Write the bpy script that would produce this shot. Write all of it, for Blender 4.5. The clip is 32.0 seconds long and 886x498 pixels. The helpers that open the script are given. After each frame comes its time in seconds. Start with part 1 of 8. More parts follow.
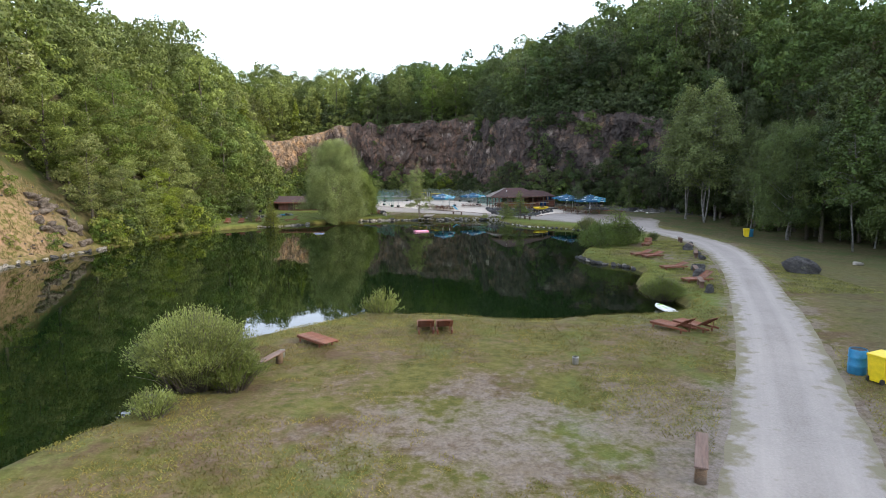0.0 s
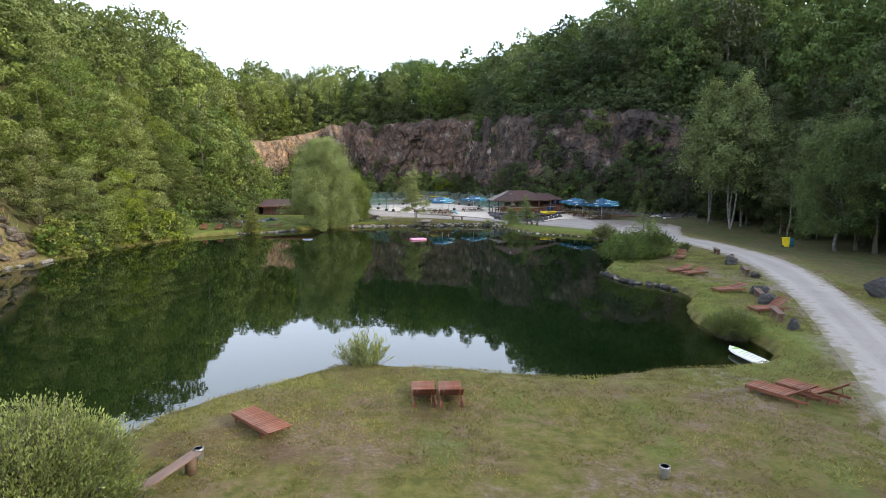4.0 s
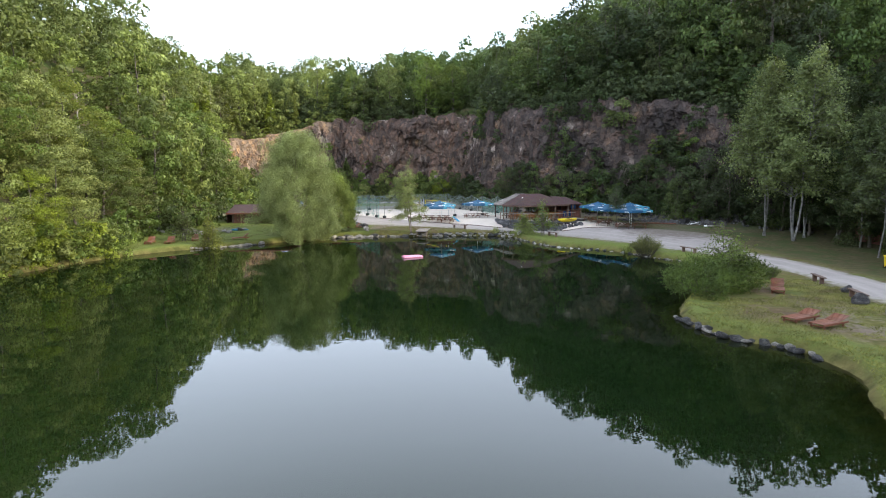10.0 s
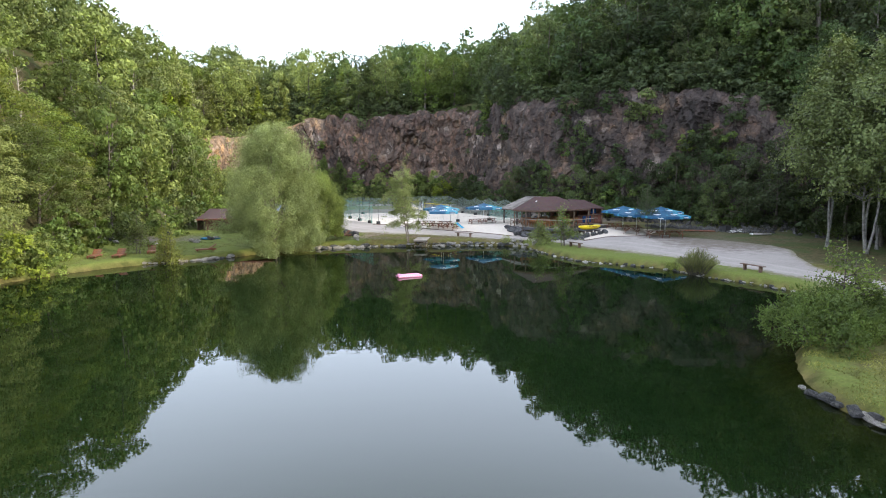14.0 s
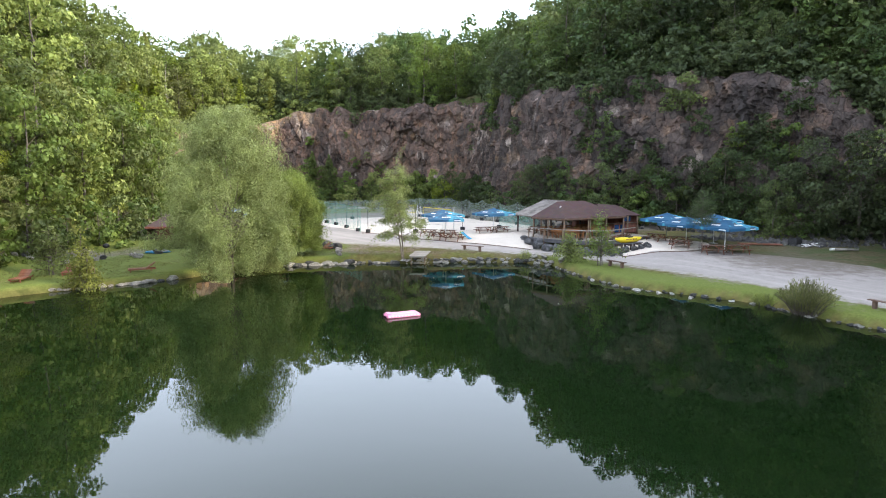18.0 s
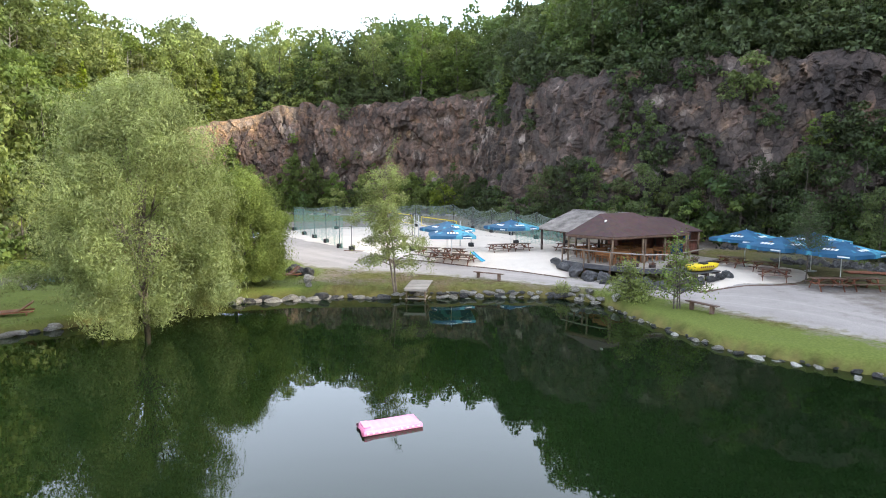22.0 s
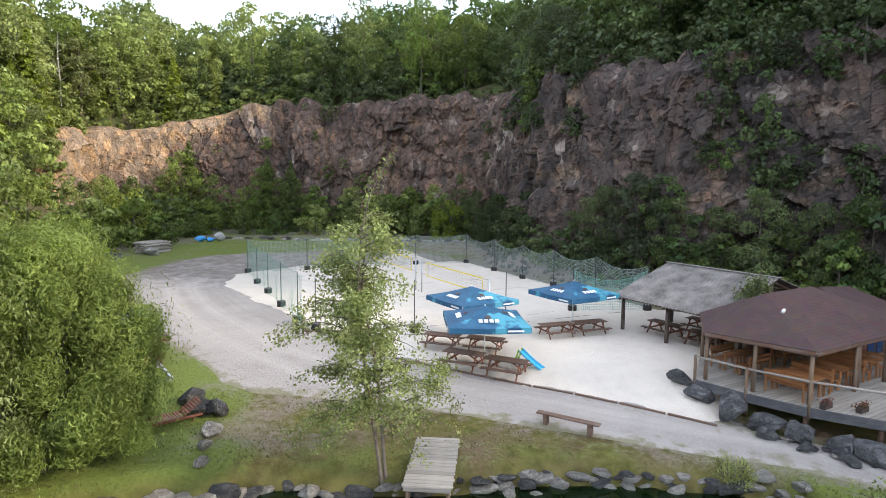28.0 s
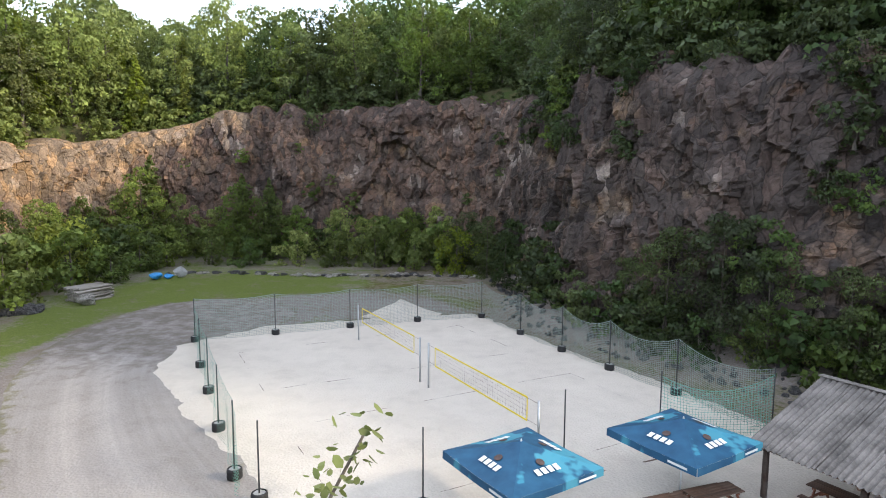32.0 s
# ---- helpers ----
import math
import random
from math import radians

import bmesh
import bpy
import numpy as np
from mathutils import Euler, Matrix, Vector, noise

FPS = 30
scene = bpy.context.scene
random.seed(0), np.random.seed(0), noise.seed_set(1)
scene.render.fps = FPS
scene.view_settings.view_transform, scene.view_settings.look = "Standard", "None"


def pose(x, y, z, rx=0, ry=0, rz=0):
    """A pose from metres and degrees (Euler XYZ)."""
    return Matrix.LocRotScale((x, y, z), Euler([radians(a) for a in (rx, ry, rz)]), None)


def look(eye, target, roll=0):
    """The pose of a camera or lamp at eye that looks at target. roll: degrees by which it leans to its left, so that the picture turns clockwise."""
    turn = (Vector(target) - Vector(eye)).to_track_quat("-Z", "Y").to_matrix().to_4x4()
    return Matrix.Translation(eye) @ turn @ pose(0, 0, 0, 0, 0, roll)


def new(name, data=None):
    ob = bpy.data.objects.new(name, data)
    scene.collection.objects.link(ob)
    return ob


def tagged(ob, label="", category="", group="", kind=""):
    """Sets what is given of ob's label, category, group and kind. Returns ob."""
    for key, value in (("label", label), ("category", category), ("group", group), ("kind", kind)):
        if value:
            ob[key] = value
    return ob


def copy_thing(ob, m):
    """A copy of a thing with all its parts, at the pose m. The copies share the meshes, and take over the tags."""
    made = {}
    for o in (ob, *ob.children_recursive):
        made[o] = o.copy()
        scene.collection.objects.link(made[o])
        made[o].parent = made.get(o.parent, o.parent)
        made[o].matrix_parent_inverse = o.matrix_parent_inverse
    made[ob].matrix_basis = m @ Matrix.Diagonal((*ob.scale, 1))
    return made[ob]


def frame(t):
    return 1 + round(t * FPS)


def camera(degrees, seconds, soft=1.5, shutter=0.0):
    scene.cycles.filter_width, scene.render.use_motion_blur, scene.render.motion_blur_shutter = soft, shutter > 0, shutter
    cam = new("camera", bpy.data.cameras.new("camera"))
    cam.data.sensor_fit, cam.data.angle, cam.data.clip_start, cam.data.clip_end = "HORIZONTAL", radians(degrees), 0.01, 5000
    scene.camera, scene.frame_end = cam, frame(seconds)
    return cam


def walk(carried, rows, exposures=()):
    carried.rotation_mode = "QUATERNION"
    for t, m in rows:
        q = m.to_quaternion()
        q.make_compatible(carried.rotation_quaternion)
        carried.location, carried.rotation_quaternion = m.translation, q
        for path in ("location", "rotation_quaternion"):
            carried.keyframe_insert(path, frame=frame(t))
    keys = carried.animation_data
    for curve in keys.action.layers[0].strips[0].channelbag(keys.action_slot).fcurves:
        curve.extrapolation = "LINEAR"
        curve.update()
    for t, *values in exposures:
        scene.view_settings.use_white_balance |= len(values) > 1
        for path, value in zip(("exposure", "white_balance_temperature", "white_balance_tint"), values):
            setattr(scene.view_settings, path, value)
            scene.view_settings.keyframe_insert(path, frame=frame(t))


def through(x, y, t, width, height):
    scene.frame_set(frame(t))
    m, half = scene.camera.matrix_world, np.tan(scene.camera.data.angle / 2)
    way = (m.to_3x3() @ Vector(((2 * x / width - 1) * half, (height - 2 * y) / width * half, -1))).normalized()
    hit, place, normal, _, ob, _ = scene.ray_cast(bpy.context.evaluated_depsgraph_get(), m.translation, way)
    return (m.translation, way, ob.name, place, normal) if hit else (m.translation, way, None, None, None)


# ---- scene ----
cam = camera(74.0, 32.0, soft=1.0)
# seconds, eye, turn (Euler XYZ in degrees)
PATH = [
    (0.0, 0.00, -0.00, 7.43, 82.90, 0.27, 0.00),
    (0.5, -0.06, 0.95, 7.44, 82.93, 0.23, -0.03),
    (1.0, -0.11, 1.93, 7.43, 82.96, 0.20, -0.07),
    (1.5, -0.12, 2.95, 7.42, 82.97, 0.19, -0.10),
    (2.0, -0.17, 3.97, 7.40, 83.00, 0.17, -0.14),
    (2.5, -0.20, 5.01, 7.38, 83.04, 0.17, -0.19),
    (3.0, -0.22, 6.07, 7.36, 83.08, 0.18, -0.23),
    (3.5, -0.26, 7.16, 7.36, 83.09, 0.19, -0.26),
    (5.5, -0.31, 11.75, 7.42, 83.12, 0.25, -0.39),
    (6.0, -0.36, 12.94, 7.42, 83.12, 0.28, -0.43),
    (6.5, -0.39, 14.16, 7.44, 83.13, 0.30, -0.46),
    (7.0, -0.42, 15.35, 7.44, 83.11, 0.34, -0.50),
    (7.5, -0.45, 16.54, 7.43, 83.12, 0.35, -0.52),
    (8.0, -0.46, 17.75, 7.46, 83.12, 0.37, -0.54),
    (8.5, -0.49, 18.96, 7.47, 83.12, 0.39, -0.57),
    (9.0, -0.51, 20.17, 7.47, 83.13, 0.41, -0.59),
    (9.5, -0.55, 21.40, 7.48, 83.13, 0.41, -0.60),
    (10.0, -0.55, 22.64, 7.50, 83.14, 0.41, -0.61),
    (10.5, -0.61, 23.89, 7.50, 83.14, 0.41, -0.63),
    (11.0, -0.66, 25.15, 7.52, 83.15, 0.42, -0.65),
    (11.5, -0.70, 26.43, 7.52, 83.15, 0.44, -0.66),
    (12.0, -0.72, 27.73, 7.53, 83.15, 0.45, -0.68),
    (12.5, -0.74, 29.07, 7.54, 83.12, 0.47, -0.68),
    (13.0, -0.78, 30.45, 7.54, 83.12, 0.48, -0.70),
    (13.5, -0.80, 31.89, 7.54, 83.15, 0.48, -0.70),
    (14.0, -0.80, 33.37, 7.54, 83.17, 0.46, -0.71),
    (14.5, -0.82, 34.88, 7.51, 83.18, 0.43, -0.72),
    (16.5, -0.97, 41.30, 7.61, 83.10, 0.38, -0.80),
    (17.0, -1.01, 42.99, 7.59, 83.11, 0.35, -0.84),
    (17.5, -1.05, 44.75, 7.60, 83.12, 0.32, -0.87),
    (18.0, -1.13, 46.50, 7.58, 83.14, 0.28, -0.91),
    (18.5, -1.19, 48.28, 7.59, 83.15, 0.23, -0.96),
    (19.0, -1.25, 50.08, 7.60, 83.15, 0.20, -1.00),
    (19.5, -1.33, 51.87, 7.59, 83.18, 0.16, -1.04),
    (20.0, -1.40, 53.65, 7.61, 83.19, 0.11, -1.11),
    (20.5, -1.46, 55.44, 7.64, 83.23, 0.08, -1.15),
    (21.0, -1.57, 57.24, 7.63, 83.28, 0.02, -1.22),
    (21.5, -1.63, 59.05, 7.64, 83.34, -0.06, -1.29),
    (22.0, -1.71, 60.87, 7.66, 83.39, -0.08, -1.36),
    (22.5, -1.82, 62.67, 7.66, 83.43, -0.13, -1.42),
    (23.0, -1.93, 64.48, 7.68, 83.49, -0.17, -1.48),
    (23.5, -2.01, 66.25, 7.66, 83.51, -0.20, -1.52),
    (24.0, -2.12, 68.00, 7.62, 83.54, -0.24, -1.56),
    (24.5, -2.21, 69.71, 7.59, 83.53, -0.28, -1.59),
    (25.0, -2.28, 71.44, 7.78, 83.52, -0.29, -1.60),
    (25.5, -2.36, 73.20, 8.33, 83.53, -0.33, -1.64),
    (27.5, -2.62, 80.05, 9.57, 83.70, -0.41, -1.78),
    (28.0, -2.71, 81.54, 9.53, 83.71, -0.43, -1.85),
    (28.5, -2.80, 83.15, 9.51, 83.73, -0.44, -1.91),
    (29.0, -2.88, 84.80, 9.87, 83.70, -0.41, -1.96),
    (29.5, -2.95, 86.50, 10.29, 83.71, -0.40, -2.03),
    (30.0, -3.03, 88.17, 10.59, 83.70, -0.37, -2.09),
    (30.5, -3.10, 89.84, 10.91, 83.71, -0.32, -2.14),
    (31.0, -3.18, 91.53, 11.44, 83.71, -0.27, -2.16),
    (31.5, -3.24, 93.24, 12.02, 83.74, -0.25, -2.20),
    (32.0, -3.30, 94.89, 12.09, 83.82, -0.25, -2.23),
]
walk(cam, [(t, pose(x, y, z, a, b, c)) for t, x, y, z, a, b, c in PATH],
     exposures=[(0.0, -0.65), (6.0, -0.55), (13.0, -0.33), (19.0, -0.1), (25.0, -0.12), (31.0, -0.55)])

# ---- light ----
SUN_EL, SUN_AZ = 25.0, 106.0        # degrees; azimuth clockwise from +y
world = bpy.data.worlds.new("world")
scene.world = world
world.use_nodes = True
wt = world.node_tree
wt.nodes.clear()
w_out = wt.nodes.new("ShaderNodeOutputWorld")
w_bg = wt.nodes.new("ShaderNodeBackground")
w_sky = wt.nodes.new("ShaderNodeTexSky")
w_sky.sky_type = "NISHITA"
w_sky.sun_disc = False
w_sky.sun_elevation = radians(SUN_EL)
w_sky.sun_rotation = radians(SUN_AZ)
w_sky.dust_density = 3.0
w_sky.ozone_density = 1.0
w_bg.inputs["Strength"].default_value = 0.13
# thin bright cloud over the blue, denser towards the horizon
w_co = wt.nodes.new("ShaderNodeTexCoord")
w_sep = wt.nodes.new("ShaderNodeSeparateXYZ")
w_map = wt.nodes.new("ShaderNodeMapping")
w_map.inputs["Scale"].default_value = (2.2, 2.2, 5.0)
w_noise = wt.nodes.new("ShaderNodeTexNoise")
w_noise.inputs["Scale"].default_value = 1.6
w_noise.inputs["Detail"].default_value = 6.0
w_ramp = wt.nodes.new("ShaderNodeMapRange")
w_ramp.inputs["From Min"].default_value = 0.35
w_ramp.inputs["From Max"].default_value = 0.75
w_hor = wt.nodes.new("ShaderNodeMapRange")
w_hor.inputs["From Min"].default_value = 0.12
w_hor.inputs["From Max"].default_value = 0.55
w_hor.inputs["To Min"].default_value = 0.95
w_hor.inputs["To Max"].default_value = 0.8
w_max = wt.nodes.new("ShaderNodeMath")
w_max.operation = "MAXIMUM"
w_half = wt.nodes.new("ShaderNodeMath")
w_half.operation = "MULTIPLY"
w_half.inputs[1].default_value = 0.75
w_mix = wt.nodes.new("ShaderNodeMix")
w_mix.data_type = "RGBA"
wt.links.new(w_co.outputs["Generated"], w_sep.inputs[0])
wt.links.new(w_co.outputs["Generated"], w_map.inputs[0])
wt.links.new(w_map.outputs[0], w_noise.inputs["Vector"])
wt.links.new(w_noise.outputs["Fac"], w_ramp.inputs["Value"])
wt.links.new(w_sep.outputs["Z"], w_hor.inputs["Value"])
wt.links.new(w_ramp.outputs[0], w_half.inputs[0])
wt.links.new(w_half.outputs[0], w_max.inputs[0])
wt.links.new(w_hor.outputs[0], w_max.inputs[1])
wt.links.new(w_max.outputs[0], w_mix.inputs["Factor"])
w_col = wt.nodes.new("ShaderNodeMix")
w_col.data_type = "RGBA"
w_col.inputs["A"].default_value = (34.0, 38.8, 47.5, 1)
w_col.inputs["B"].default_value = (13.2, 14.3, 16.6, 1)
w_up = wt.nodes.new("ShaderNodeMapRange")
w_up.inputs["From Min"].default_value = 0.42
w_up.inputs["From Max"].default_value = 0.95
wt.links.new(w_sep.outputs["Z"], w_up.inputs["Value"])
wt.links.new(w_up.outputs[0], w_col.inputs["Factor"])
wt.links.new(w_col.outputs["Result"], w_mix.inputs["B"])
wt.links.new(w_sky.outputs[0], w_mix.inputs["A"])
wt.links.new(w_mix.outputs["Result"], w_bg.inputs["Color"])
wt.links.new(w_bg.outputs[0], w_out.inputs[0])
sun_data = bpy.data.lights.new("sun", "SUN")
sun_data.energy = 7.2
sun_data.angle = radians(6.0)
sun_data.color = (1.0, 0.88, 0.68)
sun = new("sun", sun_data)
_az, _el = radians(SUN_AZ), radians(SUN_EL)
sun.matrix_world = look((0, 0, 0), (-math.sin(_az) * math.cos(_el), -math.cos(_az) * math.cos(_el), -math.sin(_el)))

# ---- materials ----


class Nodes:
    """A short way to write node materials."""

    def __init__(self, name):
        self.m = bpy.data.materials.new(name)
        self.m.use_nodes = True
        self.t = self.m.node_tree
        self.t.nodes.clear()
        self.out = self.t.nodes.new("ShaderNodeOutputMaterial")
        self.co = self.t.nodes.new("ShaderNodeTexCoord")
        self.geo = self.t.nodes.new("ShaderNodeNewGeometry")
        self.obi = self.t.nodes.new("ShaderNodeObjectInfo")

    def put(self, socket, v):
        if hasattr(v, "is_output"):
            self.t.links.new(v, socket)
        elif isinstance(v, tuple) and len(v) == 3 and socket.type == "RGBA":
            socket.default_value = (*v, 1)
        else:
            socket.default_value = v

    def where(self, world=False, scale=(1, 1, 1)):
        mp = self.t.nodes.new("ShaderNodeMapping")
        self.t.links.new(self.geo.outputs["Position"] if world else self.co.outputs["Object"], mp.inputs[0])
        mp.inputs["Scale"].default_value = scale
        return mp.outputs[0]

    def noise(self, scale, detail=4.0, rough=0.55, at=None, world=False, stretch=(1, 1, 1)):
        n = self.t.nodes.new("ShaderNodeTexNoise")
        n.inputs["Scale"].default_value = scale
        n.inputs["Detail"].default_value = detail
        n.inputs["Roughness"].default_value = rough
        self.t.links.new(at or self.where(world, stretch), n.inputs["Vector"])
        return n.outputs["Fac"]

    def voronoi(self, scale, feature="F1", at=None, world=False, stretch=(1, 1, 1), out="Distance"):
        n = self.t.nodes.new("ShaderNodeTexVoronoi")
        n.feature = feature
        n.inputs["Scale"].default_value = scale
        self.t.links.new(at or self.where(world, stretch), n.inputs["Vector"])
        return n.outputs[out]

    def wave(self, scale, distort=1.0, direction="X", world=False):
        n = self.t.nodes.new("ShaderNodeTexWave")
        n.bands_direction = direction
        n.inputs["Scale"].default_value = scale
        n.inputs["Distortion"].default_value = distort
        n.inputs["Detail"].default_value = 2.0
        self.t.links.new(self.where(world), n.inputs["Vector"])
        return n.outputs["Fac"]

    def rng(self, v, a, b, c=0.0, d=1.0):
        n = self.t.nodes.new("ShaderNodeMapRange")
        self.put(n.inputs["Value"], v)
        n.inputs["From Min"].default_value, n.inputs["From Max"].default_value = a, b
        n.inputs["To Min"].default_value, n.inputs["To Max"].default_value = c, d
        return n.outputs[0]

    def mix(self, f, a, b, blend="MIX"):
        n = self.t.nodes.new("ShaderNodeMix")
        n.data_type = "RGBA"
        n.blend_type = blend
        self.put(n.inputs["Factor"], f)
        self.put(n.inputs["A"], a)
        self.put(n.inputs["B"], b)
        return n.outputs["Result"]

    def math(self, op, a, b=0.0):
        n = self.t.nodes.new("ShaderNodeMath")
        n.operation = op
        self.put(n.inputs[0], a)
        self.put(n.inputs[1], b)
        return n.outputs[0]

    def attr(self, name):
        n = self.t.nodes.new("ShaderNodeAttribute")
        n.attribute_name = name
        return n.outputs["Fac"]

    def hsv(self, c, h=0.5, s=1.0, v=1.0):
        n = self.t.nodes.new("ShaderNodeHueSaturation")
        self.put(n.inputs["Color"], c)
        self.put(n.inputs["Hue"], h)
        self.put(n.inputs["Saturation"], s)
        self.put(n.inputs["Value"], v)
        return n.outputs[0]

    def bump(self, height, strength=0.4, distance=0.05):
        n = self.t.nodes.new("ShaderNodeBump")
        n.inputs["Strength"].default_value = strength
        n.inputs["Distance"].default_value = distance
        self.put(n.inputs["Height"], height)
        return n.outputs[0]

    def bsdf(self, color, rough=0.8, metal=0.0, normal=None, spec=0.4):
        n = self.t.nodes.new("ShaderNodeBsdfPrincipled")
        self.put(n.inputs["Base Color"], color)
        self.put(n.inputs["Roughness"], rough)
        self.put(n.inputs["Metallic"], metal)
        self.put(n.inputs["Specular IOR Level"], spec)
        if normal is not None:
            self.put(n.inputs["Normal"], normal)
        return n.outputs[0]

    def done(self, shader):
        self.t.links.new(shader, self.out.inputs["Surface"])
        return self.m


def leaf_material(name, dark, light, warm=(0.16, 0.17, 0.03), through=0.22):
    k = Nodes(name)
    dark, light = [(r * 1.17, g, b * 0.96) for r, g, b in (dark, light)]
    c = k.mix(k.rng(k.geo.outputs["Random Per Island"], 0, 1, 0.22, 0.78), dark, light)
    c = k.mix(k.rng(k.noise(0.35, 2.0), 0.55, 0.8, 0.0, 0.5), c, warm)
    clump = k.rng(k.noise(0.8, 3.0, 0.6), 0.35, 0.65, 0.5, 1.45)
    c = k.hsv(c, k.rng(k.obi.outputs["Random"], 0, 1, 0.485, 0.515), k.rng(k.obi.outputs["Random"], 0, 1, 0.85, 1.08),
              k.math("MULTIPLY", clump, k.rng(k.math("FRACT", k.math("MULTIPLY", k.obi.outputs["Random"], 7.31)), 0, 1, 0.7, 1.3)))
    d = k.bsdf(c, 0.55, spec=0.25)
    tr = k.t.nodes.new("ShaderNodeBsdfTranslucent")
    k.put(tr.inputs["Color"], k.mix(0.4, c, (0.25, 0.3, 0.04)))
    ms = k.t.nodes.new("ShaderNodeMixShader")
    ms.inputs[0].default_value = through
    k.t.links.new(d, ms.inputs[1])
    k.t.links.new(tr.outputs[0], ms.inputs[2])
    return k.done(ms.outputs[0])


def plain(name, color, rough=0.6, metal=0.0, vary=0.25, scale=6.0, spec=0.4, bump=0.15):
    k = Nodes(name)
    big = k.noise(scale, 3.0)
    fine = k.noise(scale * 9, 3.0)
    c = k.hsv(color, 0.5, 1.0, k.math("ADD", k.rng(big, 0.3, 0.7, 1 - vary, 1 + vary), k.rng(fine, 0.3, 0.7, -vary * 0.5, vary * 0.5)))
    return k.done(k.bsdf(c, k.rng(fine, 0.3, 0.7, max(rough - 0.1, 0.03), min(rough + 0.1, 1)), metal, k.bump(fine, bump, 0.01), spec))


def wood(name, color, grey=0.0, rough=0.65):
    """Planks: grain along the piece's own x, with weathering."""
    k = Nodes(name)
    grain = k.noise(3.0, 6.0, 0.65, stretch=(0.6, 9, 9))
    stain = k.noise(1.3, 3.0)
    c = k.mix(k.rng(grain, 0.3, 0.7), tuple(v * 0.6 for v in color), tuple(v * 1.25 for v in color))
    c = k.mix(k.rng(stain, 0.4, 0.75, 0.0, grey), c, (0.27, 0.25, 0.23))
    c = k.hsv(c, 0.5, 1.0, k.rng(k.obi.outputs["Random"], 0, 1, 0.8, 1.2))
    return k.done(k.bsdf(c, rough, 0.0, k.bump(grain, 0.25, 0.008), 0.35))


def rock_material(name, colors, scale=1.0, world=False, lichen=(0.3, 0.28, 0.2)):
    k = Nodes(name)
    big = k.noise(0.16 * scale, 5.0, 0.6, world=world)
    mid = k.noise(0.9 * scale, 8.0, 0.68, world=world, stretch=(1, 1, 1.5))
    fine = k.noise(6.0 * scale, 6.0, 0.7, world=world)
    joint = k.noise(1.5 * scale, 6.0, 0.7, world=world, stretch=(1, 1, 0.22))
    bed = k.noise(1.3 * scale, 6.0, 0.7, world=world, stretch=(0.35, 0.35, 1.6))
    c = k.mix(k.rng(big, 0.36, 0.64), colors[0], colors[1])
    c = k.mix(k.rng(mid, 0.45, 0.72), c, colors[2])
    c = k.mix(k.rng(k.noise(0.33 * scale, 7.0, 0.65, world=world), 0.6, 0.7, 0, 0.8), c, lichen)
    gap = k.math("MINIMUM", k.math("ABSOLUTE", k.math("SUBTRACT", joint, 0.5)), k.math("ABSOLUTE", k.math("SUBTRACT", bed, 0.52)))
    c = k.mix(k.rng(gap, 0.0, 0.014, 0.55, 0.0), c, (0.022, 0.019, 0.018))
    c = k.mix(k.rng(joint, 0.54, 0.72, 0, 0.3), c, tuple(v * 0.45 for v in colors[0]))
    c = k.hsv(c, 0.5, 1.0, k.math("MULTIPLY", k.rng(fine, 0.3, 0.7, 0.7, 1.3), k.rng(k.obi.outputs["Random"], 0, 1, 0.85, 1.15)))
    h = k.math("ADD", k.math("ADD", k.math("MULTIPLY", fine, 0.5), k.rng(gap, 0.0, 0.03, -0.5, 0.0)), k.math("ADD", k.math("MULTIPLY", mid, 1.4), joint))
    return k.done(k.bsdf(c, 0.92, 0.0, k.bump(h, 1.0, 0.3 / scale), 0.2))


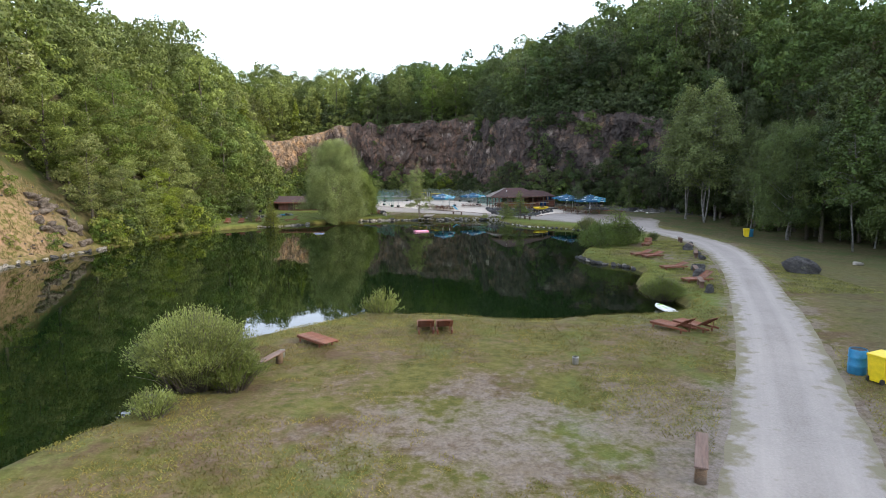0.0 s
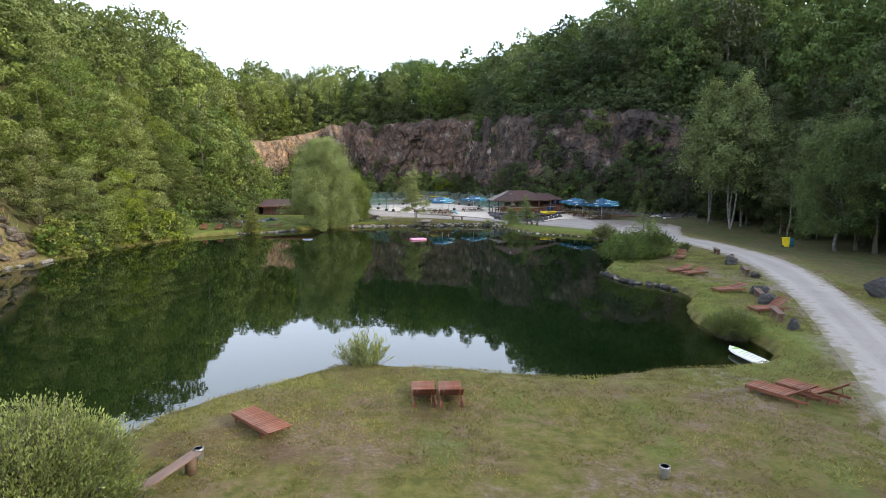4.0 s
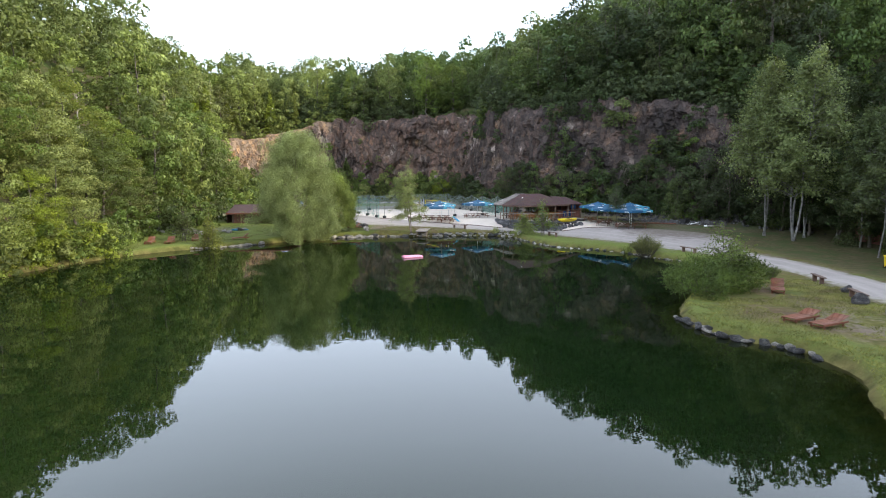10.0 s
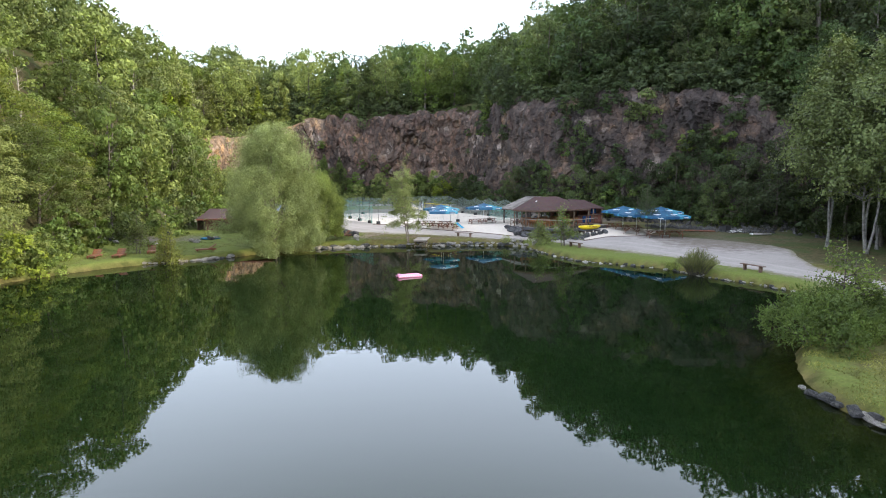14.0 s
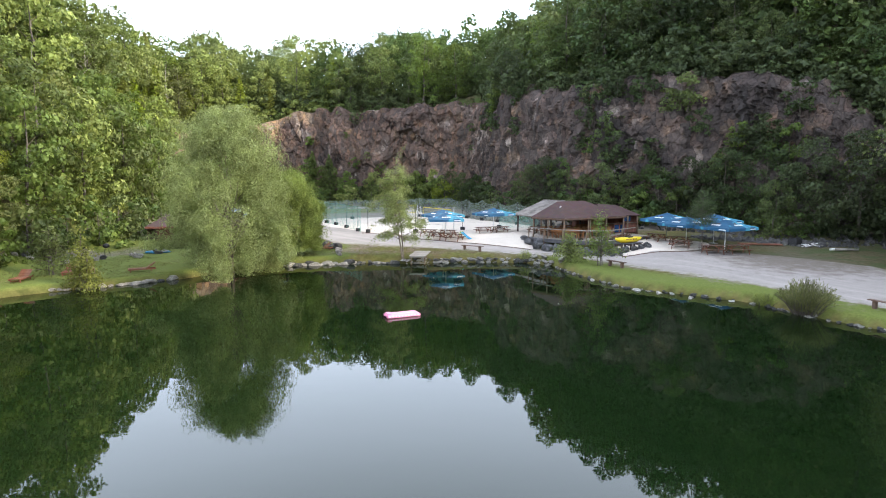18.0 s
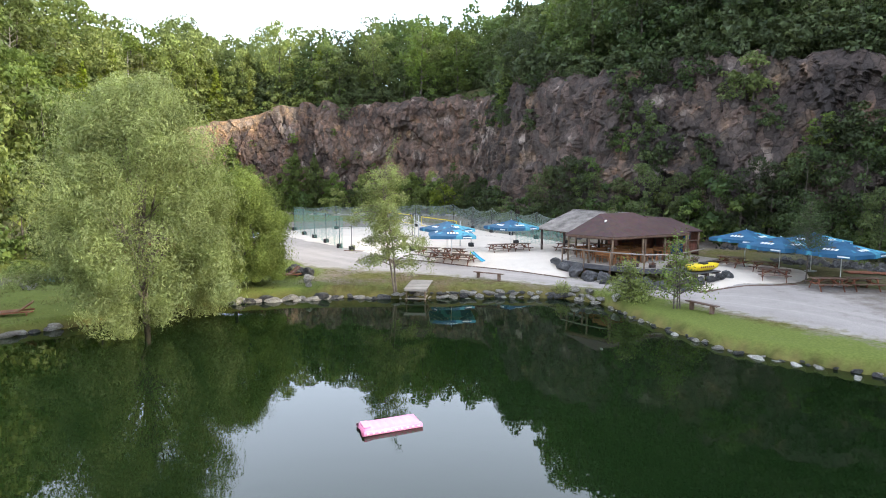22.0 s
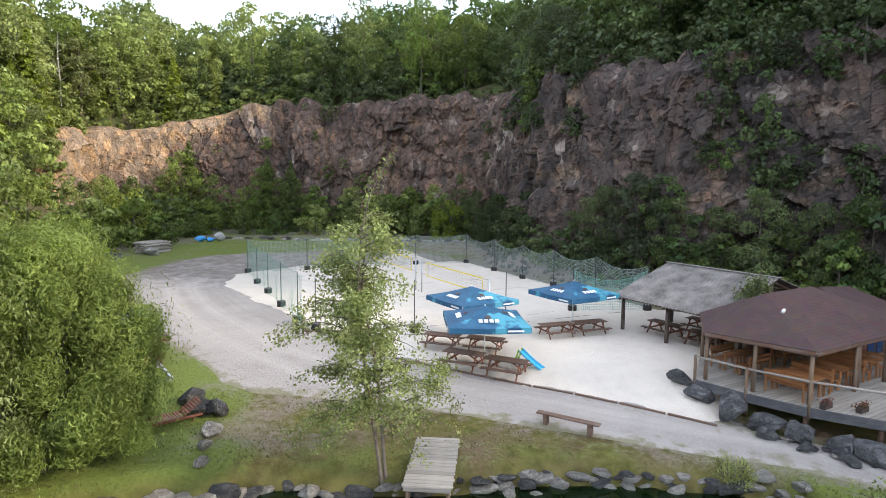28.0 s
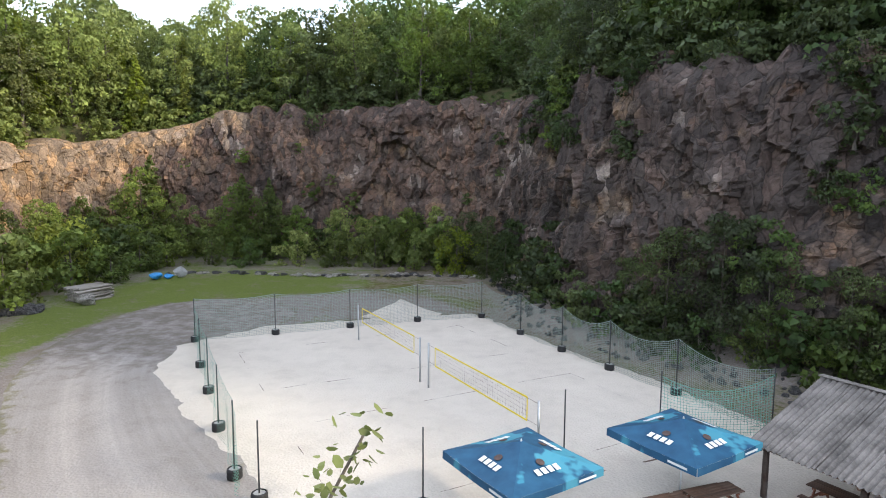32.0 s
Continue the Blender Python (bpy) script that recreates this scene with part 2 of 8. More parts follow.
def cliff_material():
    """Fractured quarry rock: angular blocks of several sizes, each with its own tint, pale and rusty patches."""
    k = Nodes("quarry rock")
    at = k.where(True)
    warp = k.t.nodes.new("ShaderNodeVectorMath")
    warp.operation = "MULTIPLY_ADD"
    nz = k.t.nodes.new("ShaderNodeTexNoise")
    nz.inputs["Scale"].default_value = 0.8
    nz.inputs["Detail"].default_value = 4.0
    k.t.links.new(at, nz.inputs["Vector"])
    k.t.links.new(nz.outputs["Color"], warp.inputs[0])
    warp.inputs[1].default_value = (0.55, 0.55, 0.55)
    k.t.links.new(at, warp.inputs[2])

    def stretched(v):
        mp = k.t.nodes.new("ShaderNodeMapping")
        mp.inputs["Scale"].default_value = v
        k.t.links.new(warp.outputs[0], mp.inputs[0])
        return mp.outputs[0]

    big_at, small_at = stretched((1, 1, 0.55)), stretched((1, 1, 1.25))
    big_c = k.voronoi(0.42, at=big_at, out="Color")
    big_e = k.voronoi(0.42, "DISTANCE_TO_EDGE", at=big_at)
    mid_c = k.voronoi(1.15, at=big_at, out="Color")
    mid_e = k.voronoi(1.15, "DISTANCE_TO_EDGE", at=big_at)
    fin_c = k.voronoi(2.9, at=small_at, out="Color")
    fin_e = k.voronoi(2.9, "DISTANCE_TO_EDGE", at=small_at)
    wide = k.noise(0.12, 5.0, 0.6, world=True)
    stain = k.noise(0.5, 6.0, 0.65, world=True, stretch=(1, 1, 0.18))
    grain = k.noise(7.0, 5.0, 0.7, world=True)
    c = k.mix(k.rng(wide, 0.36, 0.62), (0.105, 0.072, 0.06), (0.175, 0.116, 0.088))
    # deep: shade of the right-hand wall, painted as a darker rock colour
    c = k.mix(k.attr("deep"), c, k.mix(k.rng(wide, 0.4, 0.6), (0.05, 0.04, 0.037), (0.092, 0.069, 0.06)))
    c = k.mix(k.rng(k.noise(0.3, 5.0, 0.6, world=True), 0.57, 0.66, 0, 0.5), c, (0.23, 0.145, 0.095))
    o = k.math("ADD", k.attr("ochre"), k.rng(k.noise(0.25, 5.0, world=True), 0.3, 0.7, -0.5, 0.5))
    c = k.mix(k.rng(o, 0.35, 0.85), c, k.mix(k.rng(grain, 0.3, 0.7), (0.23, 0.145, 0.09), (0.35, 0.245, 0.155)))
    pale = k.math("MULTIPLY", k.rng(k.noise(0.2, 4.0, 0.55, world=True), 0.56, 0.66), k.rng(mid_c, 0.4, 0.6))
    c = k.mix(k.math("MULTIPLY", pale, 0.7), c, (0.3, 0.255, 0.225))
    c = k.hsv(c, 0.5, k.rng(mid_c, 0.2, 0.8, 0.8, 1.15), k.math("MULTIPLY", k.rng(big_c, 0.2, 0.8, 0.8, 1.2), k.math("MULTIPLY", k.rng(mid_c, 0.2, 0.8, 0.72, 1.28), k.rng(fin_c, 0.2, 0.8, 0.85, 1.15))))
    c = k.mix(k.rng(stain, 0.52, 0.7, 0, 0.6), c, (0.05, 0.043, 0.042))
    c = k.mix(k.rng(mid_e, 0.0, 0.035, 0.6, 0.0), c, (0.025, 0.021, 0.02))
    c = k.mix(k.rng(fin_e, 0.0, 0.03, 0.35, 0.0), c, (0.03, 0.026, 0.025))
    c = k.hsv(c, 0.5, 1.0, k.rng(grain, 0.3, 0.7, 0.82, 1.18))
    h = k.math("ADD", k.math("ADD", k.rng(big_e, 0, 0.06, -0.6, 0.0), k.math("MULTIPLY", k.rng(mid_c, 0, 1), 0.9)), k.math("ADD", k.rng(mid_e, 0, 0.08, -0.5, 0.0), k.math("ADD", k.math("MULTIPLY", fin_c, 0.35), k.math("ADD", k.rng(fin_e, 0, 0.08, -0.2, 0), k.math("MULTIPLY", grain, 0.12)))))
    return k.done(k.bsdf(c, 0.9, 0.0, k.bump(h, 0.9, 0.16), 0.25))


def ground_material():
    k = Nodes("grass and bare earth")
    fine = k.noise(9.0, 5.0, 0.7, world=True)
    tuft = k.noise(2.6, 5.0, 0.65, world=True)
    patch = k.noise(0.42, 5.0, 0.6, world=True)
    wide = k.noise(0.13, 3.0, world=True)
    grass = k.mix(k.rng(tuft, 0.35, 0.68), (0.07, 0.072, 0.018), (0.15, 0.135, 0.038))
    dry = k.mix(k.rng(fine, 0.35, 0.68), (0.095, 0.064, 0.04), (0.19, 0.14, 0.085))
    lawn = k.mix(k.rng(k.math("ADD", k.math("MULTIPLY", patch, 0.7), k.math("MULTIPLY", tuft, 0.45)), 0.52, 0.66, 0.0, 0.95), grass, dry)
    lawn = k.mix(k.rng(k.noise(0.33, 6.0, 0.62, world=True, stretch=(0.7, 1.3, 1)), 0.53, 0.63, 0, 0.75), lawn, k.mix(k.rng(fine, 0.3, 0.7), (0.06, 0.036, 0.024), (0.13, 0.082, 0.052)))
    lawn = k.mix(k.rng(k.noise(0.27, 6.0, 0.62, world=True, stretch=(1.4, 0.8, 2)), 0.55, 0.66, 0, 0.7), lawn, k.mix(k.rng(fine, 0.3, 0.7), (0.06, 0.085, 0.02), (0.13, 0.15, 0.04)))
    lush = k.math("ADD", k.attr("lush"), k.rng(tuft, 0.3, 0.7, -0.25, 0.25))
    lawn = k.mix(k.rng(lush, 0.35, 0.8), lawn, k.mix(k.rng(fine, 0.3, 0.7), (0.075, 0.102, 0.02), (0.155, 0.182, 0.045)))
    soil = k.mix(k.rng(fine, 0.3, 0.7), (0.135, 0.115, 0.103), (0.285, 0.25, 0.23))
    soil = k.mix(k.rng(patch, 0.5, 0.7, 0, 0.7), soil, (0.15, 0.115, 0.075))
    bare = k.math("ADD", k.attr("bare"), k.math("ADD", k.rng(patch, 0.3, 0.7, -0.4, 0.4), k.rng(tuft, 0.3, 0.7, -0.3, 0.3)))
    soil = k.mix(k.attr("rust"), soil, k.mix(k.rng(tuft, 0.3, 0.7), (0.17, 0.1, 0.06), (0.33, 0.22, 0.145)))
    lawn = k.mix(k.math("MULTIPLY", k.attr("rust"), k.rng(tuft, 0.42, 0.6)), lawn, k.mix(k.rng(fine, 0.3, 0.7), (0.18, 0.12, 0.062), (0.31, 0.225, 0.13)))
    c = k.mix(k.rng(bare, 0.3, 0.95), lawn, soil)
    # leaf litter; beyond the road it also paints the trees' shade
    shade_litter = k.mix(k.rng(tuft, 0.35, 0.65), (0.05, 0.045, 0.02), (0.1, 0.085, 0.045))
    shade_litter = k.mix(k.rng(patch, 0.45, 0.6), shade_litter, (0.045, 0.065, 0.018))
    c = k.mix(k.attr("wooded"), c, shade_litter)
    # lake-bed brown, also painted on the bank as undercut shade
    bed = k.mix(k.rng(k.noise(1.2, 5.0, world=True), 0.35, 0.65), (0.045, 0.04, 0.012), (0.15, 0.125, 0.045))
    c = k.mix(k.attr("bed"), c, bed)
    h = k.math("ADD", k.math("MULTIPLY", fine, 0.5), tuft)
    return k.done(k.bsdf(c, 0.95, 0.0, k.bump(h, 0.6, 0.08), 0.15))


def gravel_material(name, a, b, tracks=True):
    k = Nodes(name)
    fine = k.noise(14.0, 5.0, 0.75, world=True)
    grit = k.voronoi(9.0, world=True)
    mid = k.noise(1.1, 5.0, 0.6, world=True)
    wide = k.noise(0.22, 4.0, world=True)
    c = k.mix(k.rng(fine, 0.3, 0.7), a, b)
    c = k.mix(k.rng(mid, 0.45, 0.75, 0, 0.35), c, tuple(v * 0.72 for v in a))
    c = k.mix(k.rng(wide, 0.4, 0.65, 0, 0.4), c, tuple(v * 1.08 for v in b))
    if tracks:
        c = k.mix(k.rng(k.attr("rut"), 0.0, 1.0, 0.0, 0.4), c, tuple(v * 1.25 for v in b))
        comb = k.t.nodes.new("ShaderNodeCombineXYZ")
        k.put(comb.inputs[0], k.math("MULTIPLY", k.attr("across"), 2.6))
        k.put(comb.inputs[1], k.math("MULTIPLY", k.attr("along"), 0.07))
        lines = k.noise(1.0, 4.0, 0.6, at=comb.outputs[0])
        c = k.mix(k.rng(lines, 0.36, 0.6, 0.2, 0.0), c, tuple(v * 0.62 for v in a))
        edge = k.math("ADD", k.attr("edge"), k.rng(k.noise(1.7, 4.0, world=True), 0.3, 0.7, -0.45, 0.45))
        c = k.mix(k.rng(edge, 0.5, 0.9, 0, 0.8), c, (0.17, 0.155, 0.09))
        dirt = k.math("ADD", k.attr("dirt"), k.rng(mid, 0.3, 0.7, -0.35, 0.35))
        c = k.mix(k.rng(dirt, 0.3, 0.9, 0, 0.85), c, k.mix(k.rng(fine, 0.3, 0.7), (0.1, 0.082, 0.066), (0.19, 0.162, 0.135)))
    h = k.math("ADD", k.math("MULTIPLY", fine, 0.6), k.math("ADD", grit, mid))
    return k.done(k.bsdf(c, 0.95, 0.0, k.bump(h, 0.5, 0.05), 0.2))


def water_material():
    k = Nodes("still green lake water")
    rip = k.noise(1.1, 3.0, 0.5, world=True, stretch=(0.55, 1.0, 1.0))
    small = k.noise(5.0, 2.0, 0.5, world=True)
    nrm = k.bump(k.math("ADD", rip, k.math("MULTIPLY", small, 0.12)), 0.04, 0.05)
    deep = k.t.nodes.new("ShaderNodeBsdfDiffuse")
    k.put(deep.inputs["Color"], k.mix(k.noise(0.1, 3.0, world=True), (0.003, 0.009, 0.0025), (0.006, 0.015, 0.004)))
    clear = k.t.nodes.new("ShaderNodeBsdfTransparent")
    clear.inputs["Color"].default_value = (0.42, 0.44, 0.2, 1)
    body = k.t.nodes.new("ShaderNodeMixShader")
    k.put(body.inputs[0], k.attr("shallow"))
    k.t.links.new(deep.outputs[0], body.inputs[1])
    k.t.links.new(clear.outputs[0], body.inputs[2])
    gloss = k.t.nodes.new("ShaderNodeBsdfGlossy")
    gloss.inputs["Roughness"].default_value = 0.015
    k.t.links.new(nrm, gloss.inputs["Normal"])
    fr = k.t.nodes.new("ShaderNodeFresnel")
    fr.inputs["IOR"].default_value = 1.5
    k.t.links.new(nrm, fr.inputs["Normal"])
    top = k.t.nodes.new("ShaderNodeMixShader")
    k.t.links.new(fr.outputs[0], top.inputs[0])
    k.t.links.new(body.outputs[0], top.inputs[1])
    k.t.links.new(gloss.outputs[0], top.inputs[2])
    return k.done(top.outputs[0])


M_GROUND = ground_material()
M_ROAD = gravel_material("pale crushed gravel", (0.245, 0.22, 0.205), (0.36, 0.328, 0.308))
M_SAND = gravel_material("white quartz sand", (0.53, 0.465, 0.4), (0.64, 0.575, 0.505), tracks=False)
M_WATER = water_material()
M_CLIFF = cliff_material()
M_ROCK = rock_material("grey boulder rock", ((0.3, 0.275, 0.245), (0.45, 0.415, 0.375), (0.62, 0.58, 0.53)), 3.0, lichen=(0.45, 0.43, 0.38))
M_BROWNROCK = rock_material("brown-grey slope rock", ((0.13, 0.105, 0.088), (0.22, 0.18, 0.15), (0.33, 0.28, 0.24)), 2.0, lichen=(0.3, 0.27, 0.22))
M_PALEROCK = rock_material("whitish limestone", ((0.5, 0.475, 0.44), (0.66, 0.63, 0.59), (0.78, 0.75, 0.71)), 3.0, lichen=(0.5, 0.46, 0.38))
M_SLATE = rock_material("dark slate boulder", ((0.1, 0.102, 0.11), (0.16, 0.16, 0.168), (0.25, 0.247, 0.25)), 2.0, lichen=(0.28, 0.275, 0.27))
M_DARKROCK = rock_material("dark basalt rock", ((0.07, 0.07, 0.075), (0.12, 0.118, 0.12), (0.2, 0.19, 0.185)), 3.0)
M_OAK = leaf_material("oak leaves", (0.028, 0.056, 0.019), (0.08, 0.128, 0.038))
# oak leaf colour darkened to stand for the right slope's shade
M_SHADELEAF = leaf_material("leaves darkened for the shaded side", (0.014, 0.032, 0.012), (0.046, 0.078, 0.024), (0.08, 0.1, 0.025), 0.15)
# leaf colour brightened to stand for sun on the left slope
M_SUNLEAF = leaf_material("leaves brightened for the sunlit side", (0.08, 0.13, 0.032), (0.225, 0.3, 0.078), (0.235, 0.245, 0.06), 0.3)
# rim woods: sunlight painted in as a lighter leaf colour
M_RIMLEAF = leaf_material("rim leaves brightened as sunlit", (0.05, 0.092, 0.024), (0.155, 0.22, 0.055), (0.2, 0.22, 0.05))
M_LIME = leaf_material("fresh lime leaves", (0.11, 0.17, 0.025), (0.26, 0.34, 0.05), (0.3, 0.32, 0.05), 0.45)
M_ASH = leaf_material("ash leaves", (0.046, 0.088, 0.022), (0.14, 0.21, 0.05), through=0.35)
M_WILLOW = leaf_material("willow leaves", (0.088, 0.138, 0.05), (0.265, 0.345, 0.145), (0.31, 0.37, 0.14), 0.45)
M_SALLOW = leaf_material("sallow leaves", (0.115, 0.178, 0.052), (0.31, 0.4, 0.135), (0.29, 0.34, 0.1), 0.42)
M_OSIER = leaf_material("osier leaves", (0.085, 0.145, 0.034), (0.235, 0.335, 0.085), (0.24, 0.3, 0.07), 0.35)
M_BIRCH = leaf_material("birch leaves", (0.058, 0.1, 0.027), (0.165, 0.225, 0.06))
M_SHOREBIRCH = leaf_material("bright birch leaves", (0.105, 0.165, 0.048), (0.24, 0.32, 0.105), (0.25, 0.27, 0.07), 0.3)
M_ROADBIRCH = leaf_material("sunlit birch leaves", (0.05, 0.092, 0.03), (0.155, 0.222, 0.07), (0.17, 0.21, 0.065), 0.3)
M_BUSH = leaf_material("bush leaves", (0.035, 0.075, 0.018), (0.115, 0.17, 0.042))
M_BARK = plain("rough grey bark", (0.1, 0.085, 0.07), 0.9, vary=0.4, scale=4.0, bump=0.5)
M_DEADWOOD = plain("bleached dead wood", (0.32, 0.29, 0.25), 0.9, vary=0.3, scale=3.0)
M_TWIG = plain("smooth grey-brown bark", (0.15, 0.12, 0.095), 0.85, vary=0.3, scale=5.0)
M_PALEBARK = plain("white birch bark", (0.15, 0.142, 0.13), 0.8, vary=0.55, scale=3.0, bump=0.3)
M_WOOD = wood("orange-brown stained wood", (0.19, 0.062, 0.03), 0.2)
M_DARKWOOD = wood("dark brown wood", (0.115, 0.06, 0.038), 0.3)
M_BENCHWOOD = wood("dark weathered bench plank", (0.15, 0.092, 0.072), 0.2)
M_EDGEWOOD = wood("blue-grey weathered beam", (0.075, 0.075, 0.085), 0.3)
M_ORANGEWOOD = wood("varnished orange wood", (0.3, 0.125, 0.045), 0.1)
M_POST = wood("near-black stained post", (0.055, 0.03, 0.022), 0.4)
M_GREYWOOD = wood("weathered grey wood", (0.3, 0.265, 0.23), 0.9)
M_LOG = wood("pale round log", (0.15, 0.09, 0.05), 0.5)
M_WHITE = plain("white print", (0.75, 0.75, 0.74), 0.6, vary=0.06)
M_STEEL = plain("galvanised steel", (0.45, 0.46, 0.47), 0.4, 0.8, vary=0.15)
M_BLACK = plain("black rubber", (0.022, 0.022, 0.023), 0.75, vary=0.3)
M_DARKPOST = plain("dark painted post", (0.03, 0.032, 0.034), 0.5)
M_YELLOW = plain("yellow plastic", (0.72, 0.55, 0.02), 0.4, vary=0.12)
M_BLUE = plain("blue plastic", (0.03, 0.2, 0.38), 0.4, vary=0.2)
M_LIGHTBLUE = plain("light blue plastic", (0.07, 0.42, 0.66), 0.35, vary=0.1)
M_GREEN = plain("lime green plastic", (0.3, 0.55, 0.05), 0.4)
M_PINK = plain("pink vinyl", (0.82, 0.3, 0.48), 0.35, vary=0.08, scale=3.0)
M_CONCRETE = plain("grey concrete", (0.3, 0.3, 0.29), 0.9, vary=0.25)
M_NET = plain("green netting twine", (0.14, 0.34, 0.28), 0.8)
M_GREYNET = plain("grey netting twine", (0.24, 0.29, 0.265), 0.8)
M_REDBOARD = wood("dark red board wall", (0.17, 0.06, 0.04), 0.15)
M_ROPE = plain("dark rope", (0.09, 0.06, 0.055), 0.9)
M_POT = plain("dark planter", (0.05, 0.035, 0.03), 0.8)
M_FLOWER = leaf_material("dull red flowers", (0.06, 0.07, 0.03), (0.22, 0.05, 0.06))
M_TARP = plain("blue tarpaulin", (0.03, 0.22, 0.5), 0.45, vary=0.3)
M_GLASSDARK = plain("dark blue screen", (0.02, 0.05, 0.13), 0.15, vary=0.3)
M_REED = leaf_material("reed blades", (0.1, 0.16, 0.04), (0.27, 0.33, 0.1))
M_LAWN = leaf_material("green lawn blades", (0.09, 0.112, 0.026), (0.185, 0.205, 0.06), (0.19, 0.18, 0.06), through=0.2)
M_GRASS = leaf_material("short grass blades", (0.1, 0.092, 0.022), (0.205, 0.172, 0.052), through=0.2)
M_DRYGRASS = leaf_material("dry straw grass", (0.16, 0.13, 0.05), (0.34, 0.29, 0.14), (0.3, 0.2, 0.08), 0.25)
M_PINE = leaf_material("pine needles", (0.018, 0.045, 0.016), (0.05, 0.095, 0.03))


def canopy_material():
    k = Nodes("blue printed canvas")
    swirl = k.noise(0.75, 3.0, 0.5, stretch=(1, 1, 0.2))
    c = k.mix(k.rng(k.noise(1.6, 3.0), 0.3, 0.7), (0.012, 0.062, 0.13), (0.024, 0.105, 0.2))
    c = k.mix(k.rng(swirl, 0.56, 0.6), c, (0.065, 0.27, 0.37))
    c = k.mix(k.rng(k.noise(1.3, 2.0, stretch=(1, 1, 0.2)), 0.63, 0.66, 0, 0.8), c, (0.05, 0.25, 0.36))
    fold = k.noise(2.2, 3.0)
    return k.done(k.bsdf(c, 0.65, 0.0, k.bump(fold, 0.3, 0.05), 0.3))


def shingle_material():
    k = Nodes("brown bitumen shingles")
    row = k.math("FRACT", k.math("MULTIPLY", k.attr("course"), 1.0))
    c = k.mix(k.noise(1.2, 4.0), (0.068, 0.042, 0.041), (0.108, 0.068, 0.065))
    b = k.voronoi(3.2, stretch=(1, 1, 2.2), out="Color")
    c = k.mix(0.2, c, b, "MULTIPLY")
    c = k.mix(k.rng(row, 0.86, 0.99, 0, 0.55), c, (0.03, 0.02, 0.02))
    h = k.math("ADD", row, k.math("MULTIPLY", k.noise(30.0, 2.0), 0.3))
    return k.done(k.bsdf(c, 0.9, 0.0, k.bump(h, 0.5, 0.03), 0.2))


def solar_material():
    k = Nodes("blue solar cells")
    at = k.co.outputs["Object"]
    sep = k.t.nodes.new("ShaderNodeSeparateXYZ")
    k.t.links.new(at, sep.inputs[0])
    gx_ = k.math("PINGPONG", k.math("MULTIPLY", sep.outputs["X"], 6.4), 0.5)
    gy_ = k.math("PINGPONG", k.math("MULTIPLY", sep.outputs["Y"], 6.4), 0.5)
    g = k.math("MINIMUM", gx_, gy_)
    c = k.mix(k.rng(g, 0.02, 0.05, 1, 0), (0.03, 0.085, 0.3), (0.45, 0.5, 0.58))
    return k.done(k.bsdf(c, 0.2, 0.0, None, 0.6))


M_CANOPY = canopy_material()
M_SHINGLE = shingle_material()
M_SOLAR = solar_material()
M_TIN = plain("weathered grey corrugated sheet", (0.19, 0.172, 0.158), 0.75, 0.1, vary=0.45, scale=1.1)

# ---- plan ----


def smooth_poly(pts, rounds=2, closed=True):
    p = np.array(pts, float)
    for _ in range(rounds):
        q = np.roll(p, -1, 0) if closed else p[1:]
        a = p if closed else p[:-1]
        r = np.stack([0.75 * a + 0.25 * q, 0.25 * a + 0.75 * q], 1).reshape(-1, 2)
        p = r if closed else np.concatenate([p[:1], r, p[-1:]])
    return p


def seg_dist(P, poly, closed=True):
    """Distance from points to a line of segments, the nearest point on it, and its place along the line."""
    a = poly if closed else poly[:-1]
    b = np.roll(poly, -1, 0) if closed else poly[1:]
    best = np.full(len(P), 1e18)
    near = np.zeros((len(P), 2))
    along = np.zeros(len(P))
    run = 0.0
    for p, q in zip(a, b):
        d = q - p
        ll = float(d @ d) + 1e-12
        u = np.clip(((P - p) @ d) / ll, 0, 1)
        c = p + u[:, None] * d
        e = ((P - c) ** 2).sum(1)
        m = e < best
        best[m], near[m], along[m] = e[m], c[m], run + u[m] * ll ** 0.5
        run += ll ** 0.5
    return np.sqrt(best), near, along


def inside(P, poly):
    x, y = P[:, 0], P[:, 1]
    r = np.zeros(len(P), bool)
    for (x0, y0), (x1, y1) in zip(poly, np.roll(poly, -1, 0)):
        c = ((y0 > y) != (y1 > y)) & (x < (x1 - x0) * (y - y0) / ((y1 - y0) or 1e-12) + x0)
        r ^= c
    return r


def signed(P, poly):
    d = seg_dist(P, poly)[0]
    return np.where(inside(P, poly), -d, d)


def sstep(v, a, b):
    t = np.clip((v - a) / (b - a), 0, 1)
    return t * t * (3 - 2 * t)


def hash3(ix, iy, iz, s=0):
    h = (ix * 374761393 + iy * 668265263 + iz * 2147483647 + s * 974711) & 0xFFFFFFFF
    h = ((h ^ (h >> 13)) * 1274126177) & 0xFFFFFFFF
    return ((h ^ (h >> 16)) & 0xFFFFFF) / float(0xFFFFFF)


def vnoise(P, scale, s=0):
    """Smooth value noise, 0 to 1, of (n, 2) or (n, 3) points."""
    Q = np.zeros((len(P), 3))
    Q[:, :P.shape[1]] = P / scale
    i = np.floor(Q).astype(np.int64)
    f = Q - i
    f = f * f * (3 - 2 * f)
    r = np.zeros(len(P))
    for dx in (0, 1):
        for dy in (0, 1):
            for dz in (0, 1):
                w = np.abs(1 - dx - f[:, 0]) * np.abs(1 - dy - f[:, 1]) * np.abs(1 - dz - f[:, 2])
                r += w * hash3(i[:, 0] + dx, i[:, 1] + dy, i[:, 2] + dz, s)
    return r


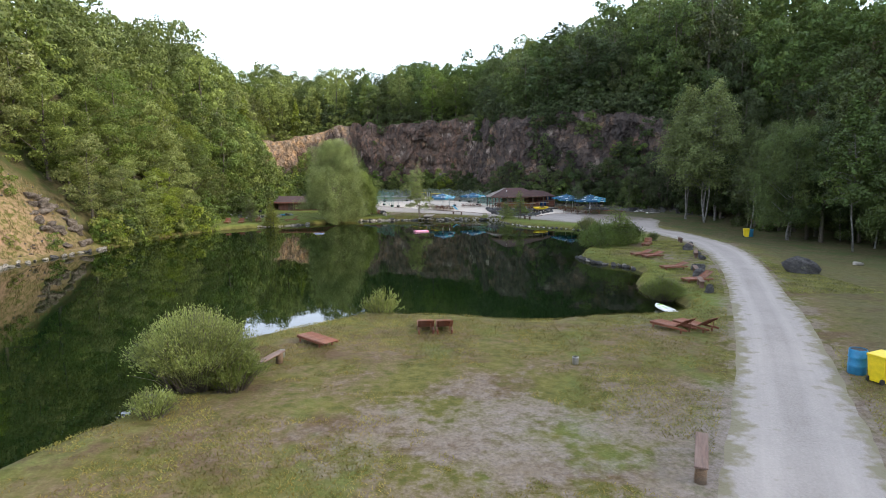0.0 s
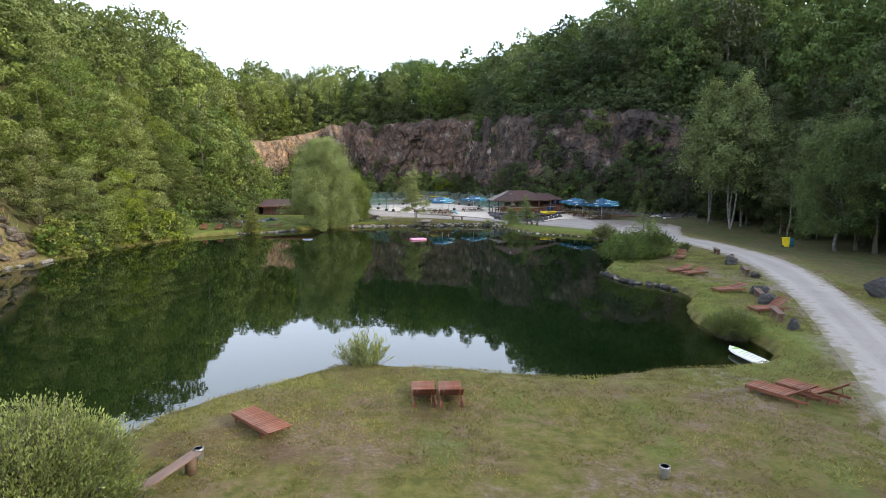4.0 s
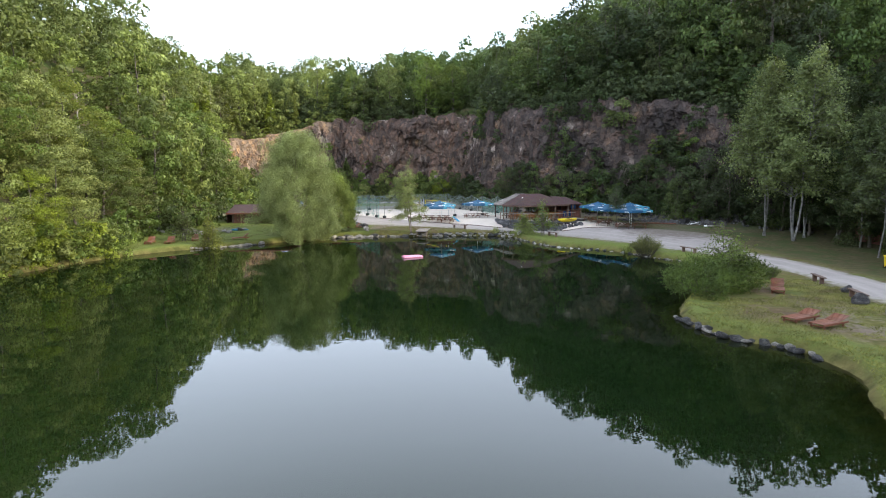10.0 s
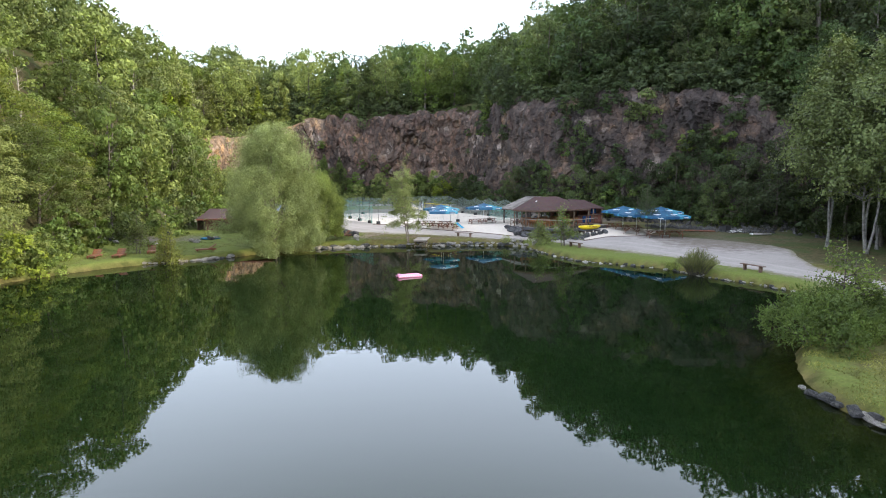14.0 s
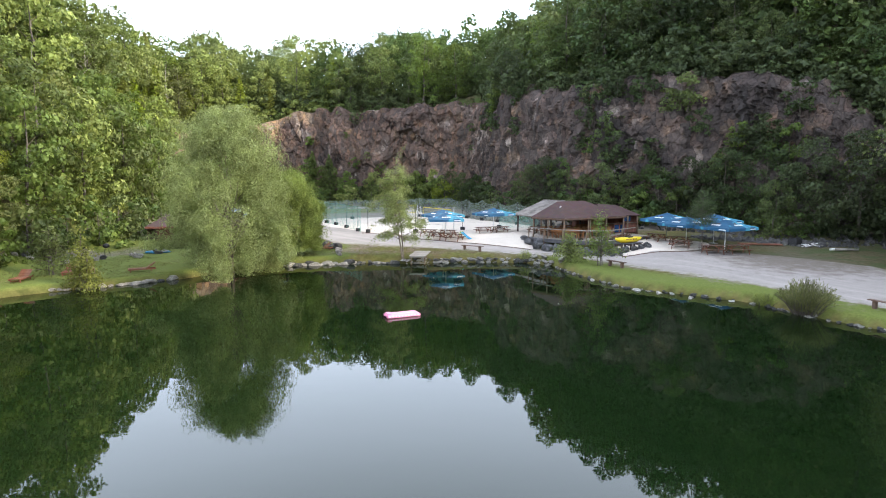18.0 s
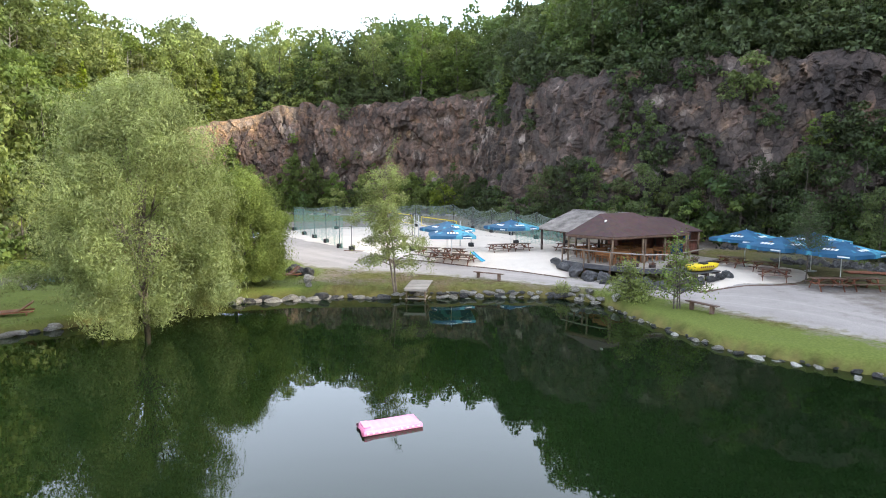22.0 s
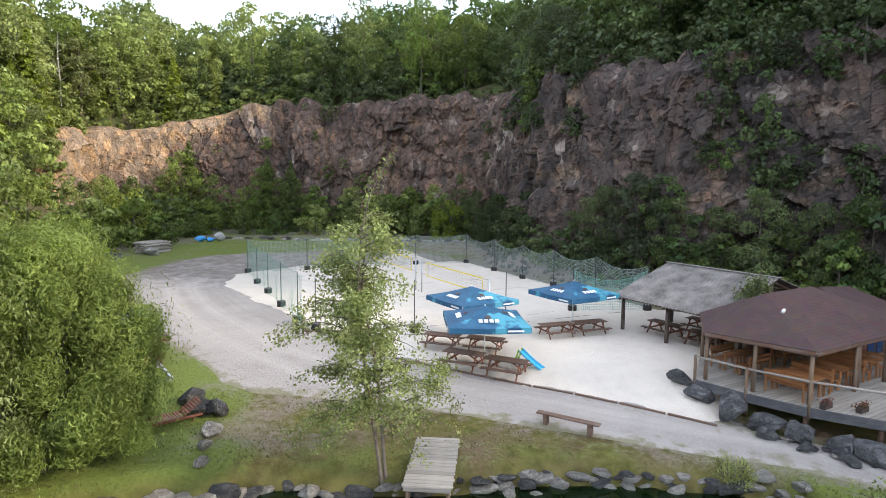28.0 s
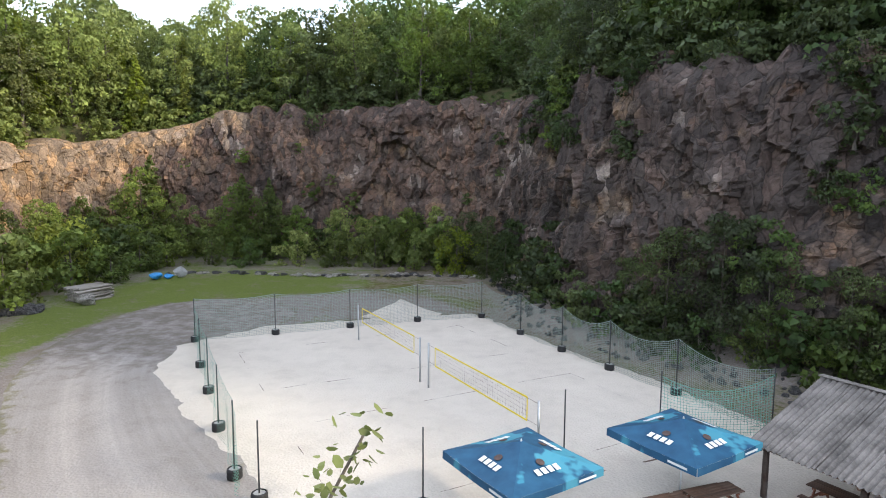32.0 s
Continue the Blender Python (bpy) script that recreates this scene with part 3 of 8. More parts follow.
def cells(P, s=0):
    """Nearest feature point: its random value, and the offset from it."""
    i = np.floor(P).astype(np.int64)
    best = np.full(len(P), 1e9)
    val = np.zeros(len(P))
    off = np.zeros_like(P)
    for dx in (-1, 0, 1):
        for dy in (-1, 0, 1):
            for dz in (-1, 0, 1):
                c = i + (dx, dy, dz)
                fp = c + np.stack([hash3(c[:, 0], c[:, 1], c[:, 2], s + k) for k in (1, 2, 3)], 1)
                e = P - fp
                d = (e * e).sum(1)
                m = d < best
                best[m], off[m] = d[m], e[m]
                val[m] = hash3(c[m, 0], c[m, 1], c[m, 2], s + 4)
    return val, off


LAKE = smooth_poly([
    (-11.5, 13), (-13, 9), (-18, 2), (-28, -2), (-36, 6), (-38, 25), (-36.6, 47), (-36.5, 54), (-35.2, 62), (-35, 69),
    (-33.6, 76.5), (-31.6, 81.2), (-29.3, 84.6), (-26, 87.3), (-23, 89.3), (-20, 91.8), (-17.5, 95.3), (-14, 97.4), (-11, 98.4),
    (-7, 99.2), (-4, 98.6), (-1, 98.9), (1.5, 99.5), (5.4, 98.9), (7.5, 98.6), (9.3, 96.5), (9.8, 93), (11, 89.4),
    (12, 86.6), (15.2, 83.7), (18.6, 81), (19.3, 77.3), (21.5, 74), (23, 70.5), (21.5, 65), (17, 60.5), (13.6, 56.5), (12.2, 52),
    (12.8, 49.2), (14.7, 47.6), (15.5, 45), (15, 43), (13.8, 41.3), (13, 39), (12.7, 37), (13.4, 35), (14, 33.5),
    (13.4, 31.5), (12.2, 30.2), (10.5, 29.7), (8.9, 29.6), (7.5, 29.4), (5.5, 28.6), (3.2, 28.8), (1.3, 29.2), (-0.7, 29.8),
    (-2.5, 29.8), (-4.2, 30.2), (-5, 29), (-6.8, 27.6), (-8.4, 26), (-9.3, 24), (-9.7, 21), (-9.3, 18), (-10, 16.2)], 1)
TOE = smooth_poly([
    (-62, -60), (-44, 10), (-38.0, 47), (-36.7, 58), (-37.8, 66), (-36.5, 80), (-36.5, 92), (-36.5, 102), (-38, 114), (-40.5, 128), (-43, 144), (-47, 160), (-51, 171), (-47, 179.5),
    (-33, 184.5), (-24, 183), (-15, 181), (-6, 176), (1, 175), (6, 171.5), (8.6, 165), (10.2, 157), (10.4, 150), (9.2, 144.6), (8.7, 142), (10.2, 139), (14.2, 132.2), (17.4, 127.6), (21.6, 123.4), (26.5, 119.2), (33, 114),
    (38, 107), (43, 98), (50, 91), (57, 82), (55, 66), (53, 50), (55, 20), (62, -60)], 1)
TOE_LEN = np.concatenate([[0], np.cumsum(np.linalg.norm(np.diff(TOE, axis=0), axis=1))])
I_CLIFF0 = int(np.argmin(np.linalg.norm(TOE - (-45.5, 155), axis=1)))
I_CLIFF1 = int(np.argmin(np.linalg.norm(TOE - (41, 101), axis=1)))
S_CLIFF0, S_CLIFF1 = TOE_LEN[I_CLIFF0], TOE_LEN[I_CLIFF1]
ROAD = smooth_poly([
    (-14, -26), (-1, 0), (5.8, 11.8), (9, 17.6), (11.5, 22.4), (16.6, 33.4), (20.6, 43), (23.5, 51.5), (25.2, 59.5), (25.6, 67.5), (24.2, 75), (20.5, 82.2),
    (16.9, 87.6), (14.6, 91.6), (12.2, 96.0), (9.6, 98.8), (6.5, 99.9), (3, 101.2), (-1.9, 103.2), (-6.9, 104.3), (-10.6, 105), (-13, 108.5), (-17.5, 113), (-21, 119),
    (-26, 127), (-28.5, 137), (-27, 147), (-22, 150), (-14, 147), (-13, 140), (-18, 134), (-17, 128), (-12.5, 121), (-8.5, 116), (-6.5, 113.4), (-3.4, 109.6), (0.6, 107),
    (5.4, 104.6), (9.0, 102), (14, 98.4), (19, 98), (24, 97), (29, 93), (33, 89), (30, 82), (28.5, 77), (29.8, 70), (29.6, 61), (27.2, 51.7), (25, 45.5), (20.8, 35.5),
    (17.2, 26.8), (13.8, 19.7), (10.4, 13), (4.4, 0), (-8, -26)], 1)
SAND = np.array([(8.3, 101.6), (5, 103.8), (0.2, 106.2), (-4.1, 108.9), (-8.2, 113.4), (-10, 116.2), (-14.2, 121.4), (-18.6, 128.2), (-19.4, 133.5), (-15, 139),
                 (-6.5, 141.4), (1.2, 143.2), (3.2, 138.6), (7.2, 130.6), (10.2, 124.6), (12.6, 119.4), (18, 116), (20, 110), (14, 106), (10, 105.5)], float)
SAND2 = np.array([(15.2, 96.9), (18, 97.1), (22, 98.0), (24.4, 99.6), (25.4, 102.2), (23, 104.6), (18, 106), (15, 104)], float)

# grass behind the court, and the earth track that passes it
STRIP = np.array([(-36, 147), (-32, 162), (-20, 164), (-11, 161), (-11.5, 153), (-17.2, 151), (-22.5, 147), (-27.1, 142), (-28.1, 134), (-29.5, 128), (-33, 128), (-34, 138)], float)
STRIP2 = np.array([(-10, 158), (-4, 156), (3, 147), (1.5, 143), (-1.5, 147.5), (-6, 151)], float)
TRACK = np.array([(-25, 123), (-28, 136), (-24, 144.5), (-17, 149.5), (-9, 152), (-3, 150), (0, 145), (-8, 142.5), (-14, 140), (-19, 136), (-19, 128)], float)


def cliff_top(s):
    """Height of the rock face along the foot line: it dies away at both ends."""
    u = (s - S_CLIFF0) / (S_CLIFF1 - S_CLIFF0)
    low = 6.6 * (1 - sstep(u, 0.07, 0.28))
    wob = 0.35 * np.sin(s * 0.21) + 0.3 * np.sin(s * 0.63 + 1.0)
    right_low = 2.6 * sstep(u, 0.60, 0.78)
    return (22.2 + wob - low - right_low) * sstep(u, -0.03, 0.05) * (1 - 0.5 * sstep(u, 0.9, 1.03)) - 1.5


def flat_height(x, y):
    h = np.interp(y, [74, 92, 98, 102, 105, 108, 113, 125], [0.46, 0.56, 0.64, 0.79, 1.08, 1.27, 1.36, 1.42])
    east = sstep(x, 13.6, 19.0)
    h = h * (1 - east) + east * (0.46 + 1.05 * sstep(y, 74, 113)) - 0.38 * sstep(x, 26, 37) * (1 - sstep(y, 78, 95))
    return h + 0.4 * sstep(y, 140, 168)


def heights(P):
    x, y = P[:, 0], P[:, 1]
    toe, near, s = seg_dist(P, TOE)
    out = np.where(inside(P, TOE), -toe, toe)
    lake = signed(P, LAKE)
    g = flat_height(x, y) + 0.1 * (vnoise(P, 4.0) - 0.5) + 0.05 * (vnoise(P, 1.3, 5) - 0.5)
    z = np.where(lake > 0, g * sstep(lake, -0.1, 0.42), 0.0)
    dip = -np.minimum(1.9, 0.1 + 0.33 * -lake + 0.25 * (vnoise(P, 1.6, 3) - 0.4))
    z = np.where(lake <= 0, np.minimum(dip, 0.02), z)
    # slopes round the floor
    cl = sstep(s, S_CLIFF0 - 4, S_CLIFF0 + 6) * (1 - sstep(s, S_CLIFF1 - 4, S_CLIFF1 + 8))
    right = sstep(s, S_CLIFF0 + 62, S_CLIFF0 + 95)
    left = 1 - sstep(s, S_CLIFF0 - 15, S_CLIFF0 + 10)
    o = np.maximum(out, 0)
    backleft = sstep(s, S_CLIFF0 - 70, S_CLIFF0 - 25) * (1 - sstep(s, S_CLIFF0 + 35, S_CLIFF0 + 60))
    soft = np.minimum(o * (0.8 + 0.25 * left + 0.55 * backleft), 19 + 7 * left + 4 * backleft + 7 * right * (1 - sstep(y, 70, 110))) + np.clip(o - 22, 0, 70) * (0.2 + 0.2 * right)
    rise = np.clip((o - 3.2) / 2.2, 0, 1) * np.maximum(cliff_top(s) - 0.4, 0) + np.clip(o - 3.5, 0, 75) * (0.27 + 0.12 * right) + np.clip(o - 3.5, 0, 16) * 0.45 * backleft
    hill = soft * (1 - cl) + rise * cl
    hill = hill + 4.5 * right * sstep(o, 4, 12) * np.exp(-((y - 112) / 20) ** 2)
    crest = np.interp(y, [60, 100, 130, 160, 205, 240], [23.5, 22.5, 20.5, 22, 24, 26]) + 7.0 * sstep(x, -26, -4) + 60 * sstep(x, 12, 42)
    hill = np.minimum(hill, crest + 0.08 * (hill - crest))
    hill = hill + (vnoise(P, 9.0, 7) - 0.5) * 2.2 * sstep(o, 1, 8)
    apron = 1.1 * sstep(out, -5.0, 0.5) * sstep(lake, 1.0, 4.0)
    z = np.where(out > 0, flat_height(x, y) + np.where(lake > 0, apron, 0) + hill, z + np.where(lake > 0, apron, 0))
    return z, lake, out


def height_at(x, y):
    return float(heights(np.array([[x, y]], float))[0][0])


def sheet(name, V, F, material, smooth=True, attrs=None):
    me = bpy.data.meshes.new(name)
    me.from_pydata(V.tolist(), [], F.tolist())
    me.materials.append(material)
    if smooth:
        me.polygons.foreach_set("use_smooth", np.ones(len(F), bool))
    for k, v in (attrs or {}).items():
        me.attributes.new(k, "FLOAT", "POINT").data.foreach_set("value", np.asarray(v, np.float32))
    return new(name, me)


def axis(lo, hi, step, far, grow=1.22):
    a = list(np.arange(lo, hi + 1e-6, step))
    d = step
    while a[-1] < far:
        d *= grow
        a.append(a[-1] + d)
    d = step
    while a[0] > -far:
        d *= grow
        a.insert(0, a[0] - d)
    return np.array(a)


gx, gy = axis(-44, 46, 0.5, 1800), axis(-4, 172, 0.5, 1900)
GX, GY = np.meshgrid(gx, gy)
GP = np.stack([GX.ravel(), GY.ravel()], 1)
gz, glake, gout = heights(GP)
groad = signed(GP, ROAD)
gsand = np.minimum(signed(GP, SAND), signed(GP, SAND2))
gz = gz - 0.06 * (1 - sstep(groad, -1.7, -0.9)) - 0.03 * (1 - sstep(gsand, -0.9, -0.3))
far_fall = sstep(np.hypot(GP[:, 0], GP[:, 1] - 80), 320, 900)
gz = gz * (1 - far_fall) + 8.0 * far_fall
worn = np.exp(-((GP[:, 0] - 2.5) / 6.5) ** 2 - ((GP[:, 1] - 15.5) / 5.0) ** 2) * 0.66
worn += np.exp(-((GP[:, 0] - 9.5) / 2.2) ** 2 - ((GP[:, 1] - 27.5) / 1.6) ** 2) * 0.65
worn += np.exp(-((GP[:, 0] - 20) / 2.6) ** 2 - ((GP[:, 1] - 50) / 6.0) ** 2) * 0.5
worn += np.exp(-((GP[:, 0] + 8) / 3.0) ** 2 - ((GP[:, 1] - 102) / 2.2) ** 2) * 0.5
worn += np.exp(-((GP[:, 0] + 39.5) / 4.5) ** 2 - ((GP[:, 1] - 51) / 10.0) ** 4) * 0.55
worn += np.exp(-((GP[:, 0] + 32.5) / 6.0) ** 2 - ((GP[:, 1] - 100.5 - 0.5 * (GP[:, 0] + 32.5)) / 2.6) ** 2) * 0.8
worn += 0.45 * (1 - sstep(groad, 0.1, 1.6)) + 0.7 * sstep(GP[:, 1], 108, 116) * sstep(gout, -60, -2) + 0.5 * sstep(gout, -6, -1) * sstep(GP[:, 0], -10, 10) * sstep(GP[:, 1], 60, 90)
strip = np.minimum(signed(GP, STRIP), signed(GP, STRIP2))
worn = worn * (0.3 + 0.7 * sstep(strip, -2.0, 1.2))
worn = worn + 0.8 * sstep(GP[:, 0], 25, 29) * sstep(GP[:, 1], 89, 93) * (1 - sstep(GP[:, 1], 108, 112))
worn = worn + 0.6 * (1 - sstep(signed(GP, TRACK), -1.0, 1.5))
# tree shade beyond the road, painted through the wooded litter mask
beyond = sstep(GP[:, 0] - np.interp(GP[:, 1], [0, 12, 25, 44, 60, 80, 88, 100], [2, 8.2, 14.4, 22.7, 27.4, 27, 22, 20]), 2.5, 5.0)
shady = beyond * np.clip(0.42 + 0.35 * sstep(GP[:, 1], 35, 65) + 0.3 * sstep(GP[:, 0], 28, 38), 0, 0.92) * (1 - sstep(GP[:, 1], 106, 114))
lush = 0.72 * (1 - sstep(strip, -2.6, 1.6)) + (1 - sstep(glake, 1.0, 4.5)) * (0.42 + 0.3 * sstep(GP[:, 0], 8, 12)) + 0.95 * sstep(-GP[:, 0], 7.5, 11) * sstep(GP[:, 1], 76, 81) + 0.75 * sstep(GP[:, 0], 7, 10) * sstep(GP[:, 1], 70, 78) * (1 - sstep(glake, 2.5, 6.0)) + 0.75 * sstep(GP[:, 0] - np.interp(GP[:, 1], [0, 12, 25, 44, 60, 80, 100], [2, 8.2, 14.4, 22.7, 27.4, 25, 15]), 2.0, 4.0) * (1 - sstep(GP[:, 1], 84, 94)) * 0.45 + 0.38 * sstep(GP[:, 1], 148, 152) * (1 - sstep(GP[:, 0], -14, -4))
nx, ny = len(gx), len(gy)
idx = np.arange(nx * ny).reshape(ny, nx)
GF = np.stack([idx[:-1, :-1], idx[:-1, 1:], idx[1:, 1:], idx[1:, :-1]], -1).reshape(-1, 4)
# bed runs about 0.4 m up the bank, a painted undercut shadow
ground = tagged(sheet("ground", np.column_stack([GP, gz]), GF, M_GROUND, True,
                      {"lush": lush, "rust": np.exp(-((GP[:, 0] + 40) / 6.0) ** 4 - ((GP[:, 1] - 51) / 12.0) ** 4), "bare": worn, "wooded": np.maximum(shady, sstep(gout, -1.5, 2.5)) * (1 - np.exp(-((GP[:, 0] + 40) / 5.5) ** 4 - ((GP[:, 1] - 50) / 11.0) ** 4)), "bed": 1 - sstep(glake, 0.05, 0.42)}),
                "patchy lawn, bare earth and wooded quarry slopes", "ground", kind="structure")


def patch(name, poly, step, material, lift, ragged=0.12):
    """A sheet that follows the ground inside an outline, its triangles cut along the edge."""
    x0, y0 = poly.min(0) - 1.0
    x1, y1 = poly.max(0) + 1.0
    X, Y = np.meshgrid(np.arange(x0, x1 + step, step), np.arange(y0, y1 + step, step))
    P = np.stack([X.ravel(), Y.ravel()], 1)
    sd = signed(P, poly) + ragged * 2.4 * (vnoise(P, 0.8, 11) + 0.6 * vnoise(P, 2.7, 12) - 0.8)
    k = np.arange(len(P)).reshape(X.shape)
    T = np.concatenate([np.stack([k[:-1, :-1], k[:-1, 1:], k[1:, 1:]], -1).reshape(-1, 3), np.stack([k[:-1, :-1], k[1:, 1:], k[1:, :-1]], -1).reshape(-1, 3)])
    n_in = (sd[T] < 0).sum(1)
    faces = T[n_in == 3].tolist()
    pts, cuts = P.tolist(), {}

    def cut(i, j):
        key = (min(i, j), max(i, j))
        if key not in cuts:
            u = sd[key[0]] / (sd[key[0]] - sd[key[1]])
            cuts[key] = len(pts)
            pts.append((P[key[0]] + u * (P[key[1]] - P[key[0]])).tolist())
        return cuts[key]

    for t3 in T[(n_in == 1) | (n_in == 2)].tolist():
        ring = []
        for i, j in zip(t3, t3[1:] + t3[:1]):
            if sd[i] < 0:
                ring.append(i)
            if (sd[i] < 0) != (sd[j] < 0):
                ring.append(cut(i, j))
        faces += [[ring[0], ring[m], ring[m + 1]] for m in range(1, len(ring) - 1)]
    F = np.array(faces)
    used, inv = np.unique(F, return_inverse=True)
    rim = used >= len(P)
    P, F = np.array(pts)[used], inv.reshape(-1, 3)
    d = np.where(rim, 0, -np.concatenate([sd, np.zeros(len(pts) - len(sd))])[used])
    z = heights(P)[0] + lift + 0.015 * (vnoise(P, 2.0, 21) - 0.5)
    z = np.where(rim, z + 0.002, z + 0.012 + 0.02 * sstep(d, 0, 0.6))
    return P, z, F, d


P, z, F, d = patch("road", ROAD, 0.4, M_ROAD, 0.0, 0.035)
mid = np.array([(-5, -13), (2, 0), (8.2, 12.4), (11.4, 18.7), (14.4, 24.7), (18.7, 34.5), (22.7, 44), (25.3, 51.6), (27.4, 60.2), (27.6, 68.5), (26, 76), (23, 83), (20, 89), (15.5, 95.4),
                (10, 99.4), (4, 102), (-2, 104.5), (-8, 107.5), (-13, 113), (-18, 120), (-23, 130), (-23, 142)], float)
off, _, run_ = seg_dist(P, smooth_poly(mid, 2, False), False)
rut = np.exp(-((off - 0.85) / 0.35) ** 2)
tagged(sheet("road", np.column_stack([P, z]), F, M_ROAD, True, {"rut": rut, "across": off, "along": run_, "edge": np.exp(-d / 0.7), "dirt": np.maximum(sstep(P[:, 0], 17, 27) * sstep(P[:, 1], 82, 92), 0.75 * sstep(P[:, 1], 122, 136))}), "pale grey gravel road with worn wheel tracks", "road", kind="structure")
P, z, F, d = patch("sand", SAND, 0.45, M_SAND, 0.0, 0.2)
z = z + 0.07 * sstep(d, 0, 0.5) + 0.03 * (vnoise(P, 0.8, 31) - 0.5)
tagged(sheet("sand_floor", np.column_stack([P, z]), F, M_SAND), "pale raked beach-volleyball sand", "sand", kind="structure")
P, z, F, d = patch("sand", SAND2, 0.5, M_SAND, 0.0, 0.2)
tagged(sheet("sand_floor", np.column_stack([P, z + 0.05 * sstep(d, 0, 1.0)]), F, M_SAND), "pale sand under the parasols", "sand", kind="structure")

# water: a grid that ends just inside the bank
ax, ay = np.arange(-40, 25, 0.8), np.arange(-4, 101.5, 0.8)
X, Y = np.meshgrid(ax, ay)
P = np.stack([X.ravel(), Y.ravel()], 1)
k = np.arange(len(P)).reshape(X.shape)
F = np.stack([k[:-1, :-1], k[:-1, 1:], k[1:, 1:], k[1:, :-1]], -1).reshape(-1, 4)
lk = signed(P, LAKE)
F = F[(lk[F] < 0.9).any(1)]
used, inv = np.unique(F, return_inverse=True)
F, P, lk = inv.reshape(-1, 4), P[used], lk[used]
side = 0.2 + 0.8 * sstep(P[:, 0], 4, 10) * (1 - 0.75 * sstep(P[:, 1], 62, 78))
side = side * (1 - 0.85 * sstep(P[:, 1], 86, 95))
tagged(sheet("water", np.column_stack([P, np.zeros(len(P))]), F, M_WATER, True, {"shallow": 0.9 * np.exp(np.minimum(lk, 0) / 2.6) * side}),
       "still dark green lake mirroring trees and sky", "water", kind="structure")

# rock face
sx = np.arange(S_CLIFF0 - 4, S_CLIFF1 + 10, 0.26)
cx = np.interp(sx, TOE_LEN, TOE[:, 0])
cy = np.interp(sx, TOE_LEN, TOE[:, 1])
tx, ty = np.gradient(cx), np.gradient(cy)
ln = np.hypot(tx, ty)
nxv, nyv = ty / ln, -tx / ln            # towards the floor
ker = np.exp(-np.linspace(-2, 2, 61) ** 2)
ker /= ker.sum()


def pad(v):
    return np.convolve(np.pad(v, 30, "edge"), ker, "valid")


nxv, nyv = pad(nxv), pad(nyv)
rows = 96
hh = np.linspace(0, 1, rows)
top = cliff_top(sx)
base = flat_height(cx, cy) + 0.2
S, Hh = np.meshgrid(np.arange(len(sx)), hh)
Zr = base[S] + Hh * np.maximum(top[S], 0.2) - 0.8 * (1 - Hh)
lean = 1.8 * Hh ** 1.3
C = np.stack([cx[S] - nxv[S] * lean, cy[S] - nyv[S] * lean, Zr], -1).reshape(-1, 3)
Q = np.stack([sx[S].ravel(), Zr.ravel(), np.zeros(S.size)], 1)
warp = np.stack([vnoise(Q, 2.6, 17) + 0.5 * vnoise(Q, 0.9, 18), vnoise(Q, 2.2, 19) + 0.5 * vnoise(Q, 0.8, 20)], 1) - 0.75


def facets(Q, w, h, skew, seed, bend):
    """Broken blocks: each has its own depth and its own tilt."""
    U = np.column_stack([(Q[:, 0] + skew * Q[:, 1] + 0.4 * bend * warp[:, 0]) / w, (Q[:, 1] - 0.3 * skew * Q[:, 0] + 0.4 * bend * warp[:, 1]) / h, np.zeros(len(Q))])
    v, o = cells(U, seed)
    a_, b_ = (v * 37.7) % 1 - 0.5, (v * 91.3) % 1 - 0.5
    return (v - 0.5) + 1.1 * a_ * o[:, 0] + 1.1 * b_ * o[:, 1]


disp = (1.5 * facets(Q, 8.0, 13.0, 0.15, 30, 1.2) + 0.9 * facets(Q, 3.2, 6.5, 0.12, 40, 0.5) + 0.55 * facets(Q, 1.5, 2.6, -0.2, 50, 0.3) + 0.24 * facets(Q, 0.8, 0.9, 0.2, 60, 0.2)
        + 0.05 * (vnoise(Q, 0.45, 8) - 0.5) + 1.2 * (vnoise(Q, 16.0, 9) - 0.5))
ledge = np.sin(Q[:, 1] * 1.15 + 5.0 * vnoise(Q, 7.0, 14)) * vnoise(Q, 6.0, 15)
disp = disp - 0.5 * np.clip(ledge, 0, 1)
fade = np.clip(np.minimum(Hh * 5 + 0.3, (1 - Hh) * 7 + 0.4), 0.15, 1).ravel() * np.clip(top[S].ravel() / 10, 0.1, 1)
disp = (disp + 0.9) * fade
C[:, 0] += nxv[S].ravel() * disp
C[:, 1] += nyv[S].ravel() * disp
C[:, 2] += 0.12 * (vnoise(Q, 1.2, 6) - 0.5) * fade
P1 = np.column_stack([Q[:, 0], np.zeros(len(Q))])
C[:, 2] += Hh.ravel() ** 5 * np.clip(top[S].ravel() / 10, 0, 1) * (0.35 + 0.65 * sstep((sx[S].ravel() - S_CLIFF0) / (S_CLIFF1 - S_CLIFF0), 0.2, 0.3)) * (1.3 * (vnoise(P1, 2.3, 71) - 0.5) + 1.1 * (vnoise(P1, 0.9, 72) - 0.5))
# the level brow behind the edge
C = C.reshape(rows, len(sx), 3)
brow = [C[-1] + np.stack([-nxv * b_, -nyv * b_, 0 * sx + r_], 1) for b_, r_ in ((0.8, 0.25), (2.2, 0.35), (4.6, 0.2))]
C = np.concatenate([C, np.stack(brow)]).reshape(-1, 3)
S, Hh = np.meshgrid(np.arange(len(sx)), np.concatenate([hh, [1, 1, 1]]))
rows += 3
k = np.arange(len(C)).reshape(rows, len(sx))
F = np.stack([k[:-1, :-1], k[:-1, 1:], k[1:, 1:], k[1:, :-1]], -1).reshape(-1, 4)
along = (sx[S].ravel() - S_CLIFF0) / (S_CLIFF1 - S_CLIFF0)
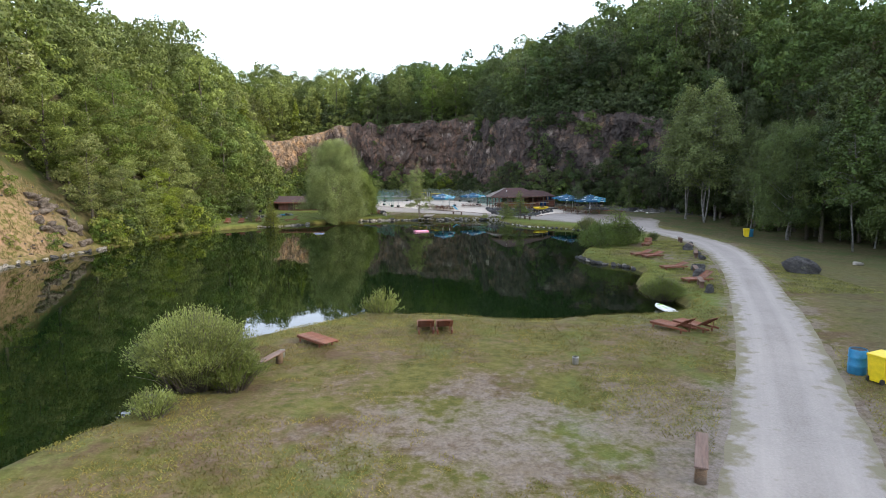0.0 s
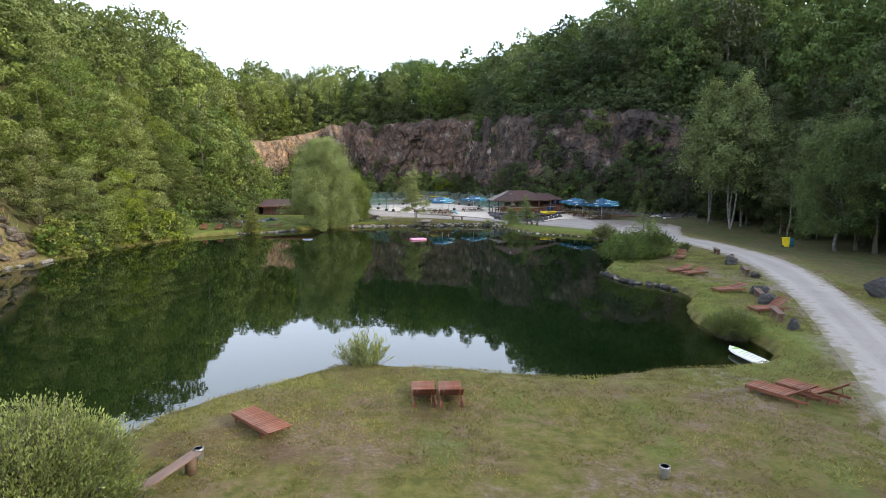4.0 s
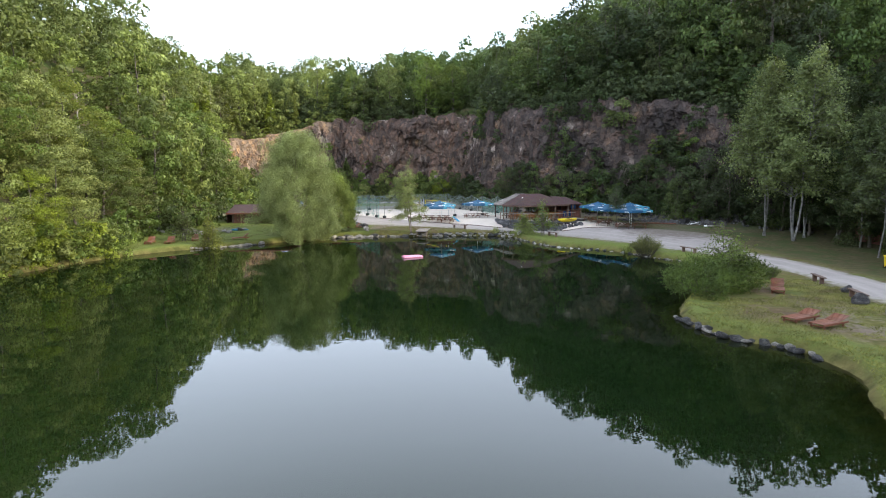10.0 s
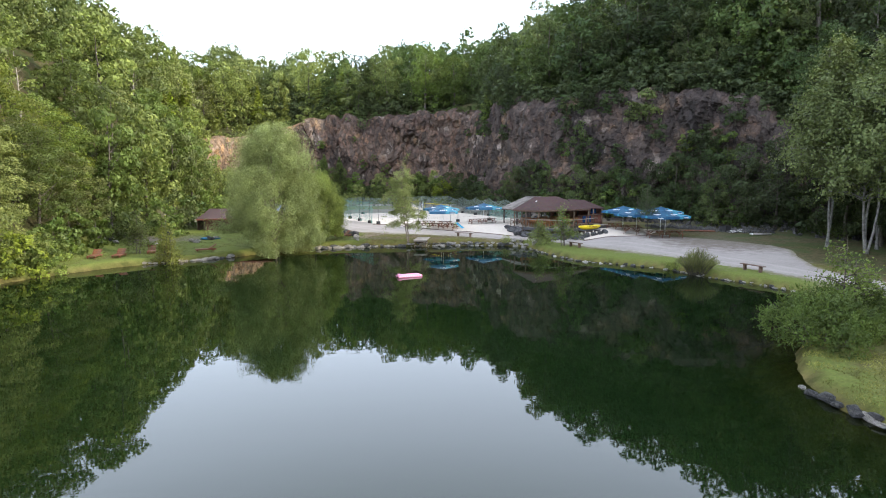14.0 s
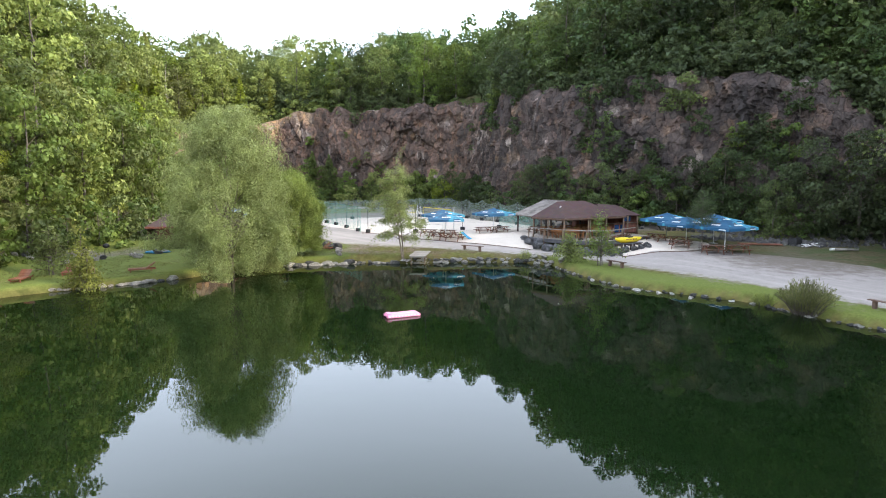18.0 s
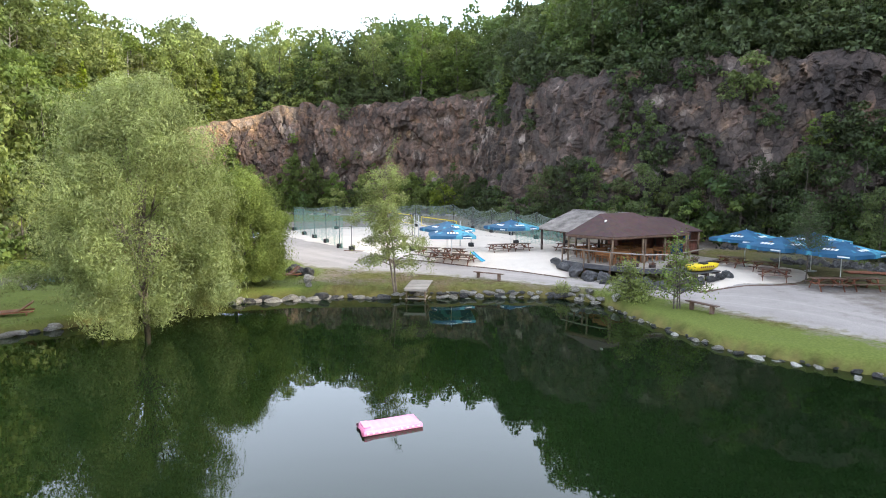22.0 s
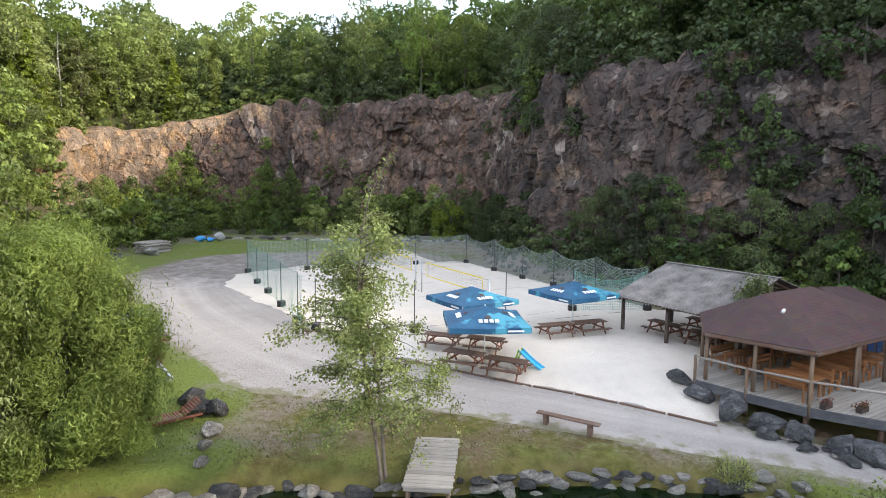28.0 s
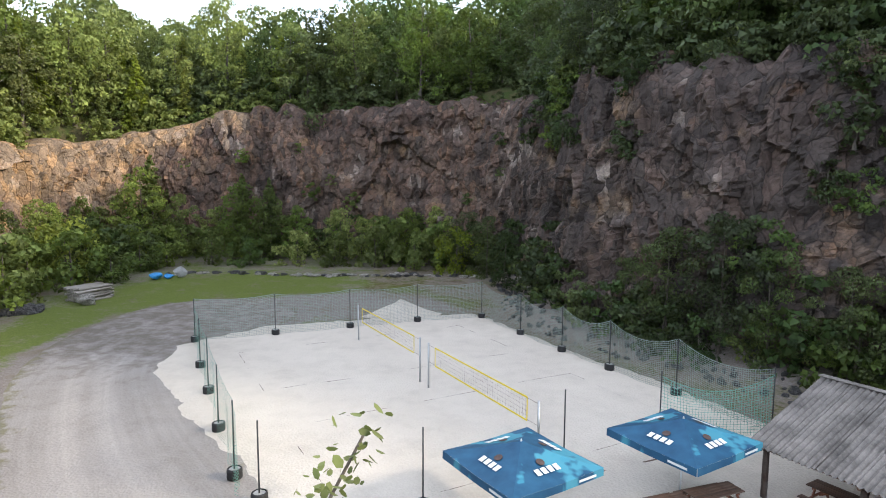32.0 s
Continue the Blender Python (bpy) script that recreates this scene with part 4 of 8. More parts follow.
ochre = (1 - sstep(along, 0.14, 0.26)) * 0.85 * (0.4 + 0.6 * Hh.ravel()) + 0.5 * sstep(Hh.ravel(), 0.78, 1.0) * (1 - sstep(along, 0.2, 0.4)) + 0.1
# deep puts the right-hand wall's shade into the rock colour
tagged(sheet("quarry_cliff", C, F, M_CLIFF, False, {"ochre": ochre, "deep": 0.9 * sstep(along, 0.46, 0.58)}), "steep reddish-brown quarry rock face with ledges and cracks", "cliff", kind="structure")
CLIFF = (sx, cx, cy, nxv, nyv, top, base)

# ---- plants ----


def tube(pts, radii, sides=7):
    """Verts and faces of a tapered round limb along points."""
    pts = np.array(pts, float)
    d = np.gradient(pts, axis=0)
    d /= np.linalg.norm(d, axis=1, keepdims=True) + 1e-9
    ref = np.array([0.31, 0.95, 0.05])
    a = np.cross(d, ref)
    a /= np.linalg.norm(a, axis=1, keepdims=True) + 1e-9
    b = np.cross(d, a)
    th = np.linspace(0, 2 * np.pi, sides, endpoint=False)
    V = pts[:, None] + np.array(radii)[:, None, None] * (np.cos(th)[None, :, None] * a[:, None] + np.sin(th)[None, :, None] * b[:, None])
    k = np.arange(len(pts) * sides).reshape(len(pts), sides)
    n = np.roll(k, -1, 1)
    F = np.stack([k[:-1], n[:-1], n[1:], k[1:]], -1).reshape(-1, 4)
    return V.reshape(-1, 3), F


def join(bits):
    V, F, o = [], [], 0
    for v, f in bits:
        V.append(v)
        F.append(f + o)
        o += len(v)
    return np.concatenate(V), np.concatenate(F)


def cards(C, N, size, rg, slim=0.55, fold=0.25, corners=4):
    """Small folded leaf sprays at points C, facing about N."""
    n = len(C)
    N = N + rg.normal(0, 0.55, (n, 3))
    N /= np.linalg.norm(N, axis=1, keepdims=True) + 1e-9
    U = rg.normal(0, 1, (n, 3))
    U -= (U * N).sum(1, keepdims=True) * N
    U /= np.linalg.norm(U, axis=1, keepdims=True) + 1e-9
    W = np.cross(N, U)
    s = (size * rg.uniform(0.6, 1.35, n))[:, None]
    if corners == 6:
        a6 = [(-1, 0), (-0.45, -0.8), (0.5, -0.72), (1.1, 0), (0.5, 0.72), (-0.45, 0.8)]
        V = np.stack([C + U * s * p_ + W * s * slim * q_ - N * s * fold * abs(q_) for p_, q_ in a6], 1).reshape(-1, 3)
    elif corners == 3:
        V = np.stack([C - U * s - W * s * 0.4, C + U * s - W * s * 0.4, C + W * s * 1.1 - N * s * fold], 1).reshape(-1, 3)
    else:
        V = np.stack([C - U * s, C - W * s * slim - N * s * fold, C + U * s, C + W * s * slim - N * s * fold], 1).reshape(-1, 3)
    return V, np.arange(corners * n).reshape(n, corners)


def lobes_crown(rg, lobes, n, size, slim=0.55, shell=0.25, corners=4):
    """Leaves over a heap of round lobes (centre, radii)."""
    cen = np.array([c for c, r in lobes])
    rad = np.array([r for c, r in lobes])
    w = (rad[:, 0] * rad[:, 2])
    pick = rg.choice(len(lobes), n, p=w / w.sum())
    D = rg.normal(0, 1, (n, 3))
    D[:, 2] = D[:, 2] * 0.9 + 0.25
    D /= np.linalg.norm(D, axis=1, keepdims=True)
    depth = 1 - shell * rg.random(n)[:, None] ** 1.6 + rg.normal(0, 0.1, (n, 1))
    C = cen[pick] + D * rad[pick] * depth
    keep = np.ones(n, bool)
    for c, r in zip(cen, rad):
        keep &= (((C - c) / (r * 0.72)) ** 2).sum(1) > 1
    return cards(C[keep], D[keep], size, rg, slim, corners=corners)


def clump_normals(V, lobes, corners, top=0.25, own=0.45):
    """Leaf normals that follow the round clump a leaf hangs on; leaves that face inwards are turned over."""
    M = V.reshape(-1, corners, 3)
    G = np.cross(M[:, 1] - M[:, 0], M[:, 2] - M[:, 0])
    G /= np.linalg.norm(G, axis=1, keepdims=True) + 1e-9
    P_ = M.mean(1)
    best = np.full(len(P_), 1e9)
    D = np.zeros_like(P_)
    for c, r in lobes:
        e = (P_ - np.array(c)) / np.array(r)
        d = np.abs(np.linalg.norm(e, axis=1) - 1)
        m = d < best
        best[m], D[m] = d[m], (e / np.array(r))[m]
    D /= np.linalg.norm(D, axis=1, keepdims=True) + 1e-9
    turned = (G * D).sum(1) < 0
    M[turned] = M[turned][:, ::-1]
    G[turned] *= -1
    N = D + own * G + (0, 0, top)
    N /= np.linalg.norm(N, axis=1, keepdims=True) + 1e-9
    return np.repeat(N, corners, 0)


def mesh_of(name, V, F, material, smooth=False, normals=None):
    me = bpy.data.meshes.new(name)
    me.from_pydata(np.asarray(V).tolist(), [], np.asarray(F).tolist())
    me.materials.append(material)
    if normals is not None:
        me.attributes.new("custom_normal", "FLOAT_VECTOR", "POINT").data.foreach_set("vector", np.asarray(normals, np.float32).ravel())
    if smooth:
        me.polygons.foreach_set("use_smooth", np.ones(len(F), bool))
    return me


def child(name, me, parent, label=""):
    ob = new(name, me)
    ob.parent = parent
    if label:
        ob["label"] = label
    return ob


def trunk_bits(rg, H, r0, limbs=6, lean=0.03, spread=0.3, start=0.3):
    zs = np.linspace(0, H, 9)
    wx = np.cumsum(rg.normal(0, lean, 9)) * H * 0.25
    wy = np.cumsum(rg.normal(0, lean, 9)) * H * 0.25
    wx -= wx[0]
    wy -= wy[0]
    r = r0 * (1 - zs / H * 0.88)
    r[0] *= 1.35
    bits = [tube(np.stack([wx, wy, zs - 0.4], 1), r)]
    for i in range(limbs):
        h = H * rg.uniform(start, 0.85)
        a = rg.uniform(0, 2 * np.pi)
        L = H * spread * rg.uniform(0.6, 1.1) * (1.15 - h / H)
        p0 = np.array([np.interp(h, zs, wx), np.interp(h, zs, wy), h - 0.4])
        u = np.linspace(0, 1, 5)
        p = p0 + np.stack([np.cos(a) * L * u, np.sin(a) * L * u, L * (0.75 * u + 0.1 * u * u)], 1)
        bits.append(tube(p, r0 * (0.45 - 0.36 * u) * (1.2 - h / H), 5))
    return join(bits)


def broad_tree(seed, H, R, n, size, leaf, low=0.25, flat=(0.6, 0.85), bark=None, corners=3, lobes_n=26):
    """A crown heaped of many uneven clumps, with gaps between them."""
    rg = np.random.default_rng(seed)
    lobes = []
    for i in range(lobes_n):
        u = (i + 0.5) / lobes_n
        h = H * (low + 0.1 + (0.92 - low - 0.1) * u)
        wide = R * (0.4 + 0.72 * math.sin(math.pi * (0.2 + 0.7 * u))) * (0.6 if u > 0.88 else 0.86)
        a = i * 2.4 + rg.uniform(-0.6, 0.6)
        d = wide * rg.uniform(0.5, 1.12)
        r = R * rg.uniform(0.17, 0.38)
        lobes.append(((math.cos(a) * d, math.sin(a) * d, h + rg.uniform(-0.4, 0.4)), (r, r, r * rg.uniform(*flat))))
    lobes.append(((0, 0, H * (low + 0.36)), (R * 0.36, R * 0.36, H * 0.26)))
    lobes.append(((rg.uniform(-0.6, 0.6), rg.uniform(-0.6, 0.6), H * 0.92), (R * 0.3, R * 0.3, H * 0.08)))
    V, F = lobes_crown(rg, lobes, n, size, shell=0.45, corners=corners)
    return (mesh_of("crown", V, F, leaf, normals=clump_normals(V, lobes, corners)), mesh_of("trunk", *trunk_bits(rg, H * 0.9, H * 0.014 + 0.05), bark or M_BARK, True))


def spire_tree(seed, H, R, n, size, leaf, low=0.06):
    """A pointed tree: tiers of drooping boughs that shorten to the top."""
    rg = np.random.default_rng(seed)
    C, N = [], []
    boughs = 64
    for i in range(boughs):
        u = (i + 0.5) / boughs
        h = H * (low + (1 - low) * u ** 0.92)
        L_ = R * (1 - u) ** 0.75 * rg.uniform(0.65, 1.15) + 0.12
        a = i * 2.4 + rg.uniform(-0.4, 0.4)
        k2 = max(6, int(n / boughs * (0.3 + 1.4 * (1 - u))))
        f = rg.random(k2) ** 0.7
        side_ = rg.normal(0, 0.16, k2) * L_ * (0.4 + f)
        C.append(np.stack([math.cos(a) * L_ * f - math.sin(a) * side_, math.sin(a) * L_ * f + math.cos(a) * side_, h + L_ * (0.25 * f - 0.5 * f * f) + rg.normal(0, 0.1, k2)], 1))
        N.append(np.stack([0.5 * math.cos(a) * np.ones(k2), 0.5 * math.sin(a) * np.ones(k2), np.ones(k2)], 1))
    V, F = cards(np.concatenate(C), np.concatenate(N), size, rg)
    return (mesh_of("crown", V, F, leaf), mesh_of("trunk", *trunk_bits(rg, H * 0.97, H * 0.012 + 0.03, 3, 0.01), M_BARK, True))


def tree_thing(name, meshes, m, label, category="tree", group=""):
    root = new(name)
    root.matrix_world = m
    tagged(root, label, category, group)
    child("crown", meshes[0], root)
    child("trunk", meshes[1], root)
    return root


def spot(x, y, rz=0.0, s=1.0, dz=0.0):
    return Matrix.LocRotScale((x, y, height_at(x, y) + dz), Euler((0, 0, rz)), (s, s, s))


rf = random.Random(4)
# left-hand pools: sunlight is put into the leaf colour
LEFTS = [broad_tree(10 + i, 12.5 + (i % 3), 3.9 + 0.3 * (i % 3), 16000, 0.1, (M_SUNLEAF, M_SUNLEAF, M_ASH, M_SUNLEAF, M_LIME)[i], -0.02 + 0.05 * (i % 3), (0.35, 0.65), lobes_n=34) for i in range(5)]
# right-hand pools: shade is put into the leaf colour
RIGHTS = [broad_tree(30 + i, 12.5 + (i % 3), 3.9 + 0.3 * (i % 3), 14000, 0.115, (M_SHADELEAF, M_OAK)[i % 2], -0.02 + 0.05 * (i % 3)) for i in range(4)]
NEARS = [broad_tree(40 + i, 12.5 + (i % 3), 3.9 + 0.3 * (i % 3), 5000, 0.2, (M_SHADELEAF, M_OAK)[i % 2], -0.02) for i in range(4)]
MIDLEFT = [broad_tree(45 + i, 13.0, 4.1, 5000, 0.2, (M_SUNLEAF, M_ASH, M_SUNLEAF)[i], -0.02, (0.45, 0.75)) for i in range(3)]
OAKS = [broad_tree(20 + i, 13.5, 4.3, 5200, 0.19, M_OAK if i % 3 else M_ASH, -0.02, corners=3) for i in range(5)]
FARLEFT = [broad_tree(25 + i, 13.5, 4.3, 5200, 0.19, (M_SUNLEAF, M_ASH)[i % 2], -0.02, corners=3) for i in range(3)]
ROCKTREES = [broad_tree(65 + i, 12.5, 4.6, 8000, 0.15, (M_OAK, M_SHADELEAF, M_OAK)[i], -0.06, (0.5, 0.8)) for i in range(3)]
SHRUBS = [broad_tree(50 + i, 3.4, 1.9, 1200, 0.145, (M_ASH, M_BUSH, M_ASH, M_OAK)[i], -0.12, lobes_n=14) for i in range(4)]
# right-hand shrubs, leaf colour darkened as shade
DARKSHRUBS = [broad_tree(58 + i, 3.4, 1.9, 1000, 0.16, M_SHADELEAF, -0.12, lobes_n=14) for i in range(2)]
SUNSHRUBS = [broad_tree(55 + i, 3.4, 2.0, 1500, 0.13, (M_SUNLEAF, M_LIME, M_ASH)[i], -0.14, lobes_n=14) for i in range(3)]
SPIRES = [spire_tree(60 + i, 12.0, 2.6, 3000, 0.2, (M_ASH, M_LIME, M_BUSH)[i]) for i in range(3)]

# woods: jittered spots on the slopes; the nearest are trees of their own, the rest one mass
spots = []
for ix in range(-22, 24):
    for iy in range(-4, 40):
        spots.append((ix * 6.2 + rf.uniform(-2.3, 2.3) + (iy % 2) * 3.1, iy * 6.2 + rf.uniform(-2.3, 2.3)))
SP = np.array(spots)
sz, slk, so = heights(SP)
_, _, ss = seg_dist(SP, TOE)
on_cliff = (ss > S_CLIFF0 - 3) & (ss < S_CLIFF1 + 4)
scar = (SP[:, 0] < -20) & (SP[:, 1] > 36) & (SP[:, 1] < 62) & (so < 8)
# x > 30, y < 14: added unseen trees that keep the sun off the lawn
keep = (so > np.where(on_cliff, 4.6, 0.4)) & (so < np.where(on_cliff, 50, 38)) & ((SP[:, 1] > 14) | (SP[:, 0] > 30)) & ~scar
masses = {"dark": ([], []), "sunny": ([], [])}
rows_ = sorted([(float(o) + (500 if y < 14 else 0), float(x), float(y), float(zz), bool(c)) for (x, y), zz, o, c, k2 in zip(SP, sz, so, on_cliff, keep) if k2])


def leaves_of(me):
    """Leaf corners and their normals, as arrays."""
    V = np.empty(len(me.vertices) * 3)
    me.vertices.foreach_get("co", V)
    N = np.empty(len(me.vertices) * 3)
    me.attributes["custom_normal"].data.foreach_get("vector", N)
    return V.reshape(-1, 3), N.reshape(-1, 3)


BASES = [leaves_of(broad_tree(70 + i, 13.5, 4.4, 1500, 0.36, M_OAK, -0.02)[0]) for i in range(4)]
FINER = [leaves_of(broad_tree(80 + i, 13.5, 4.4, 4200, 0.21, M_OAK, -0.02)[0]) for i in range(4)]
for i, (o, x, y, zz, cl) in enumerate(rows_):
    s = rf.uniform(0.72, 1.25) * (0.85 if o < 6 and not cl else 1.0)
    m = Matrix.LocRotScale((x, y, zz - 0.3), Euler((rf.uniform(-.05, .05), rf.uniform(-.05, .05), rf.uniform(0, 6.28))), (s, s, s * rf.uniform(0.9, 1.15)))
    # left of x = -30 trees take leaf colours brightened as sunlit
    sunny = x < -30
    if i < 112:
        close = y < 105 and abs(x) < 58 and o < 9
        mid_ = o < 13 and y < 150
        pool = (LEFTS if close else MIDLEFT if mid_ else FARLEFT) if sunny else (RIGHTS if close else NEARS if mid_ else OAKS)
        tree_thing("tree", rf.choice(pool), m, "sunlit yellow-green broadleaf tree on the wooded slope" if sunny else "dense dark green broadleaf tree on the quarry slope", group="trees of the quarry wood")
    else:
        mm = np.array(m)
        V, N = (FINER if o < 26 else BASES)[i % 4]
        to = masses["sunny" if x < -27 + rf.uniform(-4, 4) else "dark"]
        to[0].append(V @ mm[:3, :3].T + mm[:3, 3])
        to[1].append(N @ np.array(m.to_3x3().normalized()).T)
# the sunny mass gets its light from a brighter leaf colour
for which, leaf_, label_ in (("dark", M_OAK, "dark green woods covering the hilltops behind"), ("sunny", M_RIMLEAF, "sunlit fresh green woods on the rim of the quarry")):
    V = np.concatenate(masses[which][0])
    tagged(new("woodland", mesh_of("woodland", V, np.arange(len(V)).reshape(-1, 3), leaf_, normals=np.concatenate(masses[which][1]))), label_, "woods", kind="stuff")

# scrub along the foot and the brow of the rock, and along the wooded shore
n_shrub = 0


def shrub(x, y, s, label="leafy green shrub at the foot of the rock face", dz=-0.15, z=None, pool=None):
    m = spot(x, y, rf.uniform(0, 6.28), s, dz)
    if z is not None:
        m.translation.z = z
    tree_thing("shrub", rf.choice(pool or SHRUBS), m, label, "shrub", "scrub of the quarry")


for i in range(0, len(sx), 9):
    t_ = top[i]
    if t_ > 3:
        d_ = rf.uniform(0.6, 3.5)
        shrub(cx[i] + nxv[i] * d_, cy[i] + nyv[i] * d_, rf.uniform(0.7, 1.5) * (1.25 if rf.random() < 0.35 else 1.0), pool=(SHRUBS if rf.random() < 0.75 else SUNSHRUBS) if cx[i] < 4 else DARKSHRUBS if rf.random() < 0.7 else SHRUBS)
n_sx = len(sx)


def brush(name, n, lo, hi, near_, far_, size, pool, label, seed):
    """Uncountable scrub along the brow, joined."""
    rb = random.Random(seed)
    src = [leaves_of(t[0]) for t in pool]
    Vs, Ns = [], []
    for q in range(n):
        j = int(n_sx * rb.uniform(lo, hi))
        if top[j] < 3:
            continue
        d_ = rb.uniform(near_, far_)
        x, y = cx[j] - nxv[j] * d_, cy[j] - nyv[j] * d_
        z_ = height_at(x, y) if d_ > 5.6 else base[j] + top[j]
        s_ = size * rb.uniform(0.55, 1.4)
        turn = Euler((0, 0, rb.uniform(0, 6.28)))
        mm = np.array(Matrix.LocRotScale((x, y, z_ - 0.45), turn, (s_, s_, s_ * rb.uniform(0.8, 1.15))))
        Vs.append(src[q % len(src)][0] @ mm[:3, :3].T + mm[:3, 3])
        Ns.append(src[q % len(src)][1] @ np.array(turn.to_matrix()).T)
    V = np.concatenate(Vs)
    tagged(new(name, mesh_of(name, V, np.arange(len(V)).reshape(-1, 3), pool[0][0].materials[0], normals=np.concatenate(Ns))), label, "brush", kind="stuff")


# brow scrub with shade painted into its leaves
DARKSCRUB = [broad_tree(160 + i, 3.2, 1.9, 620, 0.2, M_SHADELEAF, -0.12, lobes_n=12) for i in range(3)]
FINESCRUB = [broad_tree(150 + i, 3.2, 1.9, 620, 0.2, M_OAK, -0.12, lobes_n=12) for i in range(3)]
SUNSCRUB = [broad_tree(155 + i, 3.2, 1.9, 620, 0.2, M_SUNLEAF, -0.12, lobes_n=12) for i in range(3)]
brush("brush", 150, 0.5, 0.99, 1.6, 5.0, 0.95, DARKSCRUB, "dark scrub hanging over the brow of the rock", 1)
brush("brush", 200, 0.5, 0.99, 5.6, 15.0, 1.2, FINESCRUB, "dark scrub on the slope above the rock", 2)
brush("brush", 60, 0.2, 0.55, 2.4, 5.2, 0.55, FINESCRUB, "low scrub along the top of the rock", 3)
brush("brush", 150, 0.2, 0.55, 5.6, 12.0, 1.0, FINESCRUB, "green scrub behind the top of the rock", 4)
brush("brush", 190, 0.0, 0.28, 3.6, 14.0, 1.05, SUNSCRUB, "sunlit scrub above the ochre end of the rock", 5)
for i in range(58):
    j = int(n_sx * (0.5 + 0.48 * rf.random()))
    d_ = rf.uniform(3.2, 12.0)
    tree_thing("tree", rf.choice(OAKS if cy[j] > 130 else NEARS), spot(cx[j] - nxv[j] * d_, cy[j] - nyv[j] * d_, rf.uniform(0, 6.28), rf.uniform(0.42, 0.8), -0.6), "dark broadleaf tree above the rock face", group="trees on the brow")
# growth on the ledges of the right-hand rock, its colour darkened as shade
for i in range(86):
    v_ = rf.uniform(0.3, 0.97)
    if i < 40:
        u_ = (0.755, 0.80, 0.87, 0.93)[i % 4] + 0.05 * (v_ - 0.6) + rf.gauss(0, 0.014)
    elif i < 72:
        u_, v_ = 0.595 + rf.gauss(0, 0.032), rf.uniform(0.62, 1.0)
    else:
        u_, v_ = rf.uniform(0.2, 0.5), rf.uniform(0.15, 0.8)
    j = int(n_sx * min(0.98, u_))
    d_ = 1.4 - 1.8 * v_ ** 1.3
    shrub(cx[j] + nxv[j] * d_, cy[j] + nyv[j] * d_, rf.uniform(0.5, 1.15) if i < 72 else rf.uniform(0.3, 0.7), "shrub rooted on a ledge of the rock face", z=base[j] + v_ * top[j] - 0.9, pool=DARKSHRUBS if i < 72 and i % 3 else SHRUBS)
for i in range(16):
    j = int(n_sx * (0.53 + 0.1 * i / 15))
    d_ = rf.uniform(0.6, 3.0)
    tree_thing("tree", rf.choice(ROCKTREES), Matrix.LocRotScale((cx[j] - nxv[j] * d_, cy[j] - nyv[j] * d_, base[j] + top[j] - rf.uniform(0.8, 2.2)), Euler((0, 0, rf.uniform(0, 6.28))), (0.5, 0.5, rf.uniform(0.45, 0.65))), "dense tree hanging over the corner of the rock", group="trees on the brow")
for i in range(16):
    j = int(n_sx * rf.uniform(0.02, 0.27))
    d_ = rf.uniform(4.5, 11.0)
    tree_thing("tree", SPIRES[1] if i % 3 else SPIRES[0], spot(cx[j] - nxv[j] * d_, cy[j] - nyv[j] * d_, rf.uniform(0, 6.28), rf.uniform(0.5, 0.95), -0.4), "bright yellow-green pointed tree above the ochre rock", group="bright trees on the rim")
# taller growth in front of the rock, round and spire-like
for x, y, s in ((-47, 173, 0.66), (-44, 175, 0.7), (-40.5, 175, 1.0), (-36.5, 177.5, 0.72), (-33, 179, 0.55), (-28, 176, 0.84), (-24, 176.5, 0.78), (-20, 176, 0.6), (-14, 173.5, 0.58), (-11, 172, 0.5), (-5, 171, 0.6), (-1, 169.5, 0.62), (2, 165.5, 0.6), (4.2, 160, 0.58), (5.4, 154.5, 0.5), (-8, 173, 0.5),
                (11.4, 134.8, 0.42), (12.6, 131.6, 0.62), (14.6, 128.6, 0.7), (16.2, 126.4, 0.55), (18.6, 123.6, 0.5), (20.6, 121.4, 0.62), (23.2, 119, 0.55), (25.2, 117.4, 0.6), (28.5, 114.5, 0.66), (31, 111.5, 0.74), (34, 108.5, 0.75), (36.5, 104, 0.8), (38, 100, 0.85),
                (33, 105, 0.5), (-47, 166, 0.6), (-44.5, 160, 0.66), (-43, 153, 0.6), (-41, 146, 0.62), (-40, 138, 0.66), (-40, 128, 1.05), (-38.5, 118, 1.1), (-37.2, 108, 1.1), (-37, 99, 1.05), (-39, 112.5, 1.0), (-39, 103.5, 1.1), (-40, 123, 1.1), (-41, 133, 1.0)):
    m = spot(x, y, rf.uniform(0, 6.28), 1.0, -0.3) @ Matrix.Diagonal((s * 0.85, s * 0.85, s * 1.0, 1))
    tree_thing("tree", rf.choice(MIDLEFT if x < 1 else ROCKTREES), m, "young broadleaf tree growing against the rock", group="trees at the rock face")
for x, y, s, k2 in ((-39.5, 176, 1.2, 0), (-41.5, 174.5, 0.9, 2), (-27.5, 176.5, 1.0, 0), (-24, 177, 0.95, 2), (-14.5, 174, 0.62, 0), (-50, 190, 0.9, 1), (-46, 188, 0.7, 1), (-57, 178, 1.1, 1), (-60, 172, 1.25, 1),
                    (-31, 190, 0.75, 1), (-25, 191, 0.85, 1), (-20.5, 191, 0.75, 0), (-5, 190, 0.8, 0), (-53, 160, 1.1, 1), (-51, 148, 1.0, 1), (-48, 138, 1.05, 1), (-50, 124, 1.1, 0)):
    tree_thing("tree", SPIRES[k2], spot(x, y, rf.uniform(0, 6.28), s, -0.3), "pointed fresh green tree at the quarry's edge", group="pointed trees")
